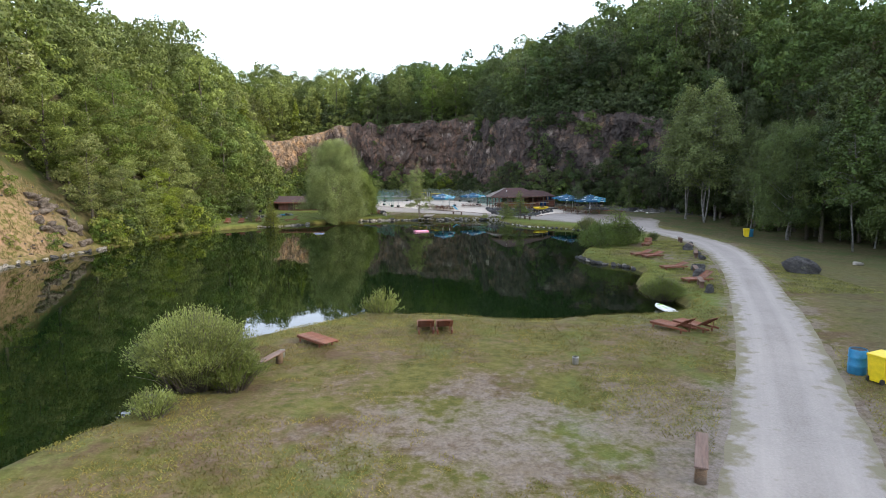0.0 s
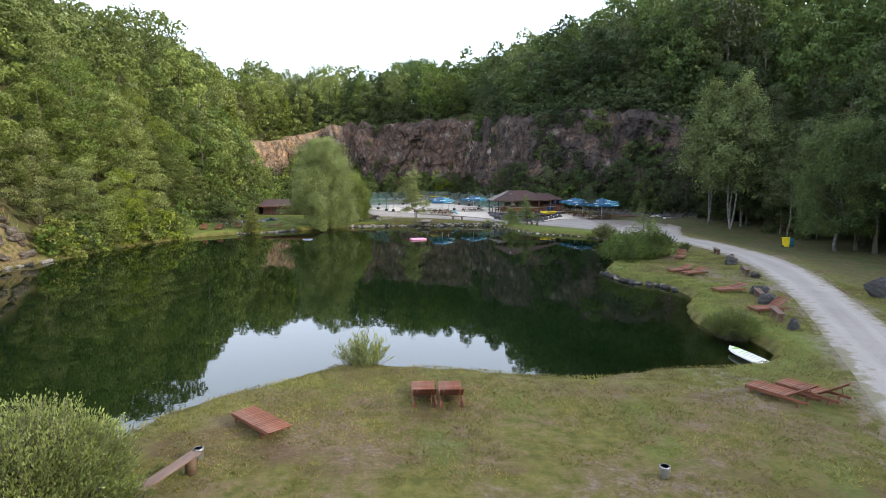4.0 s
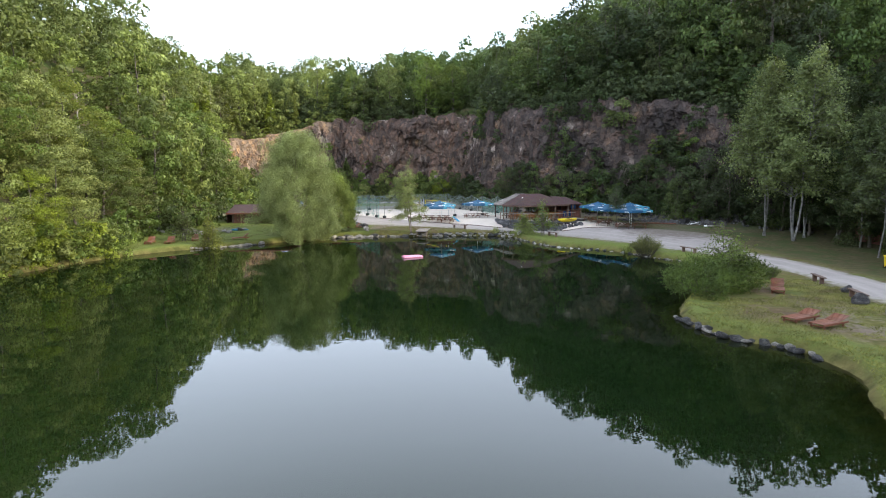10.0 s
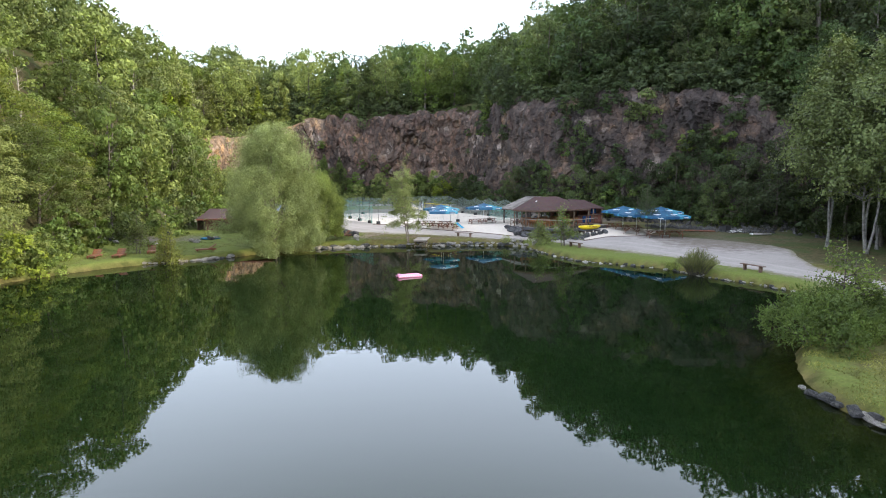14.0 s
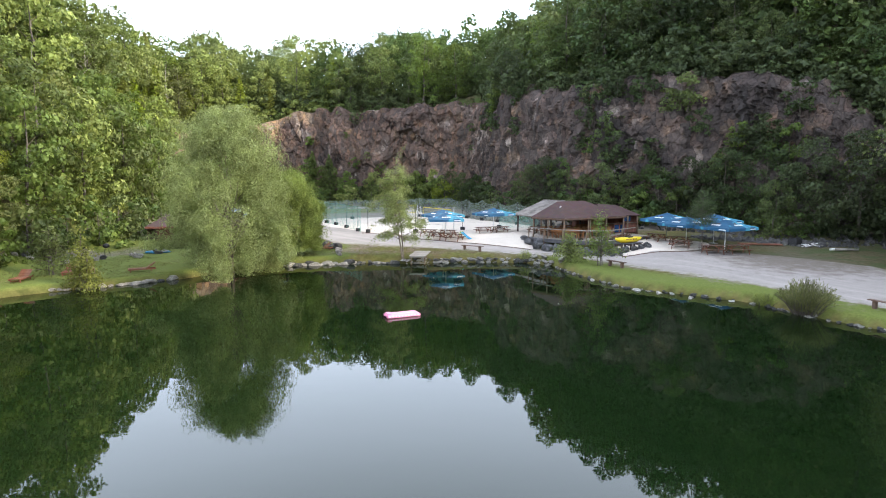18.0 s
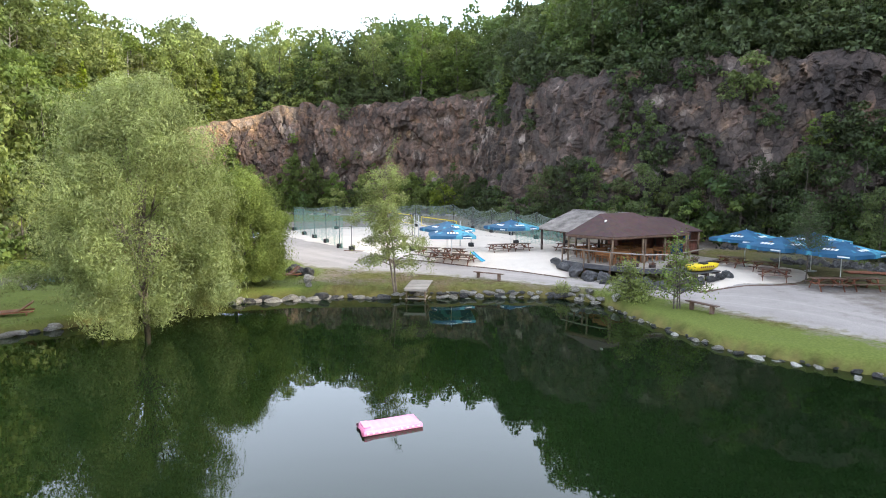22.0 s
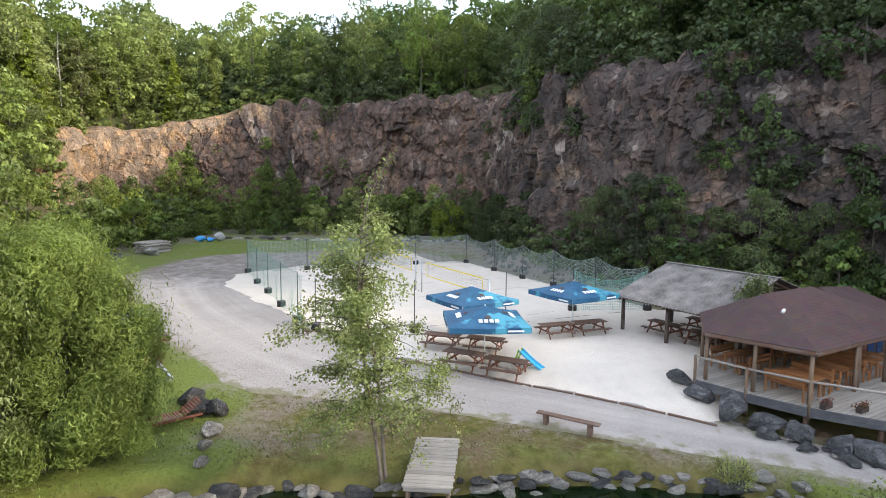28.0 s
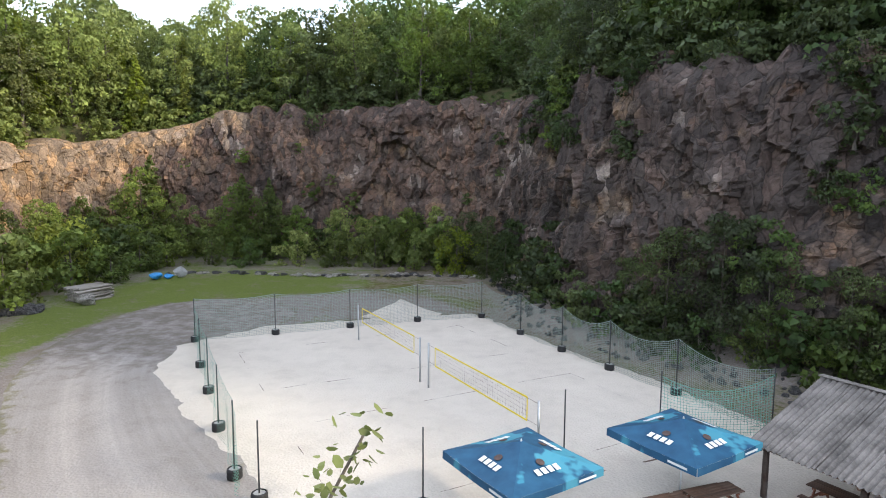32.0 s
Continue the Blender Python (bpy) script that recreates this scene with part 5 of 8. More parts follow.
for i, (x, y, s) in enumerate(((-37.5, 141, 1.5), (-38.5, 145.5, 1.9), (-39.5, 150, 1.7), (-38, 154, 1.8), (-40.5, 157.5, 1.9), (-37.5, 160, 1.5), (-41.5, 163, 2.0), (-38.5, 166, 1.7), (-35, 169.5, 1.6), (-36, 164.5, 1.3), (-42, 147, 2.0), (-36.5, 136, 1.4), (-38.5, 131, 1.7),
                               (-36, 126, 1.4), (-30, 171, 1.5), (-25, 170, 1.2), (-19, 170.5, 1.4), (-14, 169, 1.3), (-9, 168, 1.6), (-4, 166, 1.4), (1, 163, 1.5), (-35.5, 157, 1.2), (-6, 170, 1.8), (-1, 168, 1.7))):
    shrub(x, y, s, "tall leafy bush in front of the rock face", -0.2, pool=SHRUBS if i % 4 else SUNSHRUBS)
# the wooded shore: crowns that reach down to the water
for i, (x, y, s) in enumerate(((-45.6, 59.5, 0.85), (-38.6, 64.5, 0.75), (-37.0, 67.5, 0.6), (-36.8, 70.5, 0.78), (-36.0, 74.5, 0.62), (-36.2, 78.5, 0.8), (-37.6, 83, 0.7), (-37.4, 88, 0.75), (-37.0, 93, 0.7), (-46.5, 54.5, 0.75), (-43.5, 65.5, 1.0),
                               (-42, 71, 0.95), (-41.5, 76.5, 1.05), (-41.2, 82, 0.95), (-41, 88, 1.0), (-47, 57, 0.9), (-46.5, 50, 0.85), (-46, 43.5, 0.85), (-45, 37.5, 0.8), (-40.4, 34, 0.7), (-44, 30, 0.9))):
    tree_thing("tree", LEFTS[i % 5], spot(x, y, rf.uniform(0, 6.28), s, -0.5), "sunlit tree overhanging the wooded lake shore", group="trees of the shore")
for i in range(30):
    yy = 63 + i * 0.9 + rf.uniform(-0.5, 0.5)
    xx = np.interp(yy, [57, 66, 74, 82, 92], [-36.4, -35.9, -34.9, -34.0, -36.0])
    shrub(xx + rf.uniform(-1.2, 0.5), yy, rf.uniform(0.4, 1.0), "shrub hanging over the wooded lake shore", -0.3, pool=SUNSHRUBS if i % 3 else SHRUBS)
for i in range(30):
    yy = 62 + i * 0.66 + rf.uniform(-0.3, 0.3)
    xx = np.interp(yy, [62, 69, 76.5, 81.2], [-35.7, -35.5, -34.2, -32.4])
    shrub(xx + rf.uniform(-0.9, 0.1), yy, rf.uniform(0.55, 1.15), "shrub hanging over the wooded lake shore", -0.3, pool=SUNSHRUBS if i % 3 else SHRUBS)
for x, y, s in ((-34.6, 92, 1.1), (-35.2, 96, 1.3), (-34.4, 100, 1.2), (-35, 88.5, 1.2), (-33.6, 104, 1.3), (-34.6, 85.4, 1.0), (-33.8, 108, 1.4), (-34, 112.5, 1.3)):
    shrub(x, y, s, "bush at the back of the lakeside lawn", -0.3, pool=SHRUBS)
for x, y, s in ((-41.5, 55, 0.7), (-42, 51, 0.6), (-42.4, 46.5, 0.75), (-41.4, 42.6, 0.8), (-38.2, 51.6, 0.35), (-37.6, 44, 0.45), (-37.2, 55.6, 0.5), (-39.5, 40.6, 0.7)):
    shrub(x, y, s, "shrub on the dry bare slope", pool=SUNSHRUBS)
# bare dead stems among the green
for i, (x, y, h) in enumerate(((-47, 101, 9), (-46, 116, 10), (-49, 131, 12), (-57, 168, 13), (-56, 171.5, 12), (-45.5, 92, 8))):
    rg_ = np.random.default_rng(300 + i)
    ob = new("dead_tree", mesh_of("dead_tree", *trunk_bits(rg_, h, 0.13, 14, 0.03, 0.22, 0.35), M_DEADWOOD, True))
    ob.matrix_world = spot(x, y)
    tagged(ob, "bare dead tree with pale grey branches", "dead tree", "dead trees")

# ---- things: helpers ----
_slabs = {}


def slab(sx_, sy_, sz_, material, bevel=0.012):
    key = (round(sx_, 3), round(sy_, 3), round(sz_, 3), material.name, bevel)
    if key not in _slabs:
        bm = bmesh.new()
        bmesh.ops.create_cube(bm, size=1.0)
        for v in bm.verts:
            v.co = (v.co.x * sx_, v.co.y * sy_, v.co.z * sz_)
        b = min(bevel, 0.3 * min(sx_, sy_, sz_))
        if b > 0.002:
            bmesh.ops.bevel(bm, geom=bm.edges[:], offset=b, segments=1, affect="EDGES")
        me = bpy.data.meshes.new("slab")
        bm.to_mesh(me)
        bm.free()
        me.materials.append(material)
        _slabs[key] = me
    return _slabs[key]


def box(parent, name, c, size, material, rz=0.0, label="", rx=0.0, ry=0.0, bevel=0.012):
    ob = child(name, slab(*size, material, bevel), parent, label)
    ob.matrix_local = Matrix.LocRotScale(c, Euler((rx, ry, rz)), None)
    return ob


def beam(parent, name, p0, p1, w, h, material, label=""):
    p0, p1 = Vector(p0), Vector(p1)
    d = p1 - p0
    ob = child(name, slab(round(d.length, 2), w, h, material), parent, label)
    q = d.to_track_quat("X", "Z")
    ob.matrix_local = Matrix.LocRotScale((p0 + p1) / 2, q, None)
    return ob


_rods = {}


def rod(parent, name, p0, p1, r0, r1, material, label="", sides=10):
    p0, p1 = Vector(p0), Vector(p1)
    L = round((p1 - p0).length, 2)
    key = (L, r0, r1, material.name, sides)
    if key not in _rods:
        bm = bmesh.new()
        bmesh.ops.create_cone(bm, cap_ends=True, segments=sides, radius1=r0, radius2=r1, depth=L)
        me = bpy.data.meshes.new("rod")
        bm.to_mesh(me)
        bm.free()
        me.materials.append(material)
        me.polygons.foreach_set("use_smooth", np.array([len(p.vertices) == 4 for p in me.polygons], bool))
        _rods[key] = me
    ob = child(name, _rods[key], parent, label)
    ob.matrix_local = Matrix.LocRotScale((p0 + p1) / 2, (p1 - p0).to_track_quat("Z", "Y"), None)
    return ob


def thing(name, x, y, rz=0.0, label="", category="", group="", z=None):
    root = new(name)
    root.matrix_world = Matrix.LocRotScale((x, y, height_at(x, y) if z is None else z), Euler((0, 0, rz)), None)
    return tagged(root, label, category, group)


def mesh_part(parent, name, V, F, material, label="", smooth=False):
    return child(name, mesh_of(name, np.asarray(V, float), F, material, smooth) if not isinstance(F, list) else _mesh_list(name, V, F, material, smooth), parent, label)


def _mesh_list(name, V, F, material, smooth):
    me = bpy.data.meshes.new(name)
    me.from_pydata([tuple(map(float, v)) for v in V], [], F)
    me.materials.append(material)
    if smooth:
        me.polygons.foreach_set("use_smooth", np.ones(len(F), bool))
    return me


def heading(p, q):
    return math.atan2(q[1] - p[1], q[0] - p[0])


# ---- loungers, benches, bins by the lake ----


def make_lounger(back, label):
    r = new("sun_lounger")
    tagged(r, label, "sun lounger", "sun loungers round the lake")
    for sy in (-0.34, 0.34):
        beam(r, "side_rail", (-0.98, sy, 0.21), (0.95, sy, 0.21), 0.045, 0.09, M_WOOD)
        for px in (-0.82, 0.62):
            beam(r, "leg", (px, sy * 0.9, 0.0), (px, sy * 0.9, 0.21), 0.07, 0.05, M_WOOD)
    beam(r, "crossbar", (-0.82, -0.28, 0.13), (-0.82, 0.28, 0.13), 0.04, 0.06, M_WOOD)
    for i in range(12):
        box(r, "slat", (-0.93 + i * 0.105, 0, 0.27), (0.082, 0.74, 0.024), M_WOOD)
    a = radians(back)
    hx, hz = 0.31, 0.27
    for sy in (-0.24, 0.24):
        beam(r, "back_rail", (hx, sy, hz - 0.03), (hx + 0.74 * math.cos(a), sy, hz - 0.03 + 0.74 * math.sin(a)), 0.04, 0.05, M_WOOD)
    for i in range(7):
        d = 0.06 + i * 0.108
        box(r, "back_slat", (hx + d * math.cos(a), 0, hz + 0.012 + d * math.sin(a)), (0.082, 0.72, 0.024), M_WOOD, ry=-a)
    if back > 5:
        beam(r, "prop", (hx + 0.5 * math.cos(a), 0.2, hz - 0.03 + 0.5 * math.sin(a)), (0.8, 0.2, 0.21), 0.03, 0.03, M_WOOD)
    return r


def at(x, y, rz, dz=0.0):
    return Matrix.LocRotScale((x, y, height_at(x, y) + dz), Euler((0, 0, rz)), None)


L_UP = make_lounger(34, "reddish-brown slatted wooden sun lounger with raised backrest on the grass")
L_UP.matrix_world = at(-0.82, 25.95, radians(-86))
L_LOW = make_lounger(16, "reddish-brown slatted wooden sun lounger with low backrest")
L_LOW.matrix_world = at(17.0, 42.9, radians(14))
L_FLAT = make_lounger(0, "weathered pinkish wooden sun lounger laid flat on the lawn")
L_FLAT.matrix_world = at(-5.3, 23.95, radians(-44))
for x, y, a in ((0.02, 25.9, -88), (10.35, 25.9, -57), (11.45, 26.1, -60), (16.5, 37.7, 14), (20.1, 57.6, 62), (-11.8, 102.4, 38), (-23.8, 92.0, 28), (-26.9, 90.3, 118), (-28.5, 90.5, 112),
                (-30.2, 87.8, 100), (-32.0, 87.0, 100)):
    copy_thing(L_UP, at(x, y, radians(a)))
for x, y, a in ((17.2, 50.6, 26), (17.7, 49.3, 26)):
    copy_thing(L_LOW, at(x, y, radians(a)))


def bench(p, q, z=None, logs=False, label="plain plank bench on two stub legs", plank=None):
    x, y = (p[0] + q[0]) / 2, (p[1] + q[1]) / 2
    L = math.hypot(q[0] - p[0], q[1] - p[1])
    r = thing("bench", x, y, heading(p, q), label, "bench", "plank benches", z)
    box(r, "seat", (0, 0, 0.45), (L, 0.3, 0.055), M_DARKWOOD if not logs else plank or M_BENCHWOOD)
    for s in (-1, 1):
        if logs:
            rod(r, "leg", (s * (L / 2 - 0.2), 0, -0.05), (s * (L / 2 - 0.2), 0, 0.42), 0.14, 0.13, M_LOG, "pale round log leg")
        else:
            box(r, "leg", (s * (L / 2 - 0.35), 0, 0.2), (0.16, 0.24, 0.46), M_DARKWOOD)
    return r


bench((6.55, 14.25), (5.75, 12.45), logs=True, label="grey weathered plank bench on round logs beside the gravel road")
bench((-6.75, 19.7), (-6.15, 21.7), logs=True, label="grey plank bench on two log stubs beside the willow bush")
for p, q in (((1.5, 102.3), (3.45, 101.0)), ((12.7, 92.9), (13.65, 91.2)), ((22.45, 77.5), (23.15, 75.5)), ((24.8, 61.6), (24.4, 59.8)), ((23.8, 56.6), (23.2, 54.4)), ((21.9, 50.7), (21.1, 48.6)),
             ((18.1, 41.9), (17.5, 40.0)), ((16.3, 37.0), (15.75, 35.2))):
    bench(p, q, label="brown plank bench on two stub legs beside the road")
for x, y in ((-6.3, 22.2), (4.88, 21.1)):
    r = thing("ash_bin", x, y, 0, "small grey metal ash bucket standing on the lawn", "bin", "ash bins")
    V, F = tube([(0, 0, 0), (0, 0, 0.06), (0, 0, 0.32), (0, 0, 0.36), (0, 0, 0.36), (0, 0, 0.3)], [0.1, 0.115, 0.125, 0.13, 0.1, 0.095], 14)
    mesh_part(r, "pot", V * (1, 1, 0.78), F, M_STEEL, smooth=True)
    rod(r, "ash", (0, 0, 0.21), (0, 0, 0.24), 0.098, 0.098, M_CONCRETE)
    rod(r, "handle", (-0.12, 0, 0.25), (0.12, 0, 0.25), 0.006, 0.006, M_STEEL)


def wheelie_bin(x, y, rz, material, label):
    r = thing("bin", x, y, rz, label, "bin", "waste bins")
    V = [(-.24, -.26, .05), (.24, -.26, .05), (.24, .26, .05), (-.24, .26, .05), (-.29, -.33, .92), (.29, -.33, .92), (.29, .33, .92), (-.29, .33, .92)]
    mesh_part(r, "body", V, [(0, 3, 2, 1), (0, 1, 5, 4), (1, 2, 6, 5), (2, 3, 7, 6), (3, 0, 4, 7)], material)
    box(r, "rim", (0, 0, 0.93), (0.63, 0.7, 0.05), material)
    box(r, "lid", (0, 0.01, 0.99), (0.6, 0.72, 0.05), material, rx=-0.06)
    for s in (-1, 1):
        rod(r, "wheel", (s * 0.2, 0.27, 0.1), (s * 0.26, 0.27, 0.1), 0.1, 0.1, M_BLACK)


wheelie_bin(14.75, 19.15, 1.9, M_YELLOW, "yellow plastic wheeled waste bin on the grass verge")
wheelie_bin(35.6, 68.8, 1.2, M_YELLOW, "yellow plastic waste bin under the trees")
for x, y in ((14.6, 20.1), (36.4, 69.3)):
    r = thing("barrel", x, y, 0.3, "blue plastic barrel used as a rubbish bin", "barrel", "waste barrels")
    V, F = tube([(0, 0, z_) for z_ in (0, 0.03, 0.28, 0.31, 0.34, 0.58, 0.61, 0.64, 0.85, 0.9)], [0.26, 0.29, 0.29, 0.31, 0.29, 0.29, 0.31, 0.29, 0.29, 0.27], 18)
    mesh_part(r, "drum", V, F, M_BLUE, smooth=True)
    rod(r, "liner", (0, 0, 0.8), (0, 0, 0.88), 0.25, 0.25, M_BLACK)

# paddle board drawn up at the bank
r = thing("paddle_board", 12.2, 31.0, heading((12.42, 29.7), (12.05, 32.3)), "white paddle board with green and grey stripes at the bank", "paddle board", z=0.1)
V, F = [], []
u_ = np.linspace(-1, 1, 21)
w_ = 0.36 * np.clip(1 - np.abs(u_) ** 3.2, 0.02, 1) ** 0.6
for u, w in zip(u_, w_):
    zr = 0.12 * max(0, abs(u) - 0.55) ** 1.5
    for yy, zz in ((-w, 0.06), (-w * 0.8, 0.12), (0, 0.135), (w * 0.8, 0.12), (w, 0.06), (w * 0.75, 0.0), (-w * 0.75, 0.0)):
        V.append((1.5 * u, yy, zz + zr))
n7 = 7
for i in range(20):
    for j in range(n7):
        F.append((i * n7 + j, i * n7 + (j + 1) % n7, (i + 1) * n7 + (j + 1) % n7, (i + 1) * n7 + j))
mesh_part(r, "hull", V, F, M_WHITE, smooth=True)
for i in range(9):
    x0 = -0.9 + i * 0.2
    box(r, "stripe", (x0, 0.02 * (-1) ** i, 0.137), (0.045, 0.5, 0.012), M_GREEN if i > 6 else M_STEEL, rz=0.5)
box(r, "nose_band", (1.12, 0, 0.16), (0.16, 0.3, 0.014), M_GREEN, label="green nose band")
rod(r, "fin", (-1.3, 0, 0.02), (-1.35, 0, -0.1), 0.04, 0.01, M_BLACK)

# air mattress afloat
r = thing("air_mattress", -2.95, 78.55, radians(22), "pink inflatable air mattress floating on the lake", "air mattress", z=0.02)
V, F = [], []
nu, nv = 37, 13
for i in range(nu):
    for j in range(nv):
        u, v = i / (nu - 1) * 2 - 1, j / (nv - 1) * 2 - 1
        edge = (1 - abs(u) ** 14) ** 0.5 * (1 - abs(v) ** 6) ** 0.5
        rib = 0.8 + 0.2 * abs(math.cos(u * math.pi * 4))
        V.append((0.95 * u, 0.38 * v, 0.05 + 0.13 * edge * (rib if abs(v) < 0.72 else 1.0)))
for i in range(nu - 1):
    for j in range(nv - 1):
        F.append((i * nv + j, (i + 1) * nv + j, (i + 1) * nv + j + 1, i * nv + j + 1))
mesh_part(r, "cushion", V, F, M_PINK, smooth=True)
V, F = tube([(-0.93, -0.36, 0.05), (0.93, -0.36, 0.05), (0.93, 0.36, 0.05), (-0.93, 0.36, 0.05), (-0.93, -0.36, 0.05)], [0.075] * 5, 8)
mesh_part(r, "rim", V, F, M_PINK, smooth=True)
for i in range(10):
    box(r, "print", (-0.82 + i * 0.18, -0.44, 0.07), (0.07, 0.012, 0.05), M_WHITE)
box(r, "pillow", (-0.78, 0, 0.19), (0.24, 0.5, 0.05), M_PINK, bevel=0.02)

# jetty table at the far shore
r = thing("jetty", -2.4, 99.2, radians(-7), "small weathered wooden plank jetty at the shore", "jetty", z=0.0)
for i in range(18):
    box(r, "plank", (0.01 * (i % 3), -1.5 + i * 0.185, 0.84 + 0.006 * (i % 3)), (1.5 - 0.04 * (i % 2), 0.168, 0.04), M_GREYWOOD)
for sx_ in (-0.6, 0.6):
    beam(r, "bearer", (sx_, -1.5, 0.77), (sx_, 1.6, 0.77), 0.08, 0.1, M_GREYWOOD)
    for sy in (-1.35, 0.0, 1.3):
        rod(r, "post", (sx_, sy, -0.9), (sx_, sy, 0.75), 0.06, 0.055, M_LOG)
for sx_ in (-0.6, 0.6):
    beam(r, "rail", (sx_, -1.4, 0.2), (sx_, 1.3, 0.2), 0.05, 0.08, M_GREYWOOD)
beam(r, "step", (-0.68, -1.42, 0.18), (0.68, -1.42, 0.18), 0.22, 0.04, M_GREYWOOD)
beam(r, "front_board", (-0.7, -1.58, 0.76), (0.7, -1.58, 0.76), 0.03, 0.14, M_GREYWOOD)

# ---- parasols and picnic tables ----


def make_parasol():
    r = new("parasol")
    tagged(r, "large square blue printed parasol on a white pole", "parasol", "blue parasols")
    h0, h1, a = 2.2, 2.8, 1.78
    V, F = [(0, 0, h1)], []
    ring = []
    for k2 in range(1, 5):
        f = k2 / 4
        row = []
        for s in range(16):
            side, g = divmod(s, 4)
            g = g / 4 * 2 - 1
            x, y = ((g, -1), (1, g), (-g, 1), (-1, -g))[side]
            sag = -0.05 * math.sin(f * math.pi) - 0.05 * f * (1 - abs(g)) * f
            row.append(len(V))
            V.append((x * a * f, y * a * f, h1 + (h0 - h1) * f + sag))
        ring.append(row)
    for s in range(16):
        F.append((0, ring[0][s], ring[0][(s + 1) % 16]))
        for k2 in range(3):
            F.append((ring[k2][s], ring[k2 + 1][s], ring[k2 + 1][(s + 1) % 16], ring[k2][(s + 1) % 16]))
    can = mesh_part(r, "canopy", V, F, M_CANOPY)
    for i in range(4):
        c, s = math.cos(i * math.pi / 2), math.sin(i * math.pi / 2)
        Vv, Fv = [], []
        for j in range(9):
            g = j / 4 - 1
            for zz in (h0 + 0.004 - 0.05 * (1 - abs(g)), h0 - 0.25 - 0.03 * (1 - abs(g))):
                x, y = g * a, -a * 1.005 - (0.01 if zz < h0 - 0.2 else 0)
                Vv.append((x * c - y * s, x * s + y * c, zz))
        for j in range(8):
            Fv.append((j * 2, j * 2 + 1, j * 2 + 3, j * 2 + 2))
        val = mesh_part(r, "valance", Vv, Fv, M_CANOPY)
        # plain bars where the print is lettered
        for j in range(4):
            x, y = -0.36 + j * 0.24, -1.22
            zz = h1 + (h0 - h1) * (1.22 / a) - 0.035
            ob = box(can, "print_bar", (x * c - y * s, x * s + y * c, zz + 0.012), (0.17, 0.24, 0.012), M_WHITE, bevel=0.0)
            ob.matrix_local = Matrix.Rotation(i * math.pi / 2, 4, "Z") @ Matrix.LocRotScale((x, y, zz + 0.02), Euler((math.atan2(h1 - h0, a), 0, 0)), None)
        ob = rod(can, "emblem", (0, 0, 0), (0, 0, 0.012), 0.14, 0.14, M_ROPE)
        zz = h1 + (h0 - h1) * (0.9 / a) - 0.04
        ob.matrix_local = Matrix.Rotation(i * math.pi / 2, 4, "Z") @ Matrix.LocRotScale((0, -0.9, zz + 0.022), Euler((math.atan2(h1 - h0, a), 0, 0)), None)
        ob = box(val, "print_bar", (0, 0, 0), (0.7, 0.012, 0.075), M_WHITE, bevel=0.0)
        ob.matrix_local = Matrix.Rotation(i * math.pi / 2, 4, "Z") @ Matrix.Translation((1.1, -a * 1.012, h0 - 0.15))
    for i in range(8):
        g = i * math.pi / 4
        L = a * (1.41 if i % 2 else 1.0) * 0.98
        beam(r, "rib", (0, 0, h1 - 0.08), (math.cos(g) * L, math.sin(g) * L, h0 - 0.07), 0.02, 0.02, M_STEEL)
        beam(r, "strut", (0.03 * math.cos(g), 0.03 * math.sin(g), h0 - 0.1), (math.cos(g) * L * 0.5, math.sin(g) * L * 0.5, (h0 + h1) / 2 - 0.07), 0.015, 0.015, M_STEEL)
    rod(r, "pole", (0, 0, 0.02), (0, 0, h1), 0.03, 0.03, M_WHITE)
    rod(r, "finial", (0, 0, h1), (0, 0, h1 + 0.07), 0.035, 0.01, M_WHITE)
    box(r, "base_plate", (0, 0, 0.04), (0.6, 0.6, 0.08), M_CONCRETE)
    return r


PAR = make_parasol()
PAR.matrix_world = at(0.1, 107.8, radians(2))
for x, y, a in ((-0.12, 112.5, 30), (5.75, 114.0, 30), (21.55, 103.3, 33), (21.9, 99.6, 20), (24.0, 96.6, 25), (25.4, 101.6, 30)):
    copy_thing(PAR, at(x, y, radians(a)))


def make_table():
    r = new("picnic_table")
    tagged(r, "brown stained picnic table with attached benches on sand", "picnic table", "picnic tables")
    for i in range(5):
        box(r, "top_plank", (0, -0.3 + i * 0.15, 0.74), (1.9, 0.138, 0.04), M_DARKWOOD)
    for s in (-1, 1):
        for j in (0, 1):
            box(r, "bench_plank", (0, s * (0.64 + j * 0.14), 0.45), (1.9, 0.13, 0.04), M_DARKWOOD)
        x = s * 0.68
        for t_ in (-1, 1):
            beam(r, "leg", (x, t_ * 0.68, 0.0), (x, t_ * 0.24, 0.72), 0.045, 0.1, M_WOOD)
        beam(r, "bench_bearer", (x + 0.05, -0.78, 0.39), (x + 0.05, 0.78, 0.39), 0.045, 0.09, M_WOOD)
        beam(r, "top_bearer", (x + 0.05, -0.34, 0.68), (x + 0.05, 0.34, 0.68), 0.045, 0.08, M_WOOD)
        beam(r, "brace", (x, 0, 0.4), (s * 0.15, 0, 0.7), 0.04, 0.07, M_WOOD)
    return r


TAB = make_table()
TAB.matrix_world = at(-0.85, 107.55, radians(-29))
for x, y, a in ((0.95, 106.55, -29), (-1.75, 110.45, -22), (0.35, 109.75, -22), (4.45, 112.35, 17), (6.4, 112.95, 17), (20.6, 103.4, -58), (22.0, 101.3, -40), (21.0, 98.6, -28), (22.5, 95.6, -5), (24.6, 95.5, -5)):
    copy_thing(TAB, at(x, y, radians(a)))

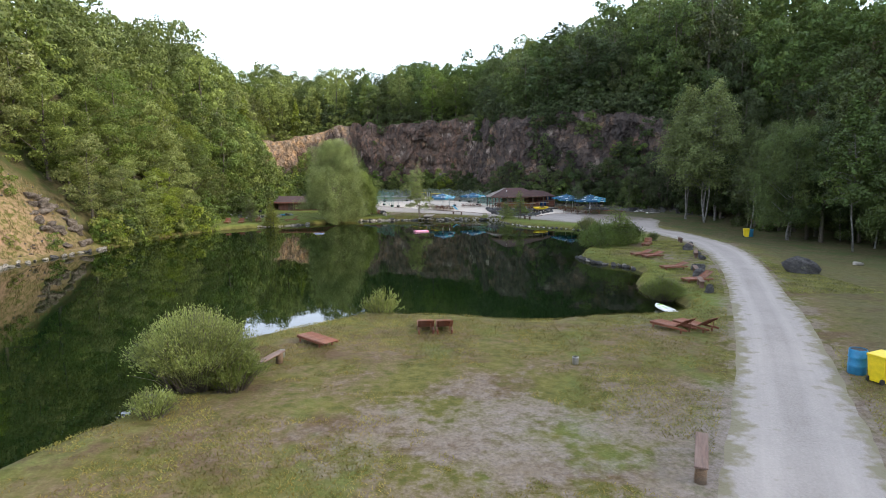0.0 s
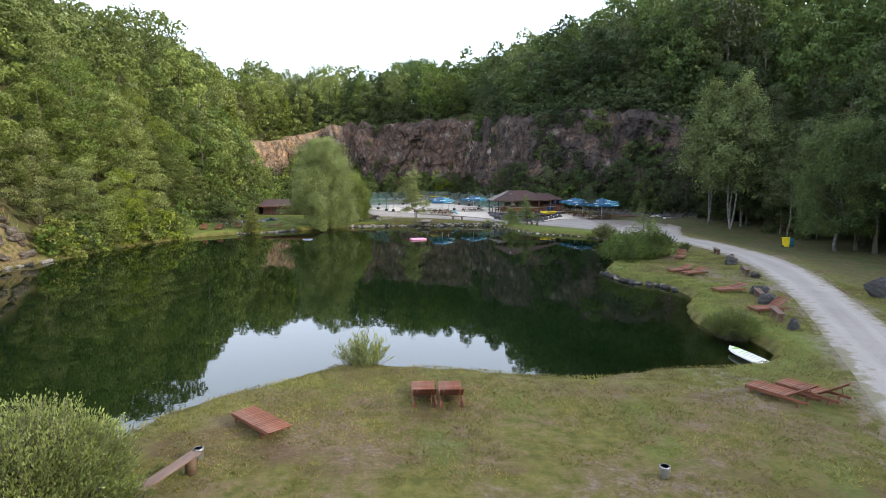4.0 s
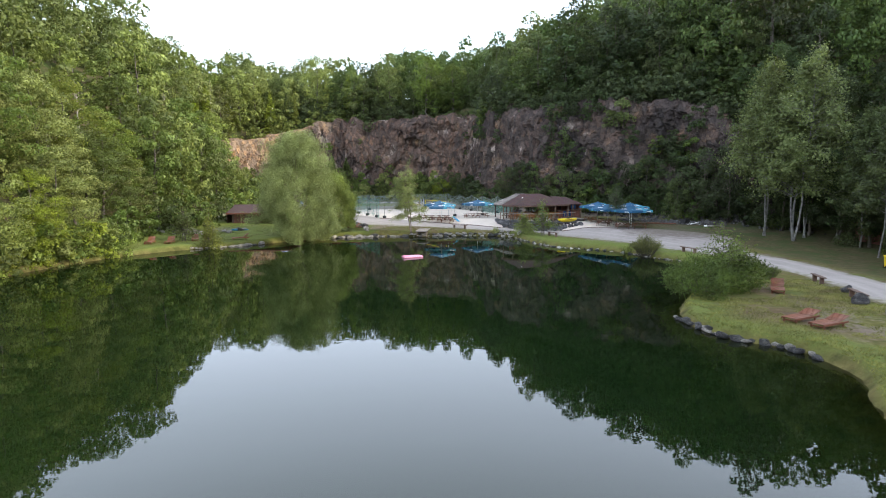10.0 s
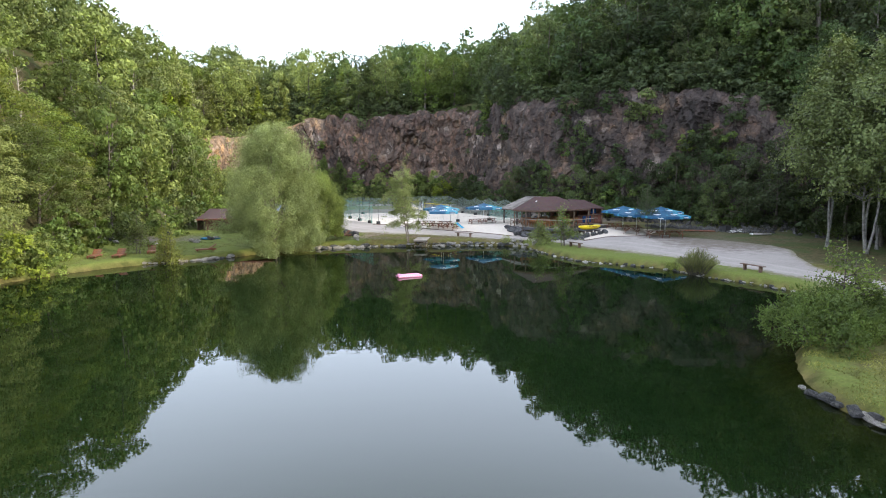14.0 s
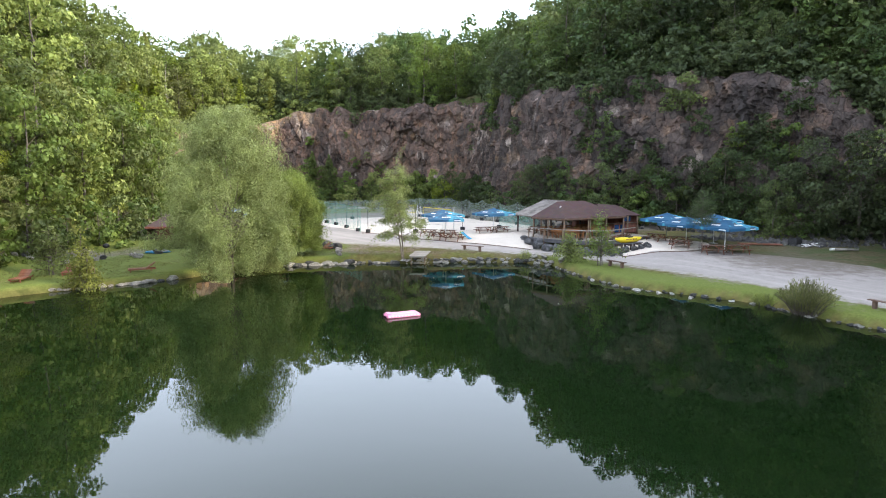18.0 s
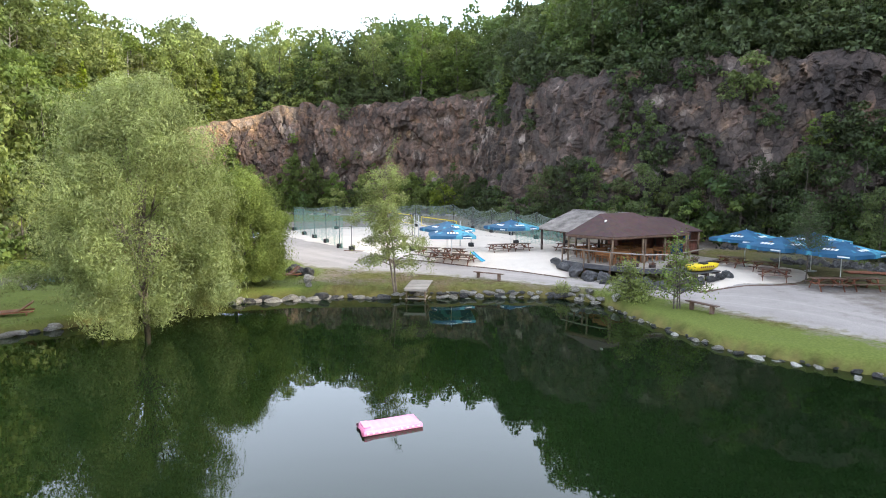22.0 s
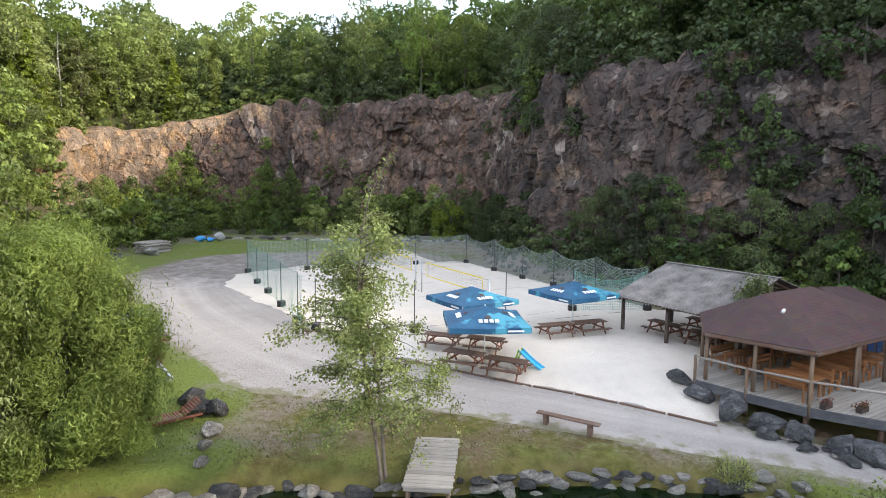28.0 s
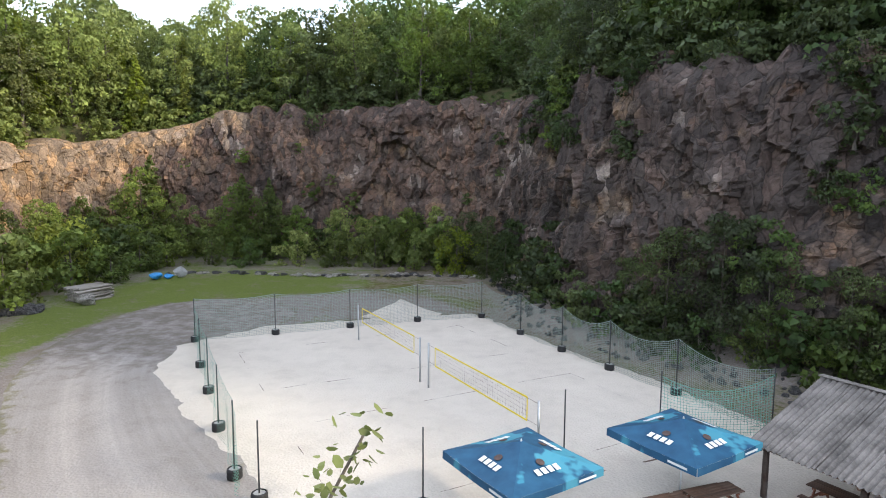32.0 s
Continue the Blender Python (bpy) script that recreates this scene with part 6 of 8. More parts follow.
# small slide for children
r = thing("toy_slide", 2.15, 107.4, radians(-38), "small light-blue plastic toy slide with green steps", "slide")
V, F = [], []
for i in range(11):
    u = i / 10
    x, z_ = -0.5 + 1.15 * u, 0.68 * (1 - u) ** 1.25 + 0.05
    for y, dz in ((-0.22, 0.1), (-0.18, 0.1), (-0.17, 0.0), (0.17, 0.0), (0.18, 0.1), (0.22, 0.1)):
        V.append((x, y, z_ + dz))
for i in range(10):
    for j in range(5):
        F.append((i * 6 + j, i * 6 + j + 1, (i + 1) * 6 + j + 1, (i + 1) * 6 + j))
mesh_part(r, "chute", V, F, M_LIGHTBLUE)
for s in (-0.17, 0.17):
    beam(r, "ladder_side", (-0.78, s, 0), (-0.5, s, 0.85), 0.05, 0.06, M_GREEN)
for i in range(3):
    beam(r, "rung", (-0.7 + i * 0.09, -0.17, 0.2 + i * 0.25), (-0.7 + i * 0.09, 0.17, 0.2 + i * 0.25), 0.08, 0.03, M_GREEN)

# ---- volleyball court ----
CU, CW = np.array([-0.433, 0.901]), np.array([0.901, 0.433])


def court_z(p):
    return height_at(p[0], p[1]) + 0.06


def net_between(p, q, slack):
    x, y = (p[0] + q[0]) / 2, (p[1] + q[1]) / 2
    L = math.hypot(q[0] - p[0], q[1] - p[1])
    r = thing("volleyball_net", x, y, heading(p, q), "yellow-edged volleyball net strung between two grey posts", "volleyball net", "volleyball nets", court_z((x, y)))
    for s in (-1, 1):
        rod(r, "post", (s * L / 2, 0, -0.1), (s * L / 2, 0, 2.5), 0.05, 0.05, M_STEEL)
        for zz in (1.5, 2.38):
            rod(r, "cord", (s * L / 2, 0, zz), (s * (L / 2 - slack), 0, zz), 0.008, 0.008, M_ROPE, sides=5)
        beam(r, "side_band", (s * (L / 2 - slack), 0, 1.45), (s * (L / 2 - slack), 0, 2.42), 0.02, 0.06, M_YELLOW)
    for zz in (1.46, 2.4):
        beam(r, "band", (-L / 2 + slack, 0, zz), (L / 2 - slack, 0, zz), 0.02, 0.075, M_YELLOW)
    w = L - 2 * slack
    bits = []
    for i in range(int(w / 0.2)):
        x0 = -w / 2 + (i + 0.5) * 0.2
        bits.append((np.array([(x0 - .004, 0, 1.47), (x0 + .004, 0, 1.47), (x0 + .004, 0, 2.38), (x0 - .004, 0, 2.38)]), np.array([[0, 1, 2, 3]])))
    for i in range(1, 5):
        z0 = 1.46 + i * 0.19
        bits.append((np.array([(-w / 2, 0, z0 - .004), (w / 2, 0, z0 - .004), (w / 2, 0, z0 + .004), (-w / 2, 0, z0 + .004)]), np.array([[0, 1, 2, 3]])))
    V, F = join(bits)
    mesh_part(r, "mesh", V, F, M_ROPE)


net_between((1.25, 116.45), (-2.85, 124.9), 0.75)
net_between((-3.3, 125.8), (-7.5, 134.5), 0.75)
c1 = np.array([-9.2, 120.05])
for i, (p, q) in enumerate(((c1, c1 + CW * 16), (c1 - CU * 8, c1), (c1 - CU * 8, c1 - CU * 8 + CW * 16), (c1 + CW * 16, c1 + CW * 16 - CU * 8),
                            (c1 + CU * 4.9, c1 + CU * 12.9), (c1 + CU * 4.9, c1 + CU * 4.9 + CW * 16), (c1 + CU * 12.9, c1 + CU * 12.9 + CW * 16), (c1 + CU * 4.9 + CW * 16, c1 + CU * 12.9 + CW * 16))):
    n_ = 14
    pts = [(*(p + (q - p) * k2 / n_), court_z(p + (q - p) * k2 / n_) + (0.035 if (k2 * 7 + i * 3) % 5 else -0.01)) for k2 in range(n_ + 1)]
    V, F = tube(pts, [0.013] * len(pts), 5)
    ob = new("court_line", mesh_of("court_line", V, F, M_ROPE))
    tagged(ob, "thin dark tape line half buried in the sand", "court line", "court lines")


def fence_post(x, y, h=2.95, tyre=True):
    r = thing("fence_post", x, y, 0, "thin dark post standing in a black weighted drum", "post", "fence posts", court_z((x, y)))
    rod(r, "pole", (0, 0, 0), (0, 0, h), 0.03, 0.027, M_DARKPOST)
    if tyre:
        V, F = tube([(0, 0, z_) for z_ in (0.0, 0.02, 0.1, 0.2, 0.3, 0.38, 0.4)], [0.22, 0.27, 0.285, 0.275, 0.285, 0.27, 0.22], 16)
        drum = mesh_part(r, "drum", V, F, M_BLACK, smooth=True)
        rod(drum, "concrete_fill", (0, 0, 0.02), (0, 0, 0.37), 0.21, 0.21, M_CONCRETE)
    return r


def netting(p, q, h, material, sag=0.3, step=0.11):
    """One bay of netting: crossing strands that sag between the posts."""
    p, q = np.array(p), np.array(q)
    L = float(np.linalg.norm(q - p))
    r = thing("fence_net", *((p + q) / 2), heading(p, q), "sagging knotted net hung between fence posts", "netting", "fence nets", court_z((p + q) / 2))
    nu_, nv_ = max(6, int(L / step)), max(6, int(h / step))
    bits = []

    def pt(u, v):
        drop = sag * (1 - (2 * u - 1) ** 2)
        return np.array([(u - 0.5) * L, 0.12 * math.sin(u * 9) * (1 - v), 0.08 + (h - drop) * v])
    for i in range(nu_ + 1):
        ps = [pt(i / nu_, v) for v in np.linspace(0, 1, 4)]
        for a_, b_ in zip(ps[:-1], ps[1:]):
            bits.append((np.array([a_ - (.009, 0, 0), a_ + (.009, 0, 0), b_ + (.009, 0, 0), b_ - (.009, 0, 0)]), np.array([[0, 1, 2, 3]])))
    for j in range(nv_ + 1):
        ps = [pt(u, j / nv_) for u in np.linspace(0, 1, 9)]
        w = 0.016 if j == nv_ else 0.009
        for a_, b_ in zip(ps[:-1], ps[1:]):
            bits.append((np.array([a_ - (0, 0, w), b_ - (0, 0, w), b_ + (0, 0, w), a_ + (0, 0, w)]), np.array([[0, 1, 2, 3]])))
    V, F = join(bits)
    mesh_part(r, "twine", V, F, material)["kind"] = "stuff"


LEFTP = [(-9.5, 114.2), (-10.05, 115.6), (-12.0, 119.7), (-14.05, 124.3), (-16.1, 128.8), (-18.5, 134.4)]
BACKP = [(-18.5, 134.4), (-13.55, 136.2), (-8.5, 138.1), (-3.5, 139.9), (1.65, 141.1)]
RIGHTP = [(1.65, 141.1), (3.88, 135.8), (5.85, 131.6), (7.66, 127.6), (9.83, 123.6), (11.8, 118.6)]
FRONTP = [(-8.7, 113.9), (-3.2, 113.1), (2.3, 116.6), (6.9, 118.6)]
for p in LEFTP[1:] + BACKP[1:] + RIGHTP[1:]:
    fence_post(*p)
for p in FRONTP:
    fence_post(*p, h=2.9)
for row, m_, sg in ((LEFTP, M_NET, 0.12), (BACKP, M_GREYNET, 0.2), (RIGHTP, M_GREYNET, 0.55)):
    for p, q in zip(row[:-1], row[1:]):
        netting(p, q, 2.85, m_, sg, 0.115)
netting(RIGHTP[-1], (6.9, 118.6), 2.6, M_NET, 0.7, 0.14)
# low timber kerb in front of the court and along the sand
for i, (p, q) in enumerate((((-9.4, 113.6), (-3.1, 112.5)), ((-3.1, 112.5), (3.4, 115.6)), ((3.4, 115.6), (10.8, 118.3)), ((-4.2, 108.7), (0.3, 106.1)), ((0.3, 106.1), (5.0, 103.7)), ((5.0, 103.7), (8.1, 101.9)),
                            ((15.2, 96.8), (21.6, 97.1)))):
    r = new("timber_edging")
    tagged(r, "low dark timber edging half covered by sand", "edging", "timber edgings")
    n_ = max(2, int(math.hypot(q[0] - p[0], q[1] - p[1]) / 1.6))
    for k2 in range(n_):
        a_ = [p[j] + (q[j] - p[j]) * (k2 + 0.02) / n_ for j in (0, 1)]
        b_ = [p[j] + (q[j] - p[j]) * (k2 + 0.98) / n_ for j in (0, 1)]
        za, zb = height_at(*a_) + 0.06, height_at(*b_) + 0.05
        beam(r, "log", (*a_, za), (*b_, zb), 0.12, 0.1 if i < 3 else 0.07, M_DARKWOOD)
r = thing("sand_pile", -4.9, 142.2, radians(10), "heap of pale sand behind the court", "sand pile")
V, F = [], []
for i in range(9):
    for j in range(32):
        g = j / 32 * 2 * math.pi
        f = i / 8
        rr = 1 + 0.12 * math.sin(3 * g + 1) + 0.06 * math.sin(7 * g)
        V.append((3.2 * f * rr * math.cos(g), 1.9 * f * rr * math.sin(g), 1.35 * (1 - f) ** 1.1 * (1 + 0.1 * math.sin(4 * g + 5 * f)) - 0.05))
for i in range(8):
    for j in range(32):
        F.append((i * 32 + j, i * 32 + (j + 1) % 32, (i + 1) * 32 + (j + 1) % 32, (i + 1) * 32 + j))
mesh_part(r, "mound", V, F, M_SAND, smooth=True)

# ---- stones ----


def rock_mesh(seed, material, flat=0.75, cuts=15):
    rg = np.random.default_rng(seed)
    bm = bmesh.new()
    bmesh.ops.create_icosphere(bm, subdivisions=2, radius=1.0)
    V = np.array([v.co[:] for v in bm.verts])
    for _ in range(cuts):
        n = rg.normal(0, 1, 3)
        n /= np.linalg.norm(n)
        d = rg.uniform(0.45, 0.8)
        over = V @ n - d
        V = V - np.clip(over, 0, None)[:, None] * n
    V = V * (rg.uniform(0.85, 1.2), rg.uniform(0.7, 1.0), flat * rg.uniform(0.8, 1.1)) + rg.normal(0, 0.018, V.shape)
    for v, c in zip(bm.verts, V):
        v.co = c
    me = bpy.data.meshes.new("rock")
    bm.to_mesh(me)
    bm.free()
    me.materials.append(material)
    return me


SLATES = [rock_mesh(140 + i, M_SLATE, 0.85, 12) for i in range(6)]
BROWNS = [rock_mesh(130 + i, M_BROWNROCK, 0.6, 12) for i in range(4)]
GREYS = [rock_mesh(100 + i, M_ROCK) for i in range(7)]
PALES = [rock_mesh(150 + i, M_PALEROCK, 0.75, 11) for i in range(5)]
DARKS = [rock_mesh(120 + i, M_DARKROCK) for i in range(6)]
rs = random.Random(9)


def stone_pose(x, y, s, sink=0.25, z=None, tilt=0.4):
    z = height_at(x, y) if z is None else z
    return Matrix.LocRotScale((x, y, z + s * (0.6 - sink)), Euler((rs.uniform(-tilt, tilt), rs.uniform(-tilt, tilt), rs.uniform(0, 6.28))), (s * rs.uniform(0.85, 1.2), s, s * rs.uniform(0.8, 1.1)))


def boulder(x, y, s, dark=True, label="dark grey boulder", group="boulders", sink=0.3):
    ob = new("boulder", rs.choice(DARKS if dark else GREYS))
    ob.matrix_world = stone_pose(x, y, s, sink)
    return tagged(ob, label, "boulder", group)


def edging(pts, spacing, size, label, dark=0.15, jitter=0.3, rows_=1, z0=0.0):
    root = new("stone_edging")
    tagged(root, label, "stones", kind="structure")
    pts = np.array(pts, float)
    run = np.concatenate([[0], np.cumsum(np.linalg.norm(np.diff(pts, axis=0), axis=1))])
    s = 0.0
    while s < run[-1]:
        x, y = np.interp(s, run, pts[:, 0]), np.interp(s, run, pts[:, 1])
        for j in range(rows_):
            k2 = size * rs.uniform(0.6, 1.4)
            way = math.atan2(*(np.array([np.interp(s + 0.3, run, pts[:, 1]), np.interp(s + 0.3, run, pts[:, 0])]) - (y, x)))
            ob = new("stone", rs.choice(DARKS if rs.random() < dark else GREYS))
            ob.parent = root
            ob.matrix_world = Matrix.LocRotScale((x + rs.uniform(-jitter, jitter), y + rs.uniform(-jitter, jitter), z0 + j * 0.24 + k2 * 0.2 + rs.uniform(-0.04, 0.06)), Euler((rs.uniform(-.25, .25), rs.uniform(-.25, .25), way + rs.uniform(-0.5, 0.5))), (k2 * rs.uniform(1.1, 1.75), k2 * rs.uniform(0.9, 1.2), k2 * rs.uniform(0.7, 1.0)))
        s += spacing * rs.uniform(0.6, 1.4)
    return root


edging([(-33.6, 79.5), (-32, 82.3), (-29.5, 85.2), (-26, 87.2), (-23, 89.2), (-21, 91)], 0.5, 0.3, "row of pale stones edging the lakeside lawn", 0.15, 0.15)
edging([(-14, 97.3), (-11, 98.3), (-7, 99.1), (-4.6, 98.7)], 0.5, 0.4, "row of grey stones edging the shore", 0.2, 0.2)
edging([(-3.8, 98.75), (-1, 98.95), (1.5, 99.5), (5.4, 98.9), (7.5, 98.6), (9.2, 96.6)], 0.42, 0.27, "stacked grey stones holding the far bank", 0.45, 0.22, 2)
edging([(9.4, 96), (9.7, 93.2), (10.9, 89.4), (11.9, 86.7), (15.1, 83.8), (18.4, 81.1), (19.1, 77.5), (21, 74.6), (22.6, 71)], 0.26, 0.15, "grey and white stones along the eroded bank", 0.55, 0.34)
edging([(12.3, 53.5), (12.3, 52), (12.8, 49.2), (14.6, 47.7), (15.3, 45.5)], 0.36, 0.3, "low dry wall of grey stones along the spit", 0.45, 0.16)
edging([(-36.6, 42), (-36.6, 47), (-36.5, 54), (-35.3, 61.5)], 0.45, 0.3, "tumbled rocks at the foot of the bare slope", 0.3, 0.5)
edging([(-9.6, 15.8), (-10.6, 14.4)], 0.8, 0.12, "small stones at the water's edge", 0.2, 0.2)
for x, y, s in ((7.8, 98.5, 0.42), (8.6, 97.8, 0.4), (19.2, 77.4, 0.45), (0.0, 98.9, 0.5), (0.7, 98.8, 0.48), (1.6, 99.2, 0.45), (-8.9, 98.4, 0.5), (-10.2, 98.2, 0.42)):
    boulder(x, y, s, False, "pale grey boulder at the water's edge", "boulders at the shore")
for x, y, s in ((9.7, 95.9, 0.42), (9.5, 94.9, 0.3), (10.6, 89.4, 0.42), (11.1, 88.3, 0.32), (11.0, 87.7, 0.24), (11.7, 85.9, 0.52), (12.5, 85.5, 0.56), (13.2, 85.1, 0.34), (13.8, 84.5, 0.46), (14.5, 84.0, 0.42), (15.2, 82.9, 0.55), (16.1, 82.3, 0.4), (17.1, 81.7, 0.34), (18.0, 80.9, 0.38)):
    ob = boulder(x, y, s, False, "whitish angular boulder at the eroded bank", "white boulders at the shore", 0.42)
    ob.data = rs.choice(PALES)
for x, y, s in ((24.3, 57.6, 0.35), (22.7, 54.2, 0.42), (21.3, 48.0, 0.38), (18.5, 42.5, 0.6), (17.4, 39.6, 0.48), (15.8, 34.4, 0.36), (22.3, 51.4, 0.35)):
    boulder(x, y, s * 1.35, True, "dark boulder lining the road")
boulder(25.4, 41.2, 1.0, True, "large dark boulder on the grass by the road").scale = (1.75, 1.2, 1.15)
boulder(33.4, 46.8, 0.55, False, "flat pale stone in the grass", sink=0.5)
for x, y, s in ((-11.7, 103.9, 0.7), (-10.9, 103.1, 0.72), (-10.3, 103.0, 0.6), (-10.05, 101.5, 0.55), (-10.0, 100.5, 0.4), (-9.7, 99.4, 0.35)):
    boulder(x, y, s, s > 0.55, "grey boulder beside the sun lounger", "boulders on the far lawn")
for x, y, s in ((8.2, 105.3, 0.62), (8.3, 103.9, 0.74), (8.85, 102.5, 0.92), (9.75, 101.5, 0.66), (9.4, 100.9, 0.4), (10.4, 100.6, 0.7), (11.3, 99.9, 0.64), (12.0, 99.2, 0.72), (11.1, 99.2, 0.36), (12.8, 98.8, 0.58), (13.5, 98.5, 0.62),
                (14.3, 98.3, 0.55), (15.2, 98.3, 0.62), (16.0, 98.4, 0.55), (16.8, 98.6, 0.56), (17.6, 98.9, 0.5), (18.3, 99.3, 0.45), (10.1, 100.0, 0.34), (12.5, 98.2, 0.36), (14.6, 97.5, 0.36)):
    boulder(x + rs.uniform(-.06, .06), y, s, True, "large dark grey boulder banked against the terrace", "boulders of the terrace", 0.12).data = rs.choice(SLATES)
edging([(8.9, 102.6), (10.2, 100.6), (12, 99.0), (14.2, 97.7), (16.5, 97.7), (18.4, 98.2)], 0.22, 0.16, "small rubble at the foot of the terrace", 0.5, 0.35, z0=0.72)
edging([(-31.5, 162.8), (-26.6, 163.6), (-19.4, 162.4), (-12.7, 161), (-4, 161.5), (4, 160.5)], 0.5, 0.45, "row of tipped quarry stones behind the grass", 0.55, 0.7, z0=1.75)


def rubble(name, n, where, size, label, seed):
    """Loose stones too many to count, as one mass."""
    rg = random.Random(seed)
    bits = []
    src = [np.array([v.co[:] for v in m.vertices]) for m in DARKS[:3]]
    fcs = [np.array([p.vertices[:] for p in m.polygons]) for m in DARKS[:3]]
    P_ = np.array([where(rg) for _ in range(n)])
    Z_ = heights(P_)[0]
    for (x, y), z_ in zip(P_, Z_):
        j = rg.randrange(3)
        s = size * rg.uniform(0.4, 1.3)
        R_ = np.array(Euler((rg.uniform(0, 6), rg.uniform(0, 6), rg.uniform(0, 6))).to_matrix())
        bits.append((src[j] @ R_.T * s + (x, y, z_ + s * 0.25), fcs[j]))
    V, F = join(bits)
    tagged(new(name, mesh_of(name, V, F, M_DARKROCK)), label, "rubble", kind="stuff")


def foot_right(rg):
    i = rg.randrange(int(len(sx) * 0.52), len(sx))
    d_ = rg.uniform(0.3, 5.6)
    return cx[i] + nxv[i] * d_, cy[i] + nyv[i] * d_


rubble("rubble", 800, foot_right, 0.32, "loose dark rubble at the foot of the rock face", 5)


def scar_spot(rg):
    return -37.2 - rg.uniform(0, 6), rg.uniform(40, 61)


for i in range(52):
    y = 60.8 - 4.6 * rs.random() ** 1.3 if i < 42 else rs.uniform(44, 56)
    x = np.interp(y, [42, 54, 61.5], [-37.4, -37.2, -36.0]) - rs.uniform(0, 4.2) * (0.4 + 0.6 * sstep(y, 55, 58))
    boulder(x, y, rs.uniform(0.35, 0.95) if i < 42 else rs.uniform(0.15, 0.35), False, "brownish angular rock slab on the bare slope above the lake", "rocks of the bare slope", 0.3).data = rs.choice(BROWNS)
rubble("scree", 90, scar_spot, 0.13, "brown scree on the bare slope above the lake", 6)
rg = np.random.default_rng(31)
n_ = 2400
GPp = np.stack([rg.uniform(-43, -36.6, n_), rg.uniform(40, 62, n_)], 1)
GPp = GPp[(vnoise(GPp, 1.4, 91) > 0.52) & (signed(GPp, LAKE) > 0.6)]
C = np.column_stack([GPp, heights(GPp)[0]])
n_ = len(C)
ang = rg.uniform(0, 2 * np.pi, n_)
D = np.stack([np.cos(ang), np.sin(ang), np.zeros(n_)], 1) * 0.035
V = np.stack([C - D, C + D, C + rg.normal(0, 0.12, (n_, 3)) * (1, 1, 0) + np.stack([0 * ang, 0 * ang, rg.uniform(0.2, 0.6, n_)], 1)], 1).reshape(-1, 3)
tagged(new("dry_grass", mesh_of("dry_grass", V, np.arange(3 * n_).reshape(n_, 3), M_DRYGRASS)), "tall straw-coloured grass on the bare slope", "grass", kind="stuff")

for i in range(26):
    f = i / 25
    boulder(-38 + 11.5 * f + rs.uniform(-.8, .8), 93.5 + 7.5 * f + rs.uniform(-1.2, 1.0), rs.uniform(0.22, 0.62), i % 3 == 0, "weathered stone at the foot of the wooded slope", "stones behind the lawn")

# ---- pavilion ----
HUT = (11.2, 104.2)
HX, HY = np.array([0.885, 0.465]), np.array([-0.465, 0.885])
HANG = math.atan2(HX[1], HX[0])
FLOOR = 1.78


def roof_plane(parent, name, corners, material, course=0.17, thick=0.07):
    """A flat roof face with a thickness; its shingle courses count up from the eave (first edge)."""
    c = [Vector(p) for p in corners]
    n = (c[1] - c[0]).cross(c[-1] - c[0]).normalized()
    e = (c[1] - c[0]).normalized()
    up = n.cross(e)
    me = bpy.data.meshes.new(name)
    k2 = len(c)
    V = [tuple(p) for p in c] + [tuple(p - n * thick) for p in c]
    F = [tuple(range(k2)), tuple(reversed(range(k2, 2 * k2)))] + [(i, i + k2, (i + 1) % k2 + k2, (i + 1) % k2) for i in range(k2)]
    me.from_pydata(V, [], F)
    me.materials.append(material)
    at_ = me.attributes.new("course", "FLOAT", "POINT")
    at_.data.foreach_set("value", np.array([abs((p - c[0]).dot(up)) / course for p in c] * 2, np.float32))
    return child(name, me, parent)


hut = thing("pavilion", *HUT, HANG, "open timber pavilion with brown shingled hip roof and terrace", "pavilion", z=0.0)
EZ, RZ = 3.78, 5.25
poly = [(-1.45, -2.65), (6.4, -2.65), (6.4, 3.6), (0.5, 3.6), (-2.5, 1.2)]
r0_, r1_ = (0.0, 0.3, RZ), (3.5, 0.4, RZ)
e_ = [(x, y, EZ) for x, y in poly]
roof_plane(hut, "roof_front", [e_[0], e_[1], r1_, r0_], M_SHINGLE)
roof_plane(hut, "roof_end", [e_[1], e_[2], r1_], M_SHINGLE)
roof_plane(hut, "roof_back", [e_[2], e_[3], r0_, r1_], M_SHINGLE)
roof_plane(hut, "roof_corner", [e_[3], e_[4], r0_], M_SHINGLE)
roof_plane(hut, "roof_side", [e_[4], e_[0], r0_], M_SHINGLE)
for i in range(5):
    p, q = e_[i], e_[(i + 1) % 5]
    beam(hut, "fascia", (p[0] * 0.99, p[1] * 0.99, EZ - 0.1), (q[0] * 0.99, q[1] * 0.99, EZ - 0.1), 0.03, 0.14, M_DARKWOOD)
    tgt = (r0_, r1_, r1_, r0_, r0_)[i]
    beam(hut, "hip_rafter", (p[0], p[1], EZ - 0.12), (tgt[0], tgt[1], RZ - 0.14), 0.1, 0.14, M_DARKWOOD)
# lower roof to the side, over the bar
lo = [(6.1, -1.2, 3.75), (10.6, -0.6, 3.6), (10.6, 4.2, 3.6), (6.1, 4.2, 3.75)]
ri = [(6.1, 1.5, 4.85), (9.2, 1.6, 4.6)]
roof_plane(hut, "side_roof_front", [lo[0], lo[1], ri[1], ri[0]], M_SHINGLE)
roof_plane(hut, "side_roof_end", [lo[1], lo[2], ri[1]], M_SHINGLE)
roof_plane(hut, "side_roof_back", [lo[2], lo[3], ri[0], ri[1]], M_SHINGLE)
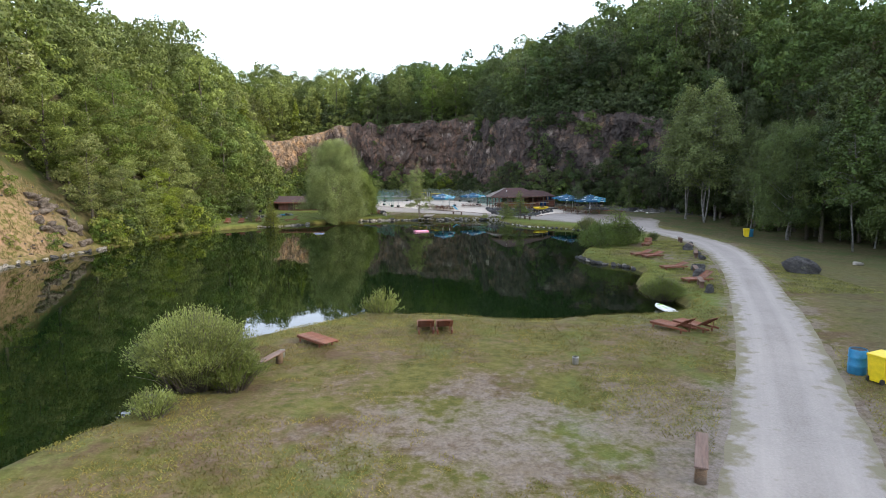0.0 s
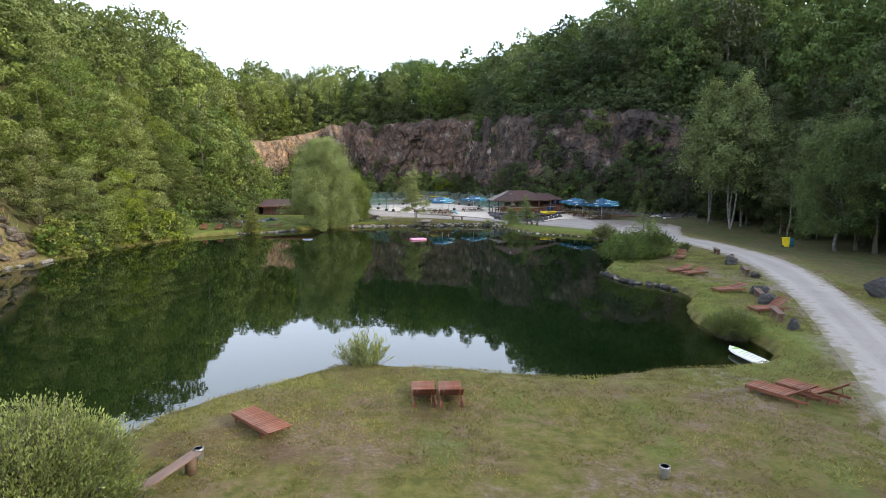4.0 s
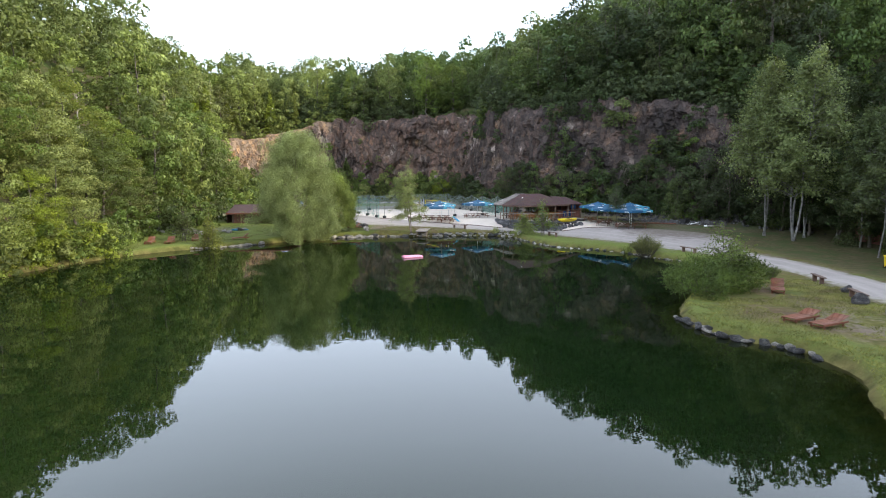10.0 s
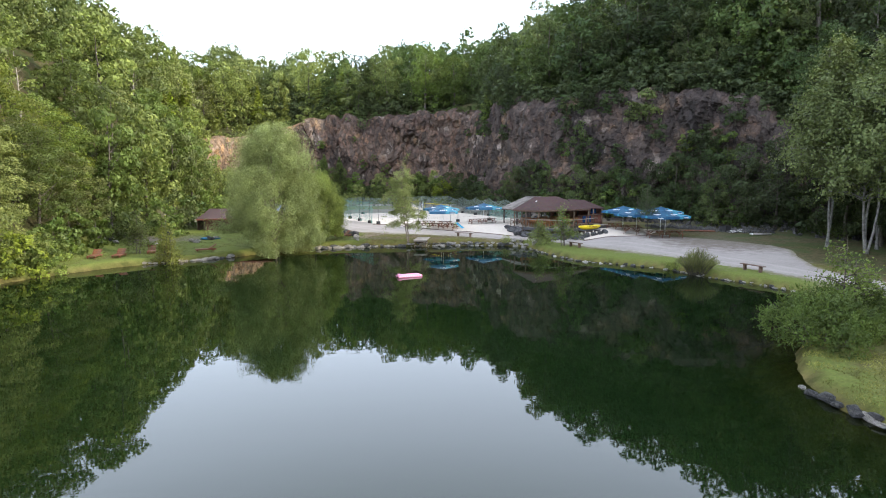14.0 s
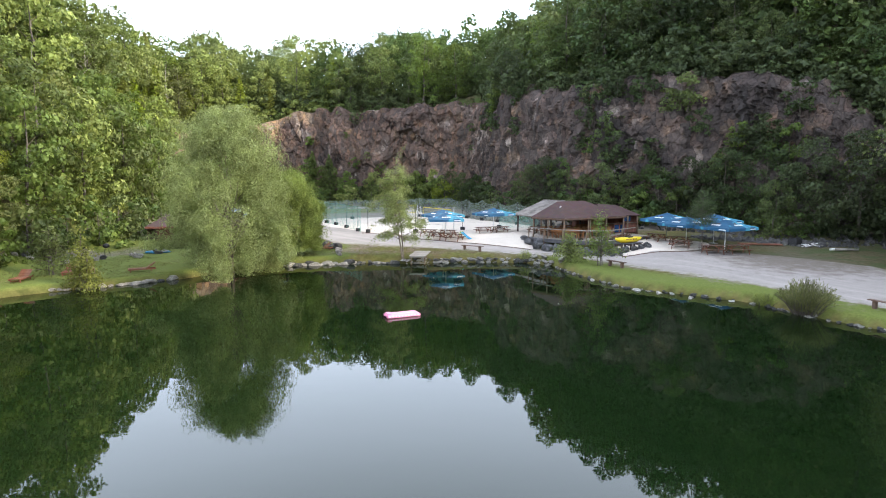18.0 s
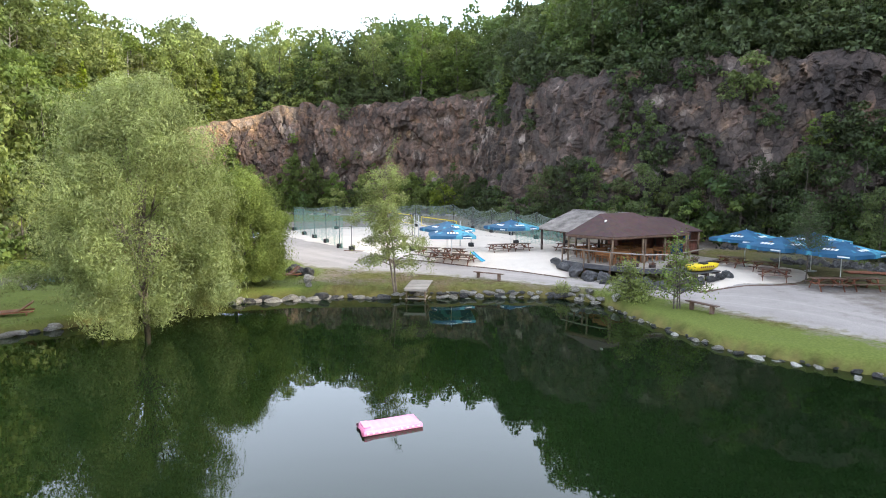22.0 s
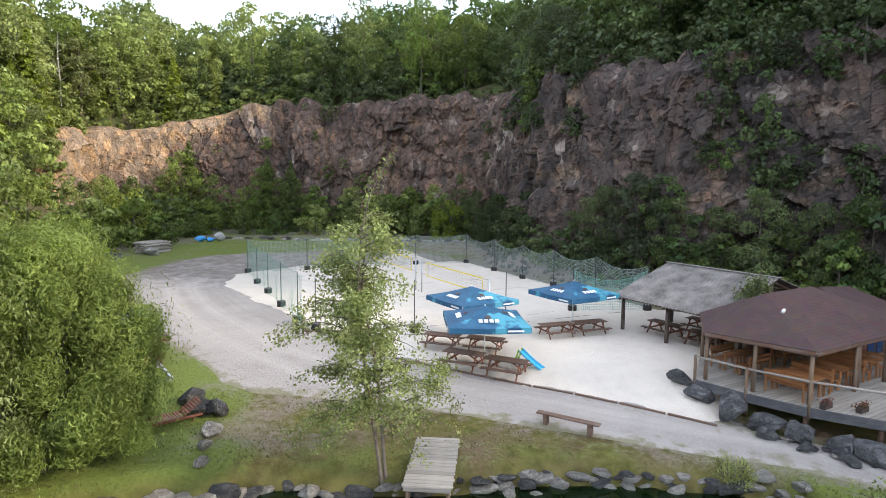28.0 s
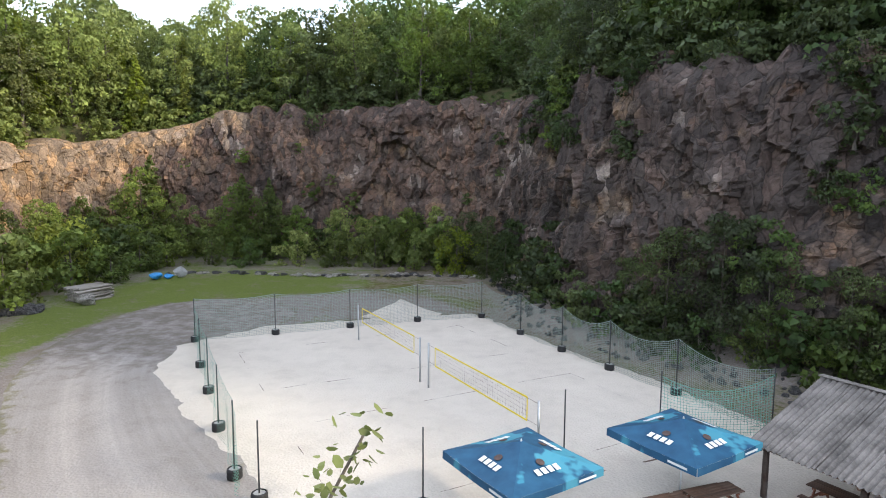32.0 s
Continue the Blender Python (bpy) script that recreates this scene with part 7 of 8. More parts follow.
# terrace deck: boards along the front
deck = [(-2.6, 1.4), (-2.3, -0.6), (-1.7, -2.6), (-0.6, -4.6), (1.2, -5.5), (6.0, -4.2), (8.6, -3.7), (8.6, 3.4), (0.4, 3.4)]
dk = np.array(deck)
for i in range(48):
    y = -6.15 + i * 0.2
    xs = []
    for (x0, y0), (x1, y1) in zip(dk, np.roll(dk, -1, 0)):
        if (y0 - y) * (y1 - y) < 0:
            xs.append(x0 + (x1 - x0) * (y - y0) / (y1 - y0))
    if len(xs) >= 2:
        beam(hut, "deck_board", (min(xs), y, FLOOR - 0.03), (max(xs), y, FLOOR - 0.03), 0.185, 0.045, M_GREYWOOD)
for i in range(6):
    p, q = deck[i], deck[i + 1]
    beam(hut, "deck_edge", (*p, FLOOR - 0.17), (*q, FLOOR - 0.17), 0.09, 0.34, M_EDGEWOOD)
    if i == 5:
        break
    L_ = math.hypot(q[0] - p[0], q[1] - p[1])
    for j in range(max(1, int(L_ / 1.8))):
        f = j / max(1, int(L_ / 1.8))
        x, y = p[0] + (q[0] - p[0]) * f, p[1] + (q[1] - p[1]) * f
        rod(hut, "rail_post", (x, y, FLOOR - 0.4), (x, y, FLOOR + 1.0), 0.065, 0.055, M_LOG, "round pale railing post")
        rod(hut, "foot_post", (x * 0.95, y * 0.95, 0.9), (x * 0.95, y * 0.95, FLOOR - 0.1), 0.09, 0.09, M_DARKWOOD)
    rod(hut, "handrail", (*p, FLOOR + 0.95), (*q, FLOOR + 0.95), 0.045, 0.045, M_GREYWOOD)
for x, y in ((-1.35, -2.4), (-2.2, 1.2), (-1.85, -0.6), (0.4, 3.3), (1.6, -2.45), (1.9, -2.4), (3.9, -2.45), (6.2, -2.45), (6.2, 3.3), (3.2, 3.3), (8.4, -0.9), (10.3, -0.4)):
    rod(hut, "roof_post", (x, y, FLOOR - 0.1), (x, y, EZ - 0.05 if x < 7 else 3.62), 0.085, 0.07, M_LOG, "round debarked log post")
for p, q in (((-1.35, -2.4), (6.2, -2.4)), ((-1.35, -2.4), (-2.2, 1.2)), ((-2.2, 1.2), (0.4, 3.3)), ((0.4, 3.3), (6.2, 3.3)), ((6.2, -2.4), (6.2, 3.3))):
    beam(hut, "wall_plate", (*p, EZ - 0.16), (*q, EZ - 0.16), 0.12, 0.16, M_DARKWOOD)
# bar and its back wall, in dark red boards
for i in range(17):
    x = 5.9 + i * 0.28
    box(hut, "wall_board", (x, 4.0, (FLOOR + 3.6) / 2), (0.265, 0.04, 3.6 - FLOOR), M_REDBOARD)
for i in range(16):
    box(hut, "end_board", (10.4, -0.3 + i * 0.28, 2.6), (0.04, 0.265, 2.0), M_REDBOARD)
for i in range(15):
    box(hut, "bar_board", (6.4 + i * 0.27, -0.3, FLOOR + 0.5), (0.255, 0.04, 1.0), M_REDBOARD)
box(hut, "bar_top", (8.3, -0.3, FLOOR + 1.04), (4.3, 0.5, 0.05), M_DARKWOOD)
box(hut, "menu_board", (8.9, -0.36, FLOOR + 1.55), (0.9, 0.04, 0.7), M_GLASSDARK, label="dark blue drinks fridge front")
box(hut, "menu_board", (7.4, -0.36, FLOOR + 0.5), (0.6, 0.05, 0.8), M_GLASSDARK, label="dark blue poster board")
box(hut, "menu_board", (8.2, -0.36, FLOOR + 0.5), (0.6, 0.05, 0.8), M_GLASSDARK, label="dark blue poster board")
rod(hut, "roof_lamp", (-0.55, -0.75, 4.72), (-0.35, -0.71, 4.81), 0.06, 0.06, M_WHITE, "white lamp on the roof")

# corrugated shelter behind
shed = thing("shelter", *HUT, HANG, "open shelter with weathered grey corrugated roof on dark posts", "shelter", z=0.0)


def tin(parent, x0, z0, x1, z1, y0, y1):
    n_ = int((y1 - y0) / 0.05)
    V, F = [], []
    for i in range(n_ + 1):
        y = y0 + (y1 - y0) * i / n_
        w = 0.045 * math.sin(i * math.pi / 2)
        for f in (0, 0.33, 0.34, 0.66, 0.67, 1.0):
            V.append((x0 + (x1 - x0) * f, y, z0 + (z1 - z0) * f + w + (0.012 if f in (0.34, 0.67, 1.0) else 0)))
    for i in range(n_):
        for j in range(5):
            F.append((i * 6 + j, (i + 1) * 6 + j, (i + 1) * 6 + j + 1, i * 6 + j + 1))
    return mesh_part(parent, "corrugated_sheet", V, F, M_TIN)


for i in range(6):
    y = 3.3 + i * 1.12
    tin(shed, 1.45 + 0.03 * (i % 2), 3.4, 6.05, 4.98, y, y + 1.16)
    tin(shed, 6.05, 4.98, 10.4, 3.5, y, y + 1.16)
beam(shed, "ridge_cap", (6.05, 3.2, 5.02), (6.05, 10.1, 5.02), 0.3, 0.04, M_TIN)
for x, z_ in ((1.7, 3.36), (3.9, 4.1), (6.05, 4.85), (8.2, 4.1), (10.1, 3.45)):
    beam(shed, "purlin", (x, 3.4, z_), (x, 9.95, z_), 0.08, 0.12, M_DARKWOOD)
for y in (3.7, 6.6, 9.6):
    beam(shed, "rafter", (1.6, y, 3.28), (6.05, y, 4.78), 0.1, 0.14, M_DARKWOOD)
    beam(shed, "rafter", (6.05, y, 4.78), (10.2, y, 3.38), 0.1, 0.14, M_DARKWOOD)
    for x, z_ in ((2.0, 3.3), (6.05, 4.7), (9.9, 3.4)):
        rod(shed, "post", (x, y, 1.0), (x, y, z_), 0.11, 0.1, M_POST)
for i in range(14):
    box(shed, "wall_board", (9.95, 3.8 + i * 0.44, 2.45), (0.04, 0.42, 1.9), M_REDBOARD)


def garden_table(x, y, rz):
    p = Vector(HUT).to_3d() + Vector((*(HX * x + HY * y), 0))
    r = thing("table", p.x, p.y, HANG + rz, "orange-brown wooden table in the pavilion", "table", "pavilion tables", FLOOR)
    for i in range(4):
        box(r, "plank", (0, -0.27 + i * 0.18, 0.74), (1.6, 0.17, 0.04), M_ORANGEWOOD)
    for sx_ in (-0.65, 0.65):
        for sy in (-0.25, 0.25):
            box(r, "leg", (sx_, sy, 0.36), (0.08, 0.08, 0.72), M_ORANGEWOOD)


def garden_bench(x, y, rz):
    p = Vector(HUT).to_3d() + Vector((*(HX * x + HY * y), 0))
    r = thing("garden_bench", p.x, p.y, HANG + rz, "orange-brown wooden bench with slatted back", "bench", "pavilion benches", FLOOR)
    for i in range(3):
        box(r, "seat_plank", (0, -0.13 + i * 0.13, 0.44), (1.6, 0.12, 0.035), M_ORANGEWOOD)
    for i in range(2):
        box(r, "back_plank", (0, 0.24 + 0.02 * i, 0.64 + i * 0.17), (1.6, 0.03, 0.14), M_ORANGEWOOD, rx=-0.15)
    for sx_ in (-0.7, 0.7):
        box(r, "front_leg", (sx_, -0.16, 0.21), (0.07, 0.07, 0.42), M_ORANGEWOOD)
        beam(r, "back_leg", (sx_, 0.26, 0), (sx_, 0.28, 0.92), 0.07, 0.06, M_ORANGEWOOD)


for x, y in ((-0.5, -1.5), (1.6, -1.4), (3.9, -1.4), (0.2, 1.3), (2.8, 1.4), (4.9, 1.4)):
    garden_table(x, y, math.pi / 2 if y < 0 else 0)
    if y < 0:
        garden_bench(x - 0.62, y, math.pi / 2)
        garden_bench(x + 0.62, y, -math.pi / 2)
    else:
        garden_bench(x, y + 0.6, 0)
        garden_bench(x, y - 0.6, math.pi)
for x, y, a in ((3.3, 7.8, 0), (3.4, 5.4, 0), (5.8, 7.2, 0.1)):
    p = np.array(HUT) + HX * x + HY * y
    copy_thing(TAB, at(p[0], p[1], HANG + math.pi / 2 + a))
for i in range(9):
    x, y = 1.3 + (i - 3) * 0.8, -5.1 + 0.216 * (i - 3)
    if i < 3:
        x, y = -1.2 + i * 0.75, -2.9 - i * 0.8
    p = np.array(HUT) + HX * x + HY * y
    r = thing("flower_box", p[0], p[1], HANG, "dark planter box with dull red flowers on the terrace", "planter", "planter boxes", FLOOR)
    box(r, "trough", (0, 0, 0.1), (0.5, 0.2, 0.2), M_POT)
    rg = np.random.default_rng(300 + i)
    V, F = cards(rg.normal(0, 1, (120, 3)) * (0.18, 0.08, 0.06) + (0, 0, 0.27), rg.normal(0, 1, (120, 3)), 0.04, rg)
    mesh_part(r, "bloom", V, F, M_FLOWER)["kind"] = "stuff"
# inflatable boat on a low platform before the terrace
r = thing("platform", 16.5, 99.3, radians(28), "low dark timber platform under the yellow kayak", "platform", z=0.6)
for i in range(5):
    box(r, "board", (0, -0.4 + i * 0.2, 1.06), (2.7, 0.185, 0.07), M_EDGEWOOD)
for x in (-1.15, 0, 1.15):
    box(r, "bearer", (x, 0, 0.93), (0.14, 0.95, 0.18), M_POST)
    for y in (-0.36, 0.36):
        box(r, "leg", (x, y, 0.42), (0.14, 0.14, 0.84), M_POST)
r = thing("kayak", 16.5, 99.3, radians(28), "bright yellow inflatable kayak with red lettering bars", "kayak", z=1.72)
V, F = [], []
for i in range(25):
    u = i / 24 * 2 - 1
    w = 0.46 * (1 - abs(u) ** 3) ** 0.5 + 0.02
    lift = 0.3 * max(0, abs(u) - 0.5) ** 1.6
    for j in range(12):
        g = j / 12 * 2 * math.pi
        V.append((1.55 * u, w * math.cos(g), 0.3 + lift + 0.3 * (w / 0.46) * math.sin(g) * (1.0 if math.sin(g) < 0 or abs(math.cos(g)) > 0.6 else 0.55)))
for i in range(24):
    for j in range(12):
        F.append((i * 12 + j, i * 12 + (j + 1) % 12, (i + 1) * 12 + (j + 1) % 12, (i + 1) * 12 + j))
mesh_part(r, "hull", V, F, M_YELLOW, smooth=True)
for i in range(7):
    box(r, "print_bar", (-0.66 + i * 0.2, -0.475, 0.33), (0.13, 0.02, 0.12), M_REDBOARD)
box(r, "seat", (0.1, 0, 0.5), (0.5, 0.5, 0.14), M_BLACK, bevel=0.04)

# ---- cabin with solar panels ----
cab = thing("cabin", -22.0, 111.0, 0.0, "low brown timber cabin with sloping shingled roof", "cabin", z=0.0)


def cab_roof_z(y):
    return 2.77 + (y - 107.2) * 0.075


cq = [(-30.8, 107.2), (-13.9, 107.2), (-21.6, 117.6), (-33.0, 117.6)]
cl_ = [(x + 22.0, y - 111.0, cab_roof_z(y)) for x, y in cq]
roof_plane(cab, "roof", cl_, M_SHINGLE, thick=0.12)
beam(cab, "fascia", (cl_[0][0], cl_[0][1] - 0.03, 2.68), (cl_[1][0], cl_[1][1] - 0.03, 2.68), 0.04, 0.22, M_REDBOARD)
beam(cab, "fascia", (cl_[1][0] + 0.02, cl_[1][1], 2.68), (cl_[2][0] + 0.02, cl_[2][1], cl_[2][2] - 0.1), 0.04, 0.22, M_REDBOARD)
for i in range(54):
    x = -8.1 + i * 0.29
    box(cab, "wall_board", (x, -3.0, 1.85), (0.28, 0.05, 1.6), M_REDBOARD if i % 9 else M_DARKWOOD)
for i in range(36):
    f = i / 36
    box(cab, "end_board", (7.3 - 7.2 * f, -2.9 + 9.2 * f, 1.9), (0.05, 0.31, 1.8), M_REDBOARD, rz=0.66)
box(cab, "back_wall", (-5.0, 6.2, 2.0), (10.5, 0.08, 2.4), M_DARKWOOD)
box(cab, "end_wall", (-9.0, 1.6, 1.9), (0.08, 9.2, 1.9), M_DARKWOOD)
for i in range(3):
    box(cab, "door", (-6.0 + i * 4.3, -3.04, 1.95), (0.85, 0.05, 1.7), M_DARKWOOD, label="dark plank door")


def solar(px, py, tilt=0.36):
    r = thing("solar_panel", px, py, radians(-6), "blue solar panel with white frame on the cabin roof", "solar panel", "solar panels", z=cab_roof_z(py))
    box(r, "dark_face", (0, 0, 0.42), (2.04, 1.1, 0.03), M_SOLAR, rx=tilt, bevel=0.0)
    for s in (-1, 1):
        box(r, "frame_end", (s * 1.03, 0, 0.42), (0.035, 1.16, 0.045), M_WHITE, rx=tilt)
        box(r, "frame_side", (0, s * 0.565 * math.cos(tilt), 0.42 + s * 0.565 * math.sin(tilt)), (2.09, 0.035, 0.045), M_WHITE, rx=tilt)
        rod(r, "stand", (s * 0.8, 0.4, -0.02), (s * 0.8, 0.4, 0.55), 0.02, 0.02, M_STEEL)
        rod(r, "stand", (s * 0.8, -0.4, -0.02), (s * 0.8, -0.4, 0.28), 0.02, 0.02, M_STEEL)


for px, py in ((-16.65, 108.9), (-18.7, 109.1), (-19.6, 112.7), (-21.65, 112.9), (-22.7, 116.6), (-24.7, 116.8)):
    solar(px, py)

# shelter under the trees by the road
sh = thing("shelter_hut", 49.3, 84.6, radians(4), "long low brown shelter hut under the trees", "hut", z=height_at(48, 83) - 0.05)
roof_plane(sh, "roof_front", [(-4.6, -2.2, 2.1), (4.6, -2.2, 2.1), (4.6, 0, 2.6), (-4.6, 0, 2.6)], M_SHINGLE)
roof_plane(sh, "roof_back", [(4.6, 2.2, 2.1), (-4.6, 2.2, 2.1), (-4.6, 0, 2.6), (4.6, 0, 2.6)], M_SHINGLE)
for i in range(28):
    box(sh, "wall_board", (-4.0 + i * 0.297, -1.8, 1.0), (0.28, 0.05, 2.1), M_REDBOARD)
for i in range(12):
    box(sh, "end_board", (-4.15, -1.65 + i * 0.3, 1.05), (0.05, 0.285, 2.2), M_REDBOARD)



def heap_spot(rg):
    a, f = rg.uniform(0, 6.28), math.sqrt(rg.random())
    return -36.6 + 1.9 * f * math.cos(a), 144.0 + 1.5 * f * math.sin(a)


rubble("rubble_heap", 220, heap_spot, 0.42, "low heap of grey rubble at the edge of the bushes", 8)
# scrap and rubble where the gravel ends under the dark wood
def tip_spot(rg):
    f = rg.random()
    return 25.5 + 15 * f + rg.uniform(-.6, .6), 103.6 - 6.2 * f + rg.uniform(-0.5, 3.2) + 0.8 * math.sin(f * 9)


rubble("rubble_bank", 420, tip_spot, 0.26, "dark rubble and earth heaped below the wood", 11)
r = thing("crate", 32.4, 100.3, 0.5, "black plastic crate standing by the rubble", "crate")
box(r, "crate_bottom", (0, 0, 0.04), (0.9, 0.8, 0.05), M_BLACK)
for s_ in (-1, 1):
    box(r, "crate_side", (s_ * 0.44, 0, 0.36), (0.04, 0.8, 0.62), M_BLACK)
    box(r, "crate_end", (0, s_ * 0.39, 0.36), (0.84, 0.04, 0.62), M_BLACK)
for x, y, l, a, zr in ((32.9, 99.1, 1.9, 0.5, 0.22), (33.3, 99.4, 1.5, 2.4, 0.1), (33.0, 98.7, 1.2, 0.1, 0.3)):
    r = thing("scrap_board", x, y, a, "grey scrap board with a white batten by the rubble", "scrap", "scrap boards")
    beam(r, "board", (-l / 2, 0, 0.05), (l / 2, 0, 0.05 + zr), 0.14, 0.04, M_TIN)
    beam(r, "batten", (-l / 2, 0.06, 0.1), (l / 2, 0.06, 0.1 + zr), 0.05, 0.04, M_WHITE)
r = thing("sheeting_roll", 34.6, 96.5, -0.35, "rolled grey and white sheeting on the ground", "sheeting")
rod(r, "roll", (-0.9, 0, 0.16), (0.9, 0.05, 0.18), 0.12, 0.09, M_TIN)
rod(r, "sheet_end", (-1.25, 0, 0.13), (-0.88, 0, 0.16), 0.08, 0.12, M_WHITE)
for x, y, a in ((28.3, 100.6, -0.25), (30.2, 100.2, -0.2)):
    r = thing("timber_stack", x, y, a, "low stack of orange-brown boards by the rubble", "timber stack", "timber stacks")
    for i in range(4):
        box(r, "board", (rs.uniform(-.08, .08), -0.36 + i * 0.24, 0.1), (1.75, 0.21, 0.07), M_WOOD)
# odds and ends at the back and on the left lawn
r = thing("tarpaulin", -31.9, 159.2, 0.3, "blue tarpaulin bundle with pale sacks at the edge of the grass", "tarpaulin")
child("wrap", rock_mesh(201, M_TARP, 0.6, 6), r).matrix_local = Matrix.LocRotScale((0, 0, 0.35), None, (0.9, 0.7, 0.7))
child("wrap", rock_mesh(202, M_TARP, 0.6, 6), r).matrix_local = Matrix.LocRotScale((1.2, 0.3, 0.3), None, (0.7, 0.6, 0.6))
child("sack", rock_mesh(203, M_CONCRETE, 0.8, 5), r, "pale sack").matrix_local = Matrix.LocRotScale((2.2, 1.0, 0.6), None, (0.8, 0.7, 0.9))
r = thing("log_pile", -33.6, 149.6, radians(62), "weathered pile of cut logs and boards", "log pile")
for i in range(45):
    zz = 0.12 + 0.26 * (i // 9)
    y = -1.0 + (i % 9) * 0.24 + 0.1 * (i // 9)
    rod(r, "log", (-1.6 + rs.uniform(-.3, .3), y, zz), (1.5 + rs.uniform(-.4, .4), y + rs.uniform(-.15, .15), zz + rs.uniform(-.05, .1)), 0.12, 0.1, M_GREYWOOD, sides=8)
boulder(-32.6, 147.2, 1.0, False, "upright pale stone beside the log pile")
r = thing("grill", -31.4, 100.9, 0.2, "black kettle grill standing on the lawn", "grill")
V, F = tube([(0, 0, z_) for z_ in (0.62, 0.68, 0.8, 0.92, 1.0, 1.05)], [0.08, 0.24, 0.3, 0.28, 0.18, 0.04], 14)
mesh_part(r, "kettle", V, F, M_BLACK, smooth=True)
for g in (0, 2.1, 4.2):
    rod(r, "leg", (0.3 * math.cos(g), 0.3 * math.sin(g), 0), (0.12 * math.cos(g), 0.12 * math.sin(g), 0.68), 0.015, 0.015, M_BLACK)
r = thing("groundsheet", -27.0, 101.6, 0.3, "crumpled blue groundsheet on the lawn", "groundsheet")
child("sheet", rock_mesh(205, M_BLUE, 0.25, 5), r).matrix_local = Matrix.LocRotScale((0, 0, 0.1), None, (1.3, 0.6, 0.8))
r = thing("kerb_rail", -14.6, 107.6, heading((-16.1, 109.9), (-12.9, 105.4)), "grey metal rail lying beside the cabin", "rail")
beam(r, "bar", (-2.6, 0, 0.2), (2.6, 0, 0.2), 0.12, 0.1, M_STEEL)
for s in (-2.2, 0, 2.2):
    box(r, "foot", (s, 0, 0.08), (0.15, 0.2, 0.2), M_CONCRETE)

# ---- single trees and bushes ----


def long_cards(C, U, size, rg, slim=0.3, corners=4):
    """Leaves whose long axis follows U."""
    n = len(C)
    U = U + rg.normal(0, 0.35, (n, 3))
    U /= np.linalg.norm(U, axis=1, keepdims=True) + 1e-9
    W = np.cross(U, rg.normal(0, 1, (n, 3)))
    W /= np.linalg.norm(W, axis=1, keepdims=True) + 1e-9
    s = (size * rg.uniform(0.6, 1.3, n))[:, None]
    N = np.cross(U, W)
    if corners == 3:
        V = np.stack([C - U * s - W * s * slim, C + U * s * 1.2, C - U * s + W * s * slim], 1).reshape(-1, 3)
        return V, np.arange(3 * n).reshape(n, 3)
    V = np.stack([C - U * s, C + W * s * slim + N * s * 0.1, C + U * s, C - W * s * slim + N * s * 0.1], 1).reshape(-1, 3)
    return V, np.arange(4 * n).reshape(n, 4)


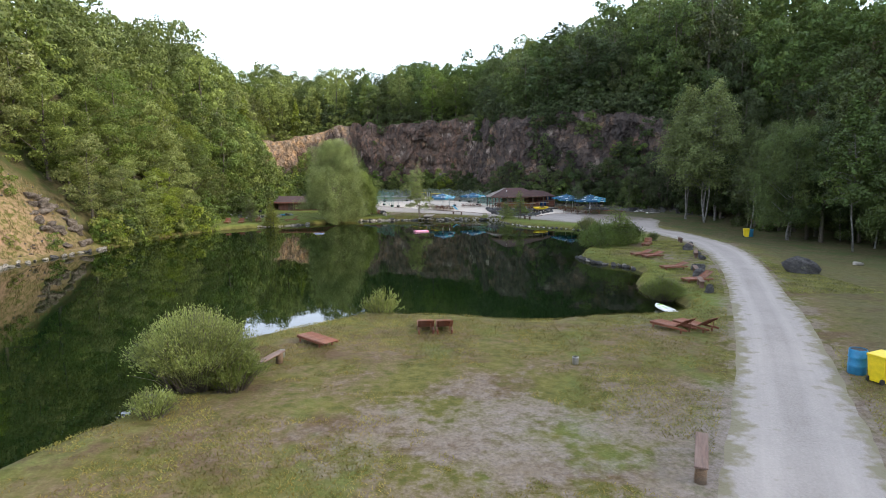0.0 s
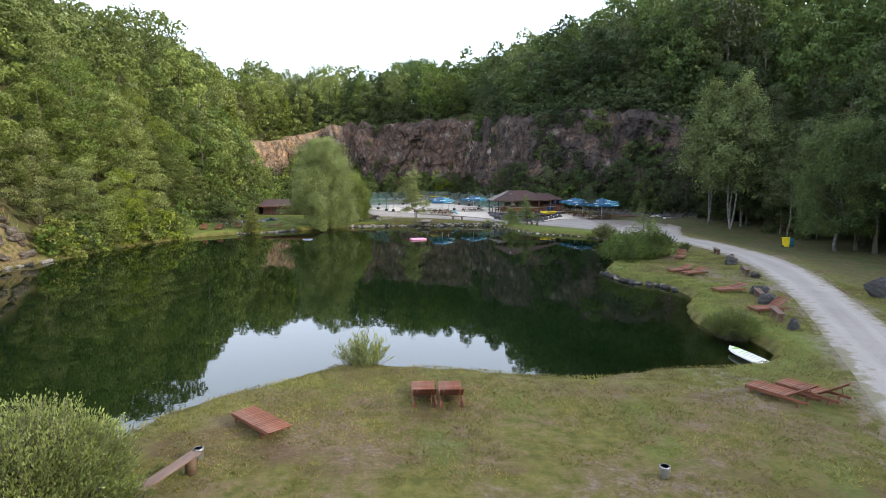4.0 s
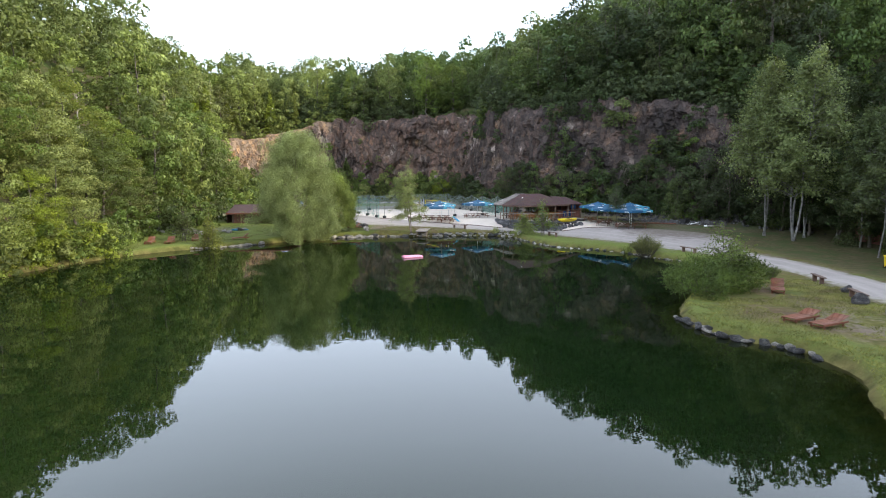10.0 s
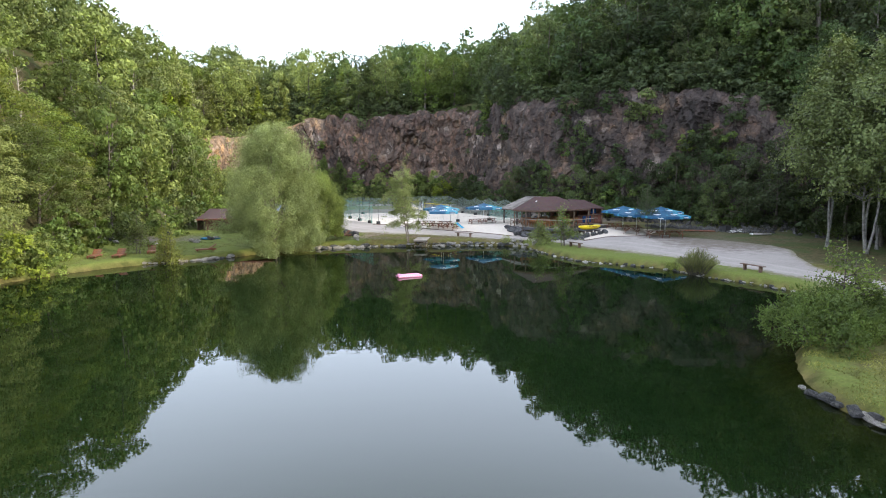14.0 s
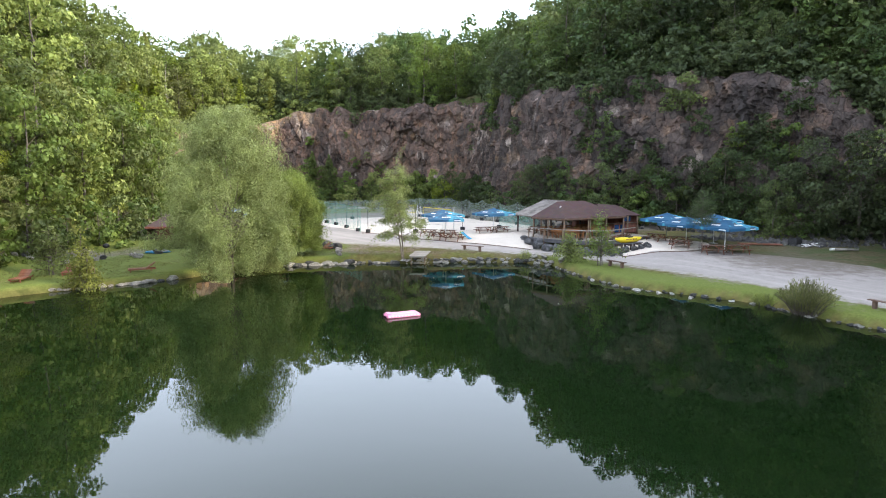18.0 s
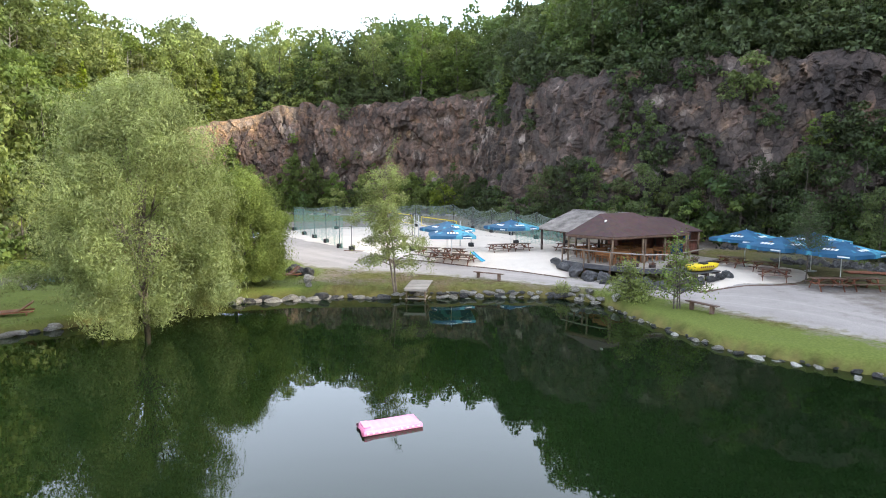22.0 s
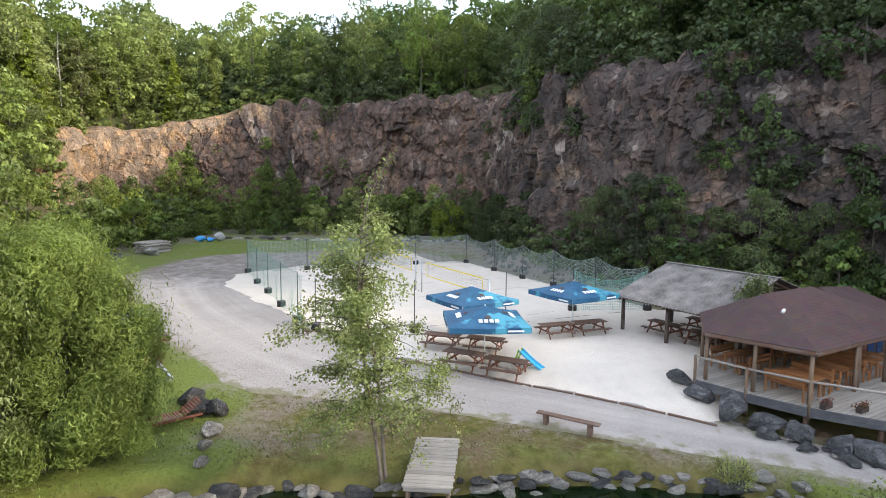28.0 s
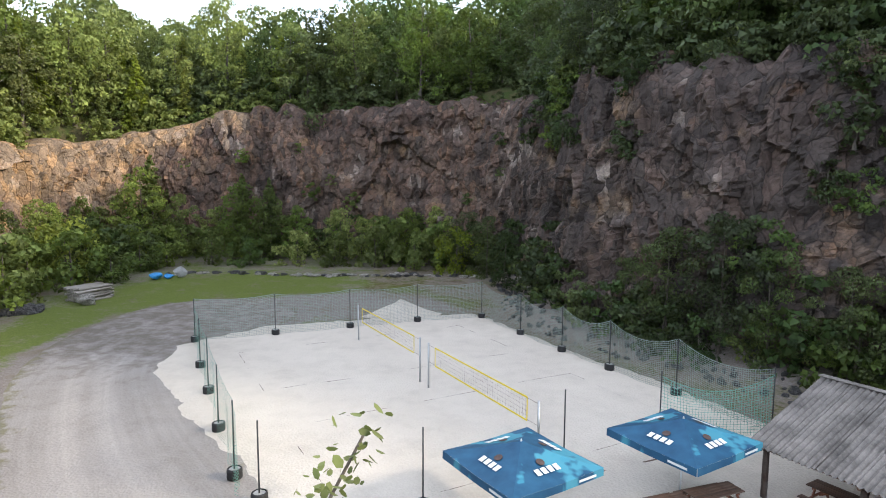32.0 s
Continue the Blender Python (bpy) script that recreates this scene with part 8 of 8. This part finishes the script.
def weeper(seed, H, R, strands, per, size, leaf, low=0.06, bark=None, full=0, ragged=0.3, skirt=0.0, peak=0.0):
    """A weeping tree: hanging curtains of leaves at uneven depths with dark gaps between, over thin boughs."""
    rg = np.random.default_rng(seed)
    bits = [trunk_bits(rg, H * 0.85, H * 0.01 + 0.05, 11, 0.05, 0.4, 0.2)]
    heap_, C, U = [], [], []

    def hem(x):
        """Height where the curtains end: higher on the lawn side by the share skirt."""
        return H * (low + skirt * (1 - sstep(x, -R * 0.55, R * 0.1)))

    def dome(a, h):
        """Half-width of the crown at a share h of its height."""
        lump = 1 + ragged * 0.6 * math.sin(2 * a + seed) * math.sin(5 * h + seed) + ragged * 0.5 * math.sin(5 * a + 9 * h)
        lump *= 1 - peak * max(0.0, h - 0.3)
        return R * lump * (math.sqrt(max(0.0, 1 - ((h - 0.38) / 0.64) ** 2)) if h > 0.38 else 1 - 0.3 * ((0.38 - h) / 0.38) ** 2)

    n_c = 120
    for i in range(n_c):
        h = 0.12 + 0.86 * ((i + 0.5) / n_c) ** 1.1
        a = i * 2.4 + rg.uniform(-.5, .5)
        w_ = dome(a, h) * rg.uniform(0.55, 1.0)
        k2 = R * rg.uniform(0.13, 0.25)
        c = np.array([math.cos(a) * w_, math.sin(a) * w_, H * h])
        heap_.append((tuple(c), (k2, k2, k2 * rg.uniform(1.0, 1.7))))
        if i % 4 == 0 and full > 20000 and h > 0.4:
            bits.append(tube([(0, 0, H * h * 0.4), tuple(c * (0.6, 0.6, 0.85)), tuple(c)], [0.09, 0.045, 0.015], 5))
    for i in range(strands):
        c, r = heap_[rg.integers(n_c)]
        a = math.atan2(c[1], c[0]) + rg.normal(0, 0.9)
        p = np.array(c) + np.array([math.cos(a) * r[0], math.sin(a) * r[1], 0]) * rg.uniform(0.2, 1.0) + (0, 0, r[2] * rg.uniform(0.2, 1.0))
        L_ = rg.uniform(0.6, 2.4)
        d0 = np.array([math.cos(a) * 0.8, math.sin(a) * 0.8, 0.6])
        n = max(5, int(per * L_ / 2.0))
        for t_ in np.linspace(0, 1, n):
            d = d0 * (1 - t_) ** 2 + np.array([0, 0, -1.4]) * t_
            d = d / np.linalg.norm(d)
            p = p + d * L_ / n
            if p[2] < hem(p[0]):
                break
            C.append(p + rg.normal(0, 0.06, 3))
            U.append(d)
    made_ = [long_cards(np.array(C), np.array(U), size, rg, 0.36, 3)]
    if full:
        cen, rad = np.array([c for c, r in heap_]), np.array([r for c, r in heap_])
        pick = rg.integers(0, n_c, full)
        D = rg.normal(0, 1, (full, 3))
        D /= np.linalg.norm(D, axis=1, keepdims=True)
        P_ = cen[pick] + D * rad[pick] * (rg.random((full, 1)) ** 0.3 * 1.1)
        above = P_[:, 2] > hem(P_[:, 0])
        D, P_ = D[above], P_[above]
        made_.append(long_cards(P_, np.cross(D, rg.normal(0, 1, D.shape)) * 1.4 + (0, 0, -0.35), size * 1.35, rg, 0.3, 3))
    V, F = join(made_)
    return mesh_of("crown", V, F, leaf, normals=clump_normals(V, heap_, 3, 0.3, 0.6)), mesh_of("trunk", *join(bits), bark or M_BARK, True)


def airy(seed, H, R, branches, per, size, leaf, start=0.28, bark=None, stems=2, droop=0.2, slim=0.75, taper=1.0, corners=4, crown=1.0, loose=0.22, bow=None):
    """A slender open tree: stems, thin branches, and leaves in loose sprays along them."""
    rg = np.random.default_rng(seed)
    bits, C = [], []
    for s in range(stems):
        zs = np.linspace(0, H * (1 - 0.2 * s), 10)
        lean_ = rg.normal(0, 0.035, 2) + (0.03 * s, 0)
        w1, w2 = rg.uniform(0, 6, 2)
        px = 0.18 * s + zs * lean_[0] + 0.14 * np.sin(zs * 0.8 + w1) - 0.14 * math.sin(w1)
        py = zs * lean_[1] + 0.14 * np.sin(zs * 0.7 + w2) - 0.14 * math.sin(w2)
        if bow:
            px = 0.22 * s + np.interp(zs, [0, H * 0.33, H * 0.6, H * 0.85, H], [0, *bow]) + 0.05 * np.sin(zs * 0.9 + w1)
            py = 0.06 * np.sin(zs * 0.7 + w2) + 0.15 * s
        r0 = 0.0048 * H + 0.015
        bits.append(tube(np.stack([px, py, zs - 0.15], 1), r0 * (1 - zs / (H * 1.04)) + 0.008, 7))
        for i in range(branches // stems):
            u = rg.uniform(start, crown)
            h = u * zs[-1]
            a = rg.uniform(0, 2 * np.pi)
            L_ = R * (1.12 - 1.04 * max(0, (u - start) / (1 - start)) ** taper) * rg.uniform(0.55, 1.1)
            p0 = np.array([np.interp(h, zs, px), np.interp(h, zs, py), h - 0.15])
            t_ = np.linspace(0, 1, 6)
            P_ = p0 + np.stack([np.cos(a) * L_ * t_, np.sin(a) * L_ * t_, L_ * (0.65 * t_ - droop * 2.4 * t_ ** 2)], 1)
            bits.append(tube(P_, (0.03 * (1 - t_) + 0.006) * (1.2 - u * 0.6), 4))
            sites = rg.uniform(0.3, 1.05, 5)
            for k2 in range(max(8, int(per * min(1.0, 1.5 * (L_ / R) ** 0.8 + 0.08)))):
                f = sites[k2 % 5] + rg.normal(0, 0.035)
                C.append(p0 + np.array([math.cos(a) * L_ * f, math.sin(a) * L_ * f, L_ * (0.65 * f - droop * 2.4 * f * f)]) + rg.normal(0, loose, 3) - (0, 0, 0.1))
        if crown < 1 and s == 0:
            for h in rg.uniform(crown - 0.08, 1.01, 260) * zs[-1]:
                C.append(np.array([np.interp(h, zs, px), np.interp(h, zs, py), h - 0.15]) + rg.normal(0, 0.14, 3) * (1.6 - h / zs[-1]) * 1.5)
    C = np.array(C)
    V, F = cards(C, rg.normal(0, 0.6, C.shape) + (C - C.mean(0)) / R * (1, 1, 0.3) + (0, 0, 0.5), size, rg, slim, 0.12, corners)
    soft_ = clump_normals(V, [((*C.mean(0)[:2], H * 0.55), (R, R, H * 0.5))], corners, 0.5)
    return mesh_of("crown", V, F, leaf, normals=soft_), mesh_of("trunk", *join(bits), bark or M_PALEBARK, True)


def stems_bush(seed, n, h, r, per, size, leaf, spread=1.0, slim=0.28):
    """A bush of many rising stems with narrow leaves along them."""
    rg = np.random.default_rng(seed)
    C, U, bits = [], [], []
    for i in range(n):
        a = rg.uniform(0, 2 * np.pi)
        f = math.sqrt(rg.random())
        base_ = np.array([math.cos(a), math.sin(a), 0]) * r * 0.35 * f
        tip = np.array([math.cos(a) * r * f * rg.uniform(0.7, 1.1), math.sin(a) * r * f * rg.uniform(0.7, 1.1), h * (1 - 0.5 * f ** 2) * rg.uniform(0.7, 1.05)])
        for t_ in np.linspace(0.15, 1, per):
            C.append(base_ + (tip - base_) * t_ + (0, 0, 0.25 * h * f * math.sin(t_ * 3.1) * spread * 0.5) + rg.normal(0, 0.035 * h ** 0.5, 3))
            U.append(tip - base_)
        if i % 4 == 0:
            bits.append(tube([base_ - (0, 0, 0.1), (base_ + tip) / 2 + (0, 0, 0.05 * h), tip], [0.018, 0.012, 0.004], 4))
    C, U = np.array(C), np.array(U)
    U = U / np.linalg.norm(U, axis=1, keepdims=True)
    V, F = long_cards(C, U, size, rg, slim)
    heap_ = [((0, 0, h * 0.25), (r, r, h * 0.75))]
    if n > 600:
        heap_ += [((math.cos(i * 2.4) * r * 0.85 * (i / 15) ** 0.5, math.sin(i * 2.4) * r * 0.85 * (i / 15) ** 0.5, h * (0.82 - 0.5 * i / 15)), (r * 0.3,) * 3) for i in range(16)]
    return mesh_of("crown", V, F, leaf, normals=clump_normals(V, heap_, 4)), mesh_of("trunk", *join(bits), M_BARK, True)


def round_bush(seed, h, r, n, size, leaf):
    """A bush heaped up of rounded leafy clumps on short stems."""
    rg = np.random.default_rng(seed)
    lob, bits = [], []
    for i in range(16):
        a, f = i * 2.4, math.sqrt((i + 0.5) / 16)
        k2 = r * rg.uniform(0.24, 0.38)
        c = (math.cos(a) * r * 0.78 * f, math.sin(a) * r * 0.78 * f, max(k2 * 0.7, (h - k2) * (1 - 0.62 * f ** 2) * rg.uniform(0.8, 1.0)))
        lob.append((c, (k2, k2, k2 * rg.uniform(0.85, 1.25))))
        bits.append(tube([(c[0] * 0.25, c[1] * 0.25, -0.1), (c[0] * 0.7, c[1] * 0.7, c[2] * 0.6), c], [0.03, 0.02, 0.008], 5))
    shoots = [long_cards(*spray(rg, c, rr), size * 1.1, rg, 0.36) for c, rr in lob]
    V, F = join([lobes_crown(rg, lob, n, size, 0.5, 0.45)] + shoots)
    return mesh_of("crown", V, F, leaf, normals=clump_normals(V, lob, 4)), mesh_of("trunk", *join(bits), M_BARK, True)


def spray(rg, c, rr):
    """Short leafy shoots standing out of one clump: leaf places and directions."""
    D = rg.normal(0, 1, (26, 3)) + (0, 0, 0.9)
    D /= np.linalg.norm(D, axis=1, keepdims=True)
    steps = np.linspace(0.85, 1.5, 9)
    C = (np.array(c) + D[:, None, :] * np.array(rr) * steps[None, :, None]).reshape(-1, 3)
    return C + rg.normal(0, 0.03, C.shape), np.repeat(D, 9, 0)


def plant(name, meshes, x, y, label, category, dz=0.0, rz=0.0, s=1.0, group=""):
    return tree_thing(name, meshes, spot(x, y, rz, s, dz), label, category, group)


plant("willow_tree", weeper(71, 13.2, 5.0, 1600, 26, 0.06, M_WILLOW, 0.07, bark=M_TWIG, full=200000, ragged=0.42, skirt=0.17, peak=0.55), -17.1, 92.4, "large grey-green weeping willow leaning over the water", "willow tree")
plant("willow_tree", weeper(72, 7.3, 3.25, 740, 20, 0.055, M_SALLOW, 0.07, full=150000, ragged=0.22), -14.4, 99.2, "dense light green willow on the far lawn", "willow tree")
plant("birch_tree", airy(73, 10.2, 2.4, 88, 300, 0.042, M_SHOREBIRCH, 0.2, M_TWIG, stems=2, droop=0.26, corners=6, crown=0.84, loose=0.16, taper=1.7, bow=(-0.35, -0.75, -0.5, 0.35)), -4.0, 98.85, "slender young birch with two thin stems at the shore", "birch tree")
plant("young_tree", airy(74, 4.7, 1.8, 46, 60, 0.06, M_BIRCH, 0.25, M_BARK, 3), 11.95, 92.8, "small open-crowned tree on the bank beside a bench", "young tree")
plant("shrub", airy(75, 2.6, 1.75, 70, 70, 0.06, M_OSIER, 0.05, M_BARK, 4), 10.1, 95.2, "loose yellow-green shrub at the shore", "shrub")
plant("shrub", stems_bush(76, 90, 1.15, 0.8, 10, 0.06, M_REED), 7.0, 98.7, "low tufty shrub on the bank", "shrub")
plant("pine_tree", airy(77, 5.4, 1.5, 80, 70, 0.07, M_PINE, 0.35, M_BARK, 1, 0.05, 0.25), 22.4, 97.5, "small dark pine with a bare lower trunk", "pine tree")
big = stems_bush(78, 2600, 2.7, 2.2, 24, 0.047, M_OSIER, slim=0.36)
plant("willow_bush", big, -8.4, 19.2, "large round grey-green willow bush overhanging the water", "bush")
plant("willow_bush", stems_bush(178, 700, 1.5, 1.3, 20, 0.045, M_OSIER, slim=0.36), -7.1, 18.9, "low bright shoots at the foot of the big bush", "bush")
plant("willow_bush", stems_bush(79, 260, 0.9, 0.9, 12, 0.045, M_OSIER), -8.6, 16.6, "small willow shoots beside the big bush", "bush")
plant("reed_tuft", stems_bush(80, 150, 1.6, 1.25, 14, 0.1, M_REED, slim=0.16), -3.2, 29.9, "upright tuft of willow shoots at the lake edge", "reeds")
plant("willow_bush", stems_bush(81, 1300, 1.6, 1.5, 18, 0.05, M_OSIER, slim=0.3), 13.2, 34.7, "light green willow bush overhanging the bank", "bush")
plant("shrub", round_bush(82, 2.5, 2.5, 15000, 0.07, M_BUSH), 15.6, 57.6, "dense green bush on the tip of the spit", "shrub", -0.2)
plant("shrub", round_bush(83, 2.3, 2.2, 12000, 0.07, M_BUSH), 18.2, 59.3, "dense green bush on the spit", "shrub")
plant("young_tree", airy(84, 4.6, 2.2, 60, 60, 0.06, M_BIRCH, 0.3, M_BARK, 4), 17.2, 58.6, "sparse silvery young tree rising from the bushes", "young tree")
plant("shrub", stems_bush(85, 120, 1.0, 0.8, 11, 0.06, M_BUSH), 22.4, 62.4, "small round shrub beside the road", "shrub")
plant("reed_tuft", stems_bush(86, 460, 2.0, 1.7, 14, 0.11, M_REED, slim=0.14), 19.3, 77.9, "tall tuft of grass at the shore", "reeds")
plant("reed_tuft", stems_bush(87, 90, 1.0, 0.9, 12, 0.09, M_REED, slim=0.12), 18.4, 80.4, "tuft of tall grass at the shore", "reeds")
plant("young_tree", airy(88, 4.6, 1.3, 60, 60, 0.075, M_LIME, 0.1, M_BARK, 3), -25.7, 87.2, "yellowish young willow at the lawn's edge", "young tree")
plant("young_tree", airy(89, 4.0, 1.8, 50, 55, 0.075, M_BIRCH, 0.15, M_BARK, 3), -29.8, 90.2, "sparse young tree on the lawn", "young tree")
plant("young_tree", airy(90, 4.3, 1.1, 60, 60, 0.06, M_BUSH, 0.62, M_BARK, 2), 13.1, 109.1, "young tree growing up between the two roofs", "young tree")
BIR = [airy(91 + i, 19.5, 4.3, 330, 76, 0.13, M_ROADBIRCH, 0.4, stems=2 + i % 2, droop=0.18, taper=1.9, loose=0.42) for i in range(2)] + [airy(94, 16.5, 3.4, 150, 70, 0.14, M_OAK, 0.3, stems=1, droop=0.22)]
for i, (x, y, s) in enumerate(((36.6, 89, 1.0), (38.0, 85.5, 1.02), (40.5, 87.5, 0.95), (42.0, 81, 0.85), (39.0, 74.5, 0.8), (41.5, 70, 0.85), (43.5, 64, 0.95), (38.6, 55, 0.9), (42.5, 57.5, 0.95), (46, 52, 1.0), (44, 46, 0.9), (47, 74, 0.9))):
    plant("birch_tree", BIR[i % 2 if i < 3 else 2], x, y, "tall pale-stemmed birch at the edge of the wood", "birch tree", rz=i * 1.3, s=s, group="birches by the road")
WB = weeper(95, 12.5, 3.4, 1500, 12, 0.11, M_OAK, 0.14, bark=M_PALEBARK, full=14000)
plant("weeping_birch", WB, 38.8, 66.0, "weeping birch with trailing twigs beside the road", "birch tree")
plant("weeping_birch", WB, 44.2, 69.5, "weeping birch behind the bins", "birch tree", rz=2.0)
for i in range(60):
    x, y = rf.uniform(40.5, 54), rf.uniform(24, 94)
    if heights(np.array([[x, y]]))[2][0] < 3 and not (44 < x < 55 and 81 < y < 88):
        tree_thing("tree", rf.choice(RIGHTS), spot(x, y, rf.uniform(0, 6), rf.uniform(0.6, 0.95), -0.2), "dark broadleaf tree shading the roadside", group="roadside trees")

# short grass on the lawns and the banks


def grass(n_, x0, x1, y0, y1, low_, high_, wide_, thin, seed, label, blades=M_GRASS):
    rg = np.random.default_rng(seed)
    P_ = np.stack([rg.uniform(x0, x1, n_), rg.uniform(y0, y1, n_)], 1)
    gl, gr = signed(P_, LAKE), signed(P_, ROAD)
    gs = np.minimum(signed(P_, SAND), signed(P_, SAND2))
    w1 = vnoise(P_, 2.2, 77) * 0.6 + vnoise(P_, 0.7, 78) * 0.4
    wear = np.exp(-((P_[:, 0] - 2.5) / 6.5) ** 2 - ((P_[:, 1] - 15.5) / 5.0) ** 2)
    P_ = P_[(gl > 0.2) & (gr > 0.25) & (gs > 0.3) & (w1 > thin + 0.22 * wear) & (gl < 24) & ~((P_[:, 0] > 27) & (P_[:, 1] > 91) & (P_[:, 1] < 112))]
    C = np.column_stack([P_, heights(P_)[0]])
    n_ = len(C)
    hgt = rg.uniform(low_, high_, n_) * (1 + 0.25 * (signed(P_, LAKE) < 0.8))
    ang = rg.uniform(0, 2 * np.pi, n_)
    D = np.stack([np.cos(ang), np.sin(ang), np.zeros(n_)], 1) * wide_
    lean_ = rg.normal(0, 0.05, (n_, 3)) * (1, 1, 0)
    V = np.stack([C - D, C + D, C + lean_ + np.stack([0 * hgt, 0 * hgt, hgt], 1)], 1).reshape(-1, 3)
    tagged(new("grass", mesh_of("grass", V, np.arange(3 * n_).reshape(n_, 3), blades, normals=np.tile((0.0, 0.0, 1.0), (3 * n_, 1)))), label, "grass", kind="stuff")


grass(110000, -12, 16, 6, 34, 0.025, 0.075, 0.014, 0.42, 12, "short patchy lawn grass")
grass(90000, -12, 16, 8, 34, 0.025, 0.07, 0.014, 0.5, 16, "fresh green tufts in the lawn", M_LAWN)
grass(70000, 12, 26, 34, 62, 0.03, 0.09, 0.02, 0.4, 13, "short grass on the spit", M_LAWN)
grass(90000, -36, 9.5, 72, 106, 0.03, 0.1, 0.018, 0.42, 14, "tufted grass on the far bank", M_LAWN)
grass(40000, -37, 4, 126, 166, 0.08, 0.22, 0.035, 0.5, 15, "rough grass behind the court", M_LAWN)
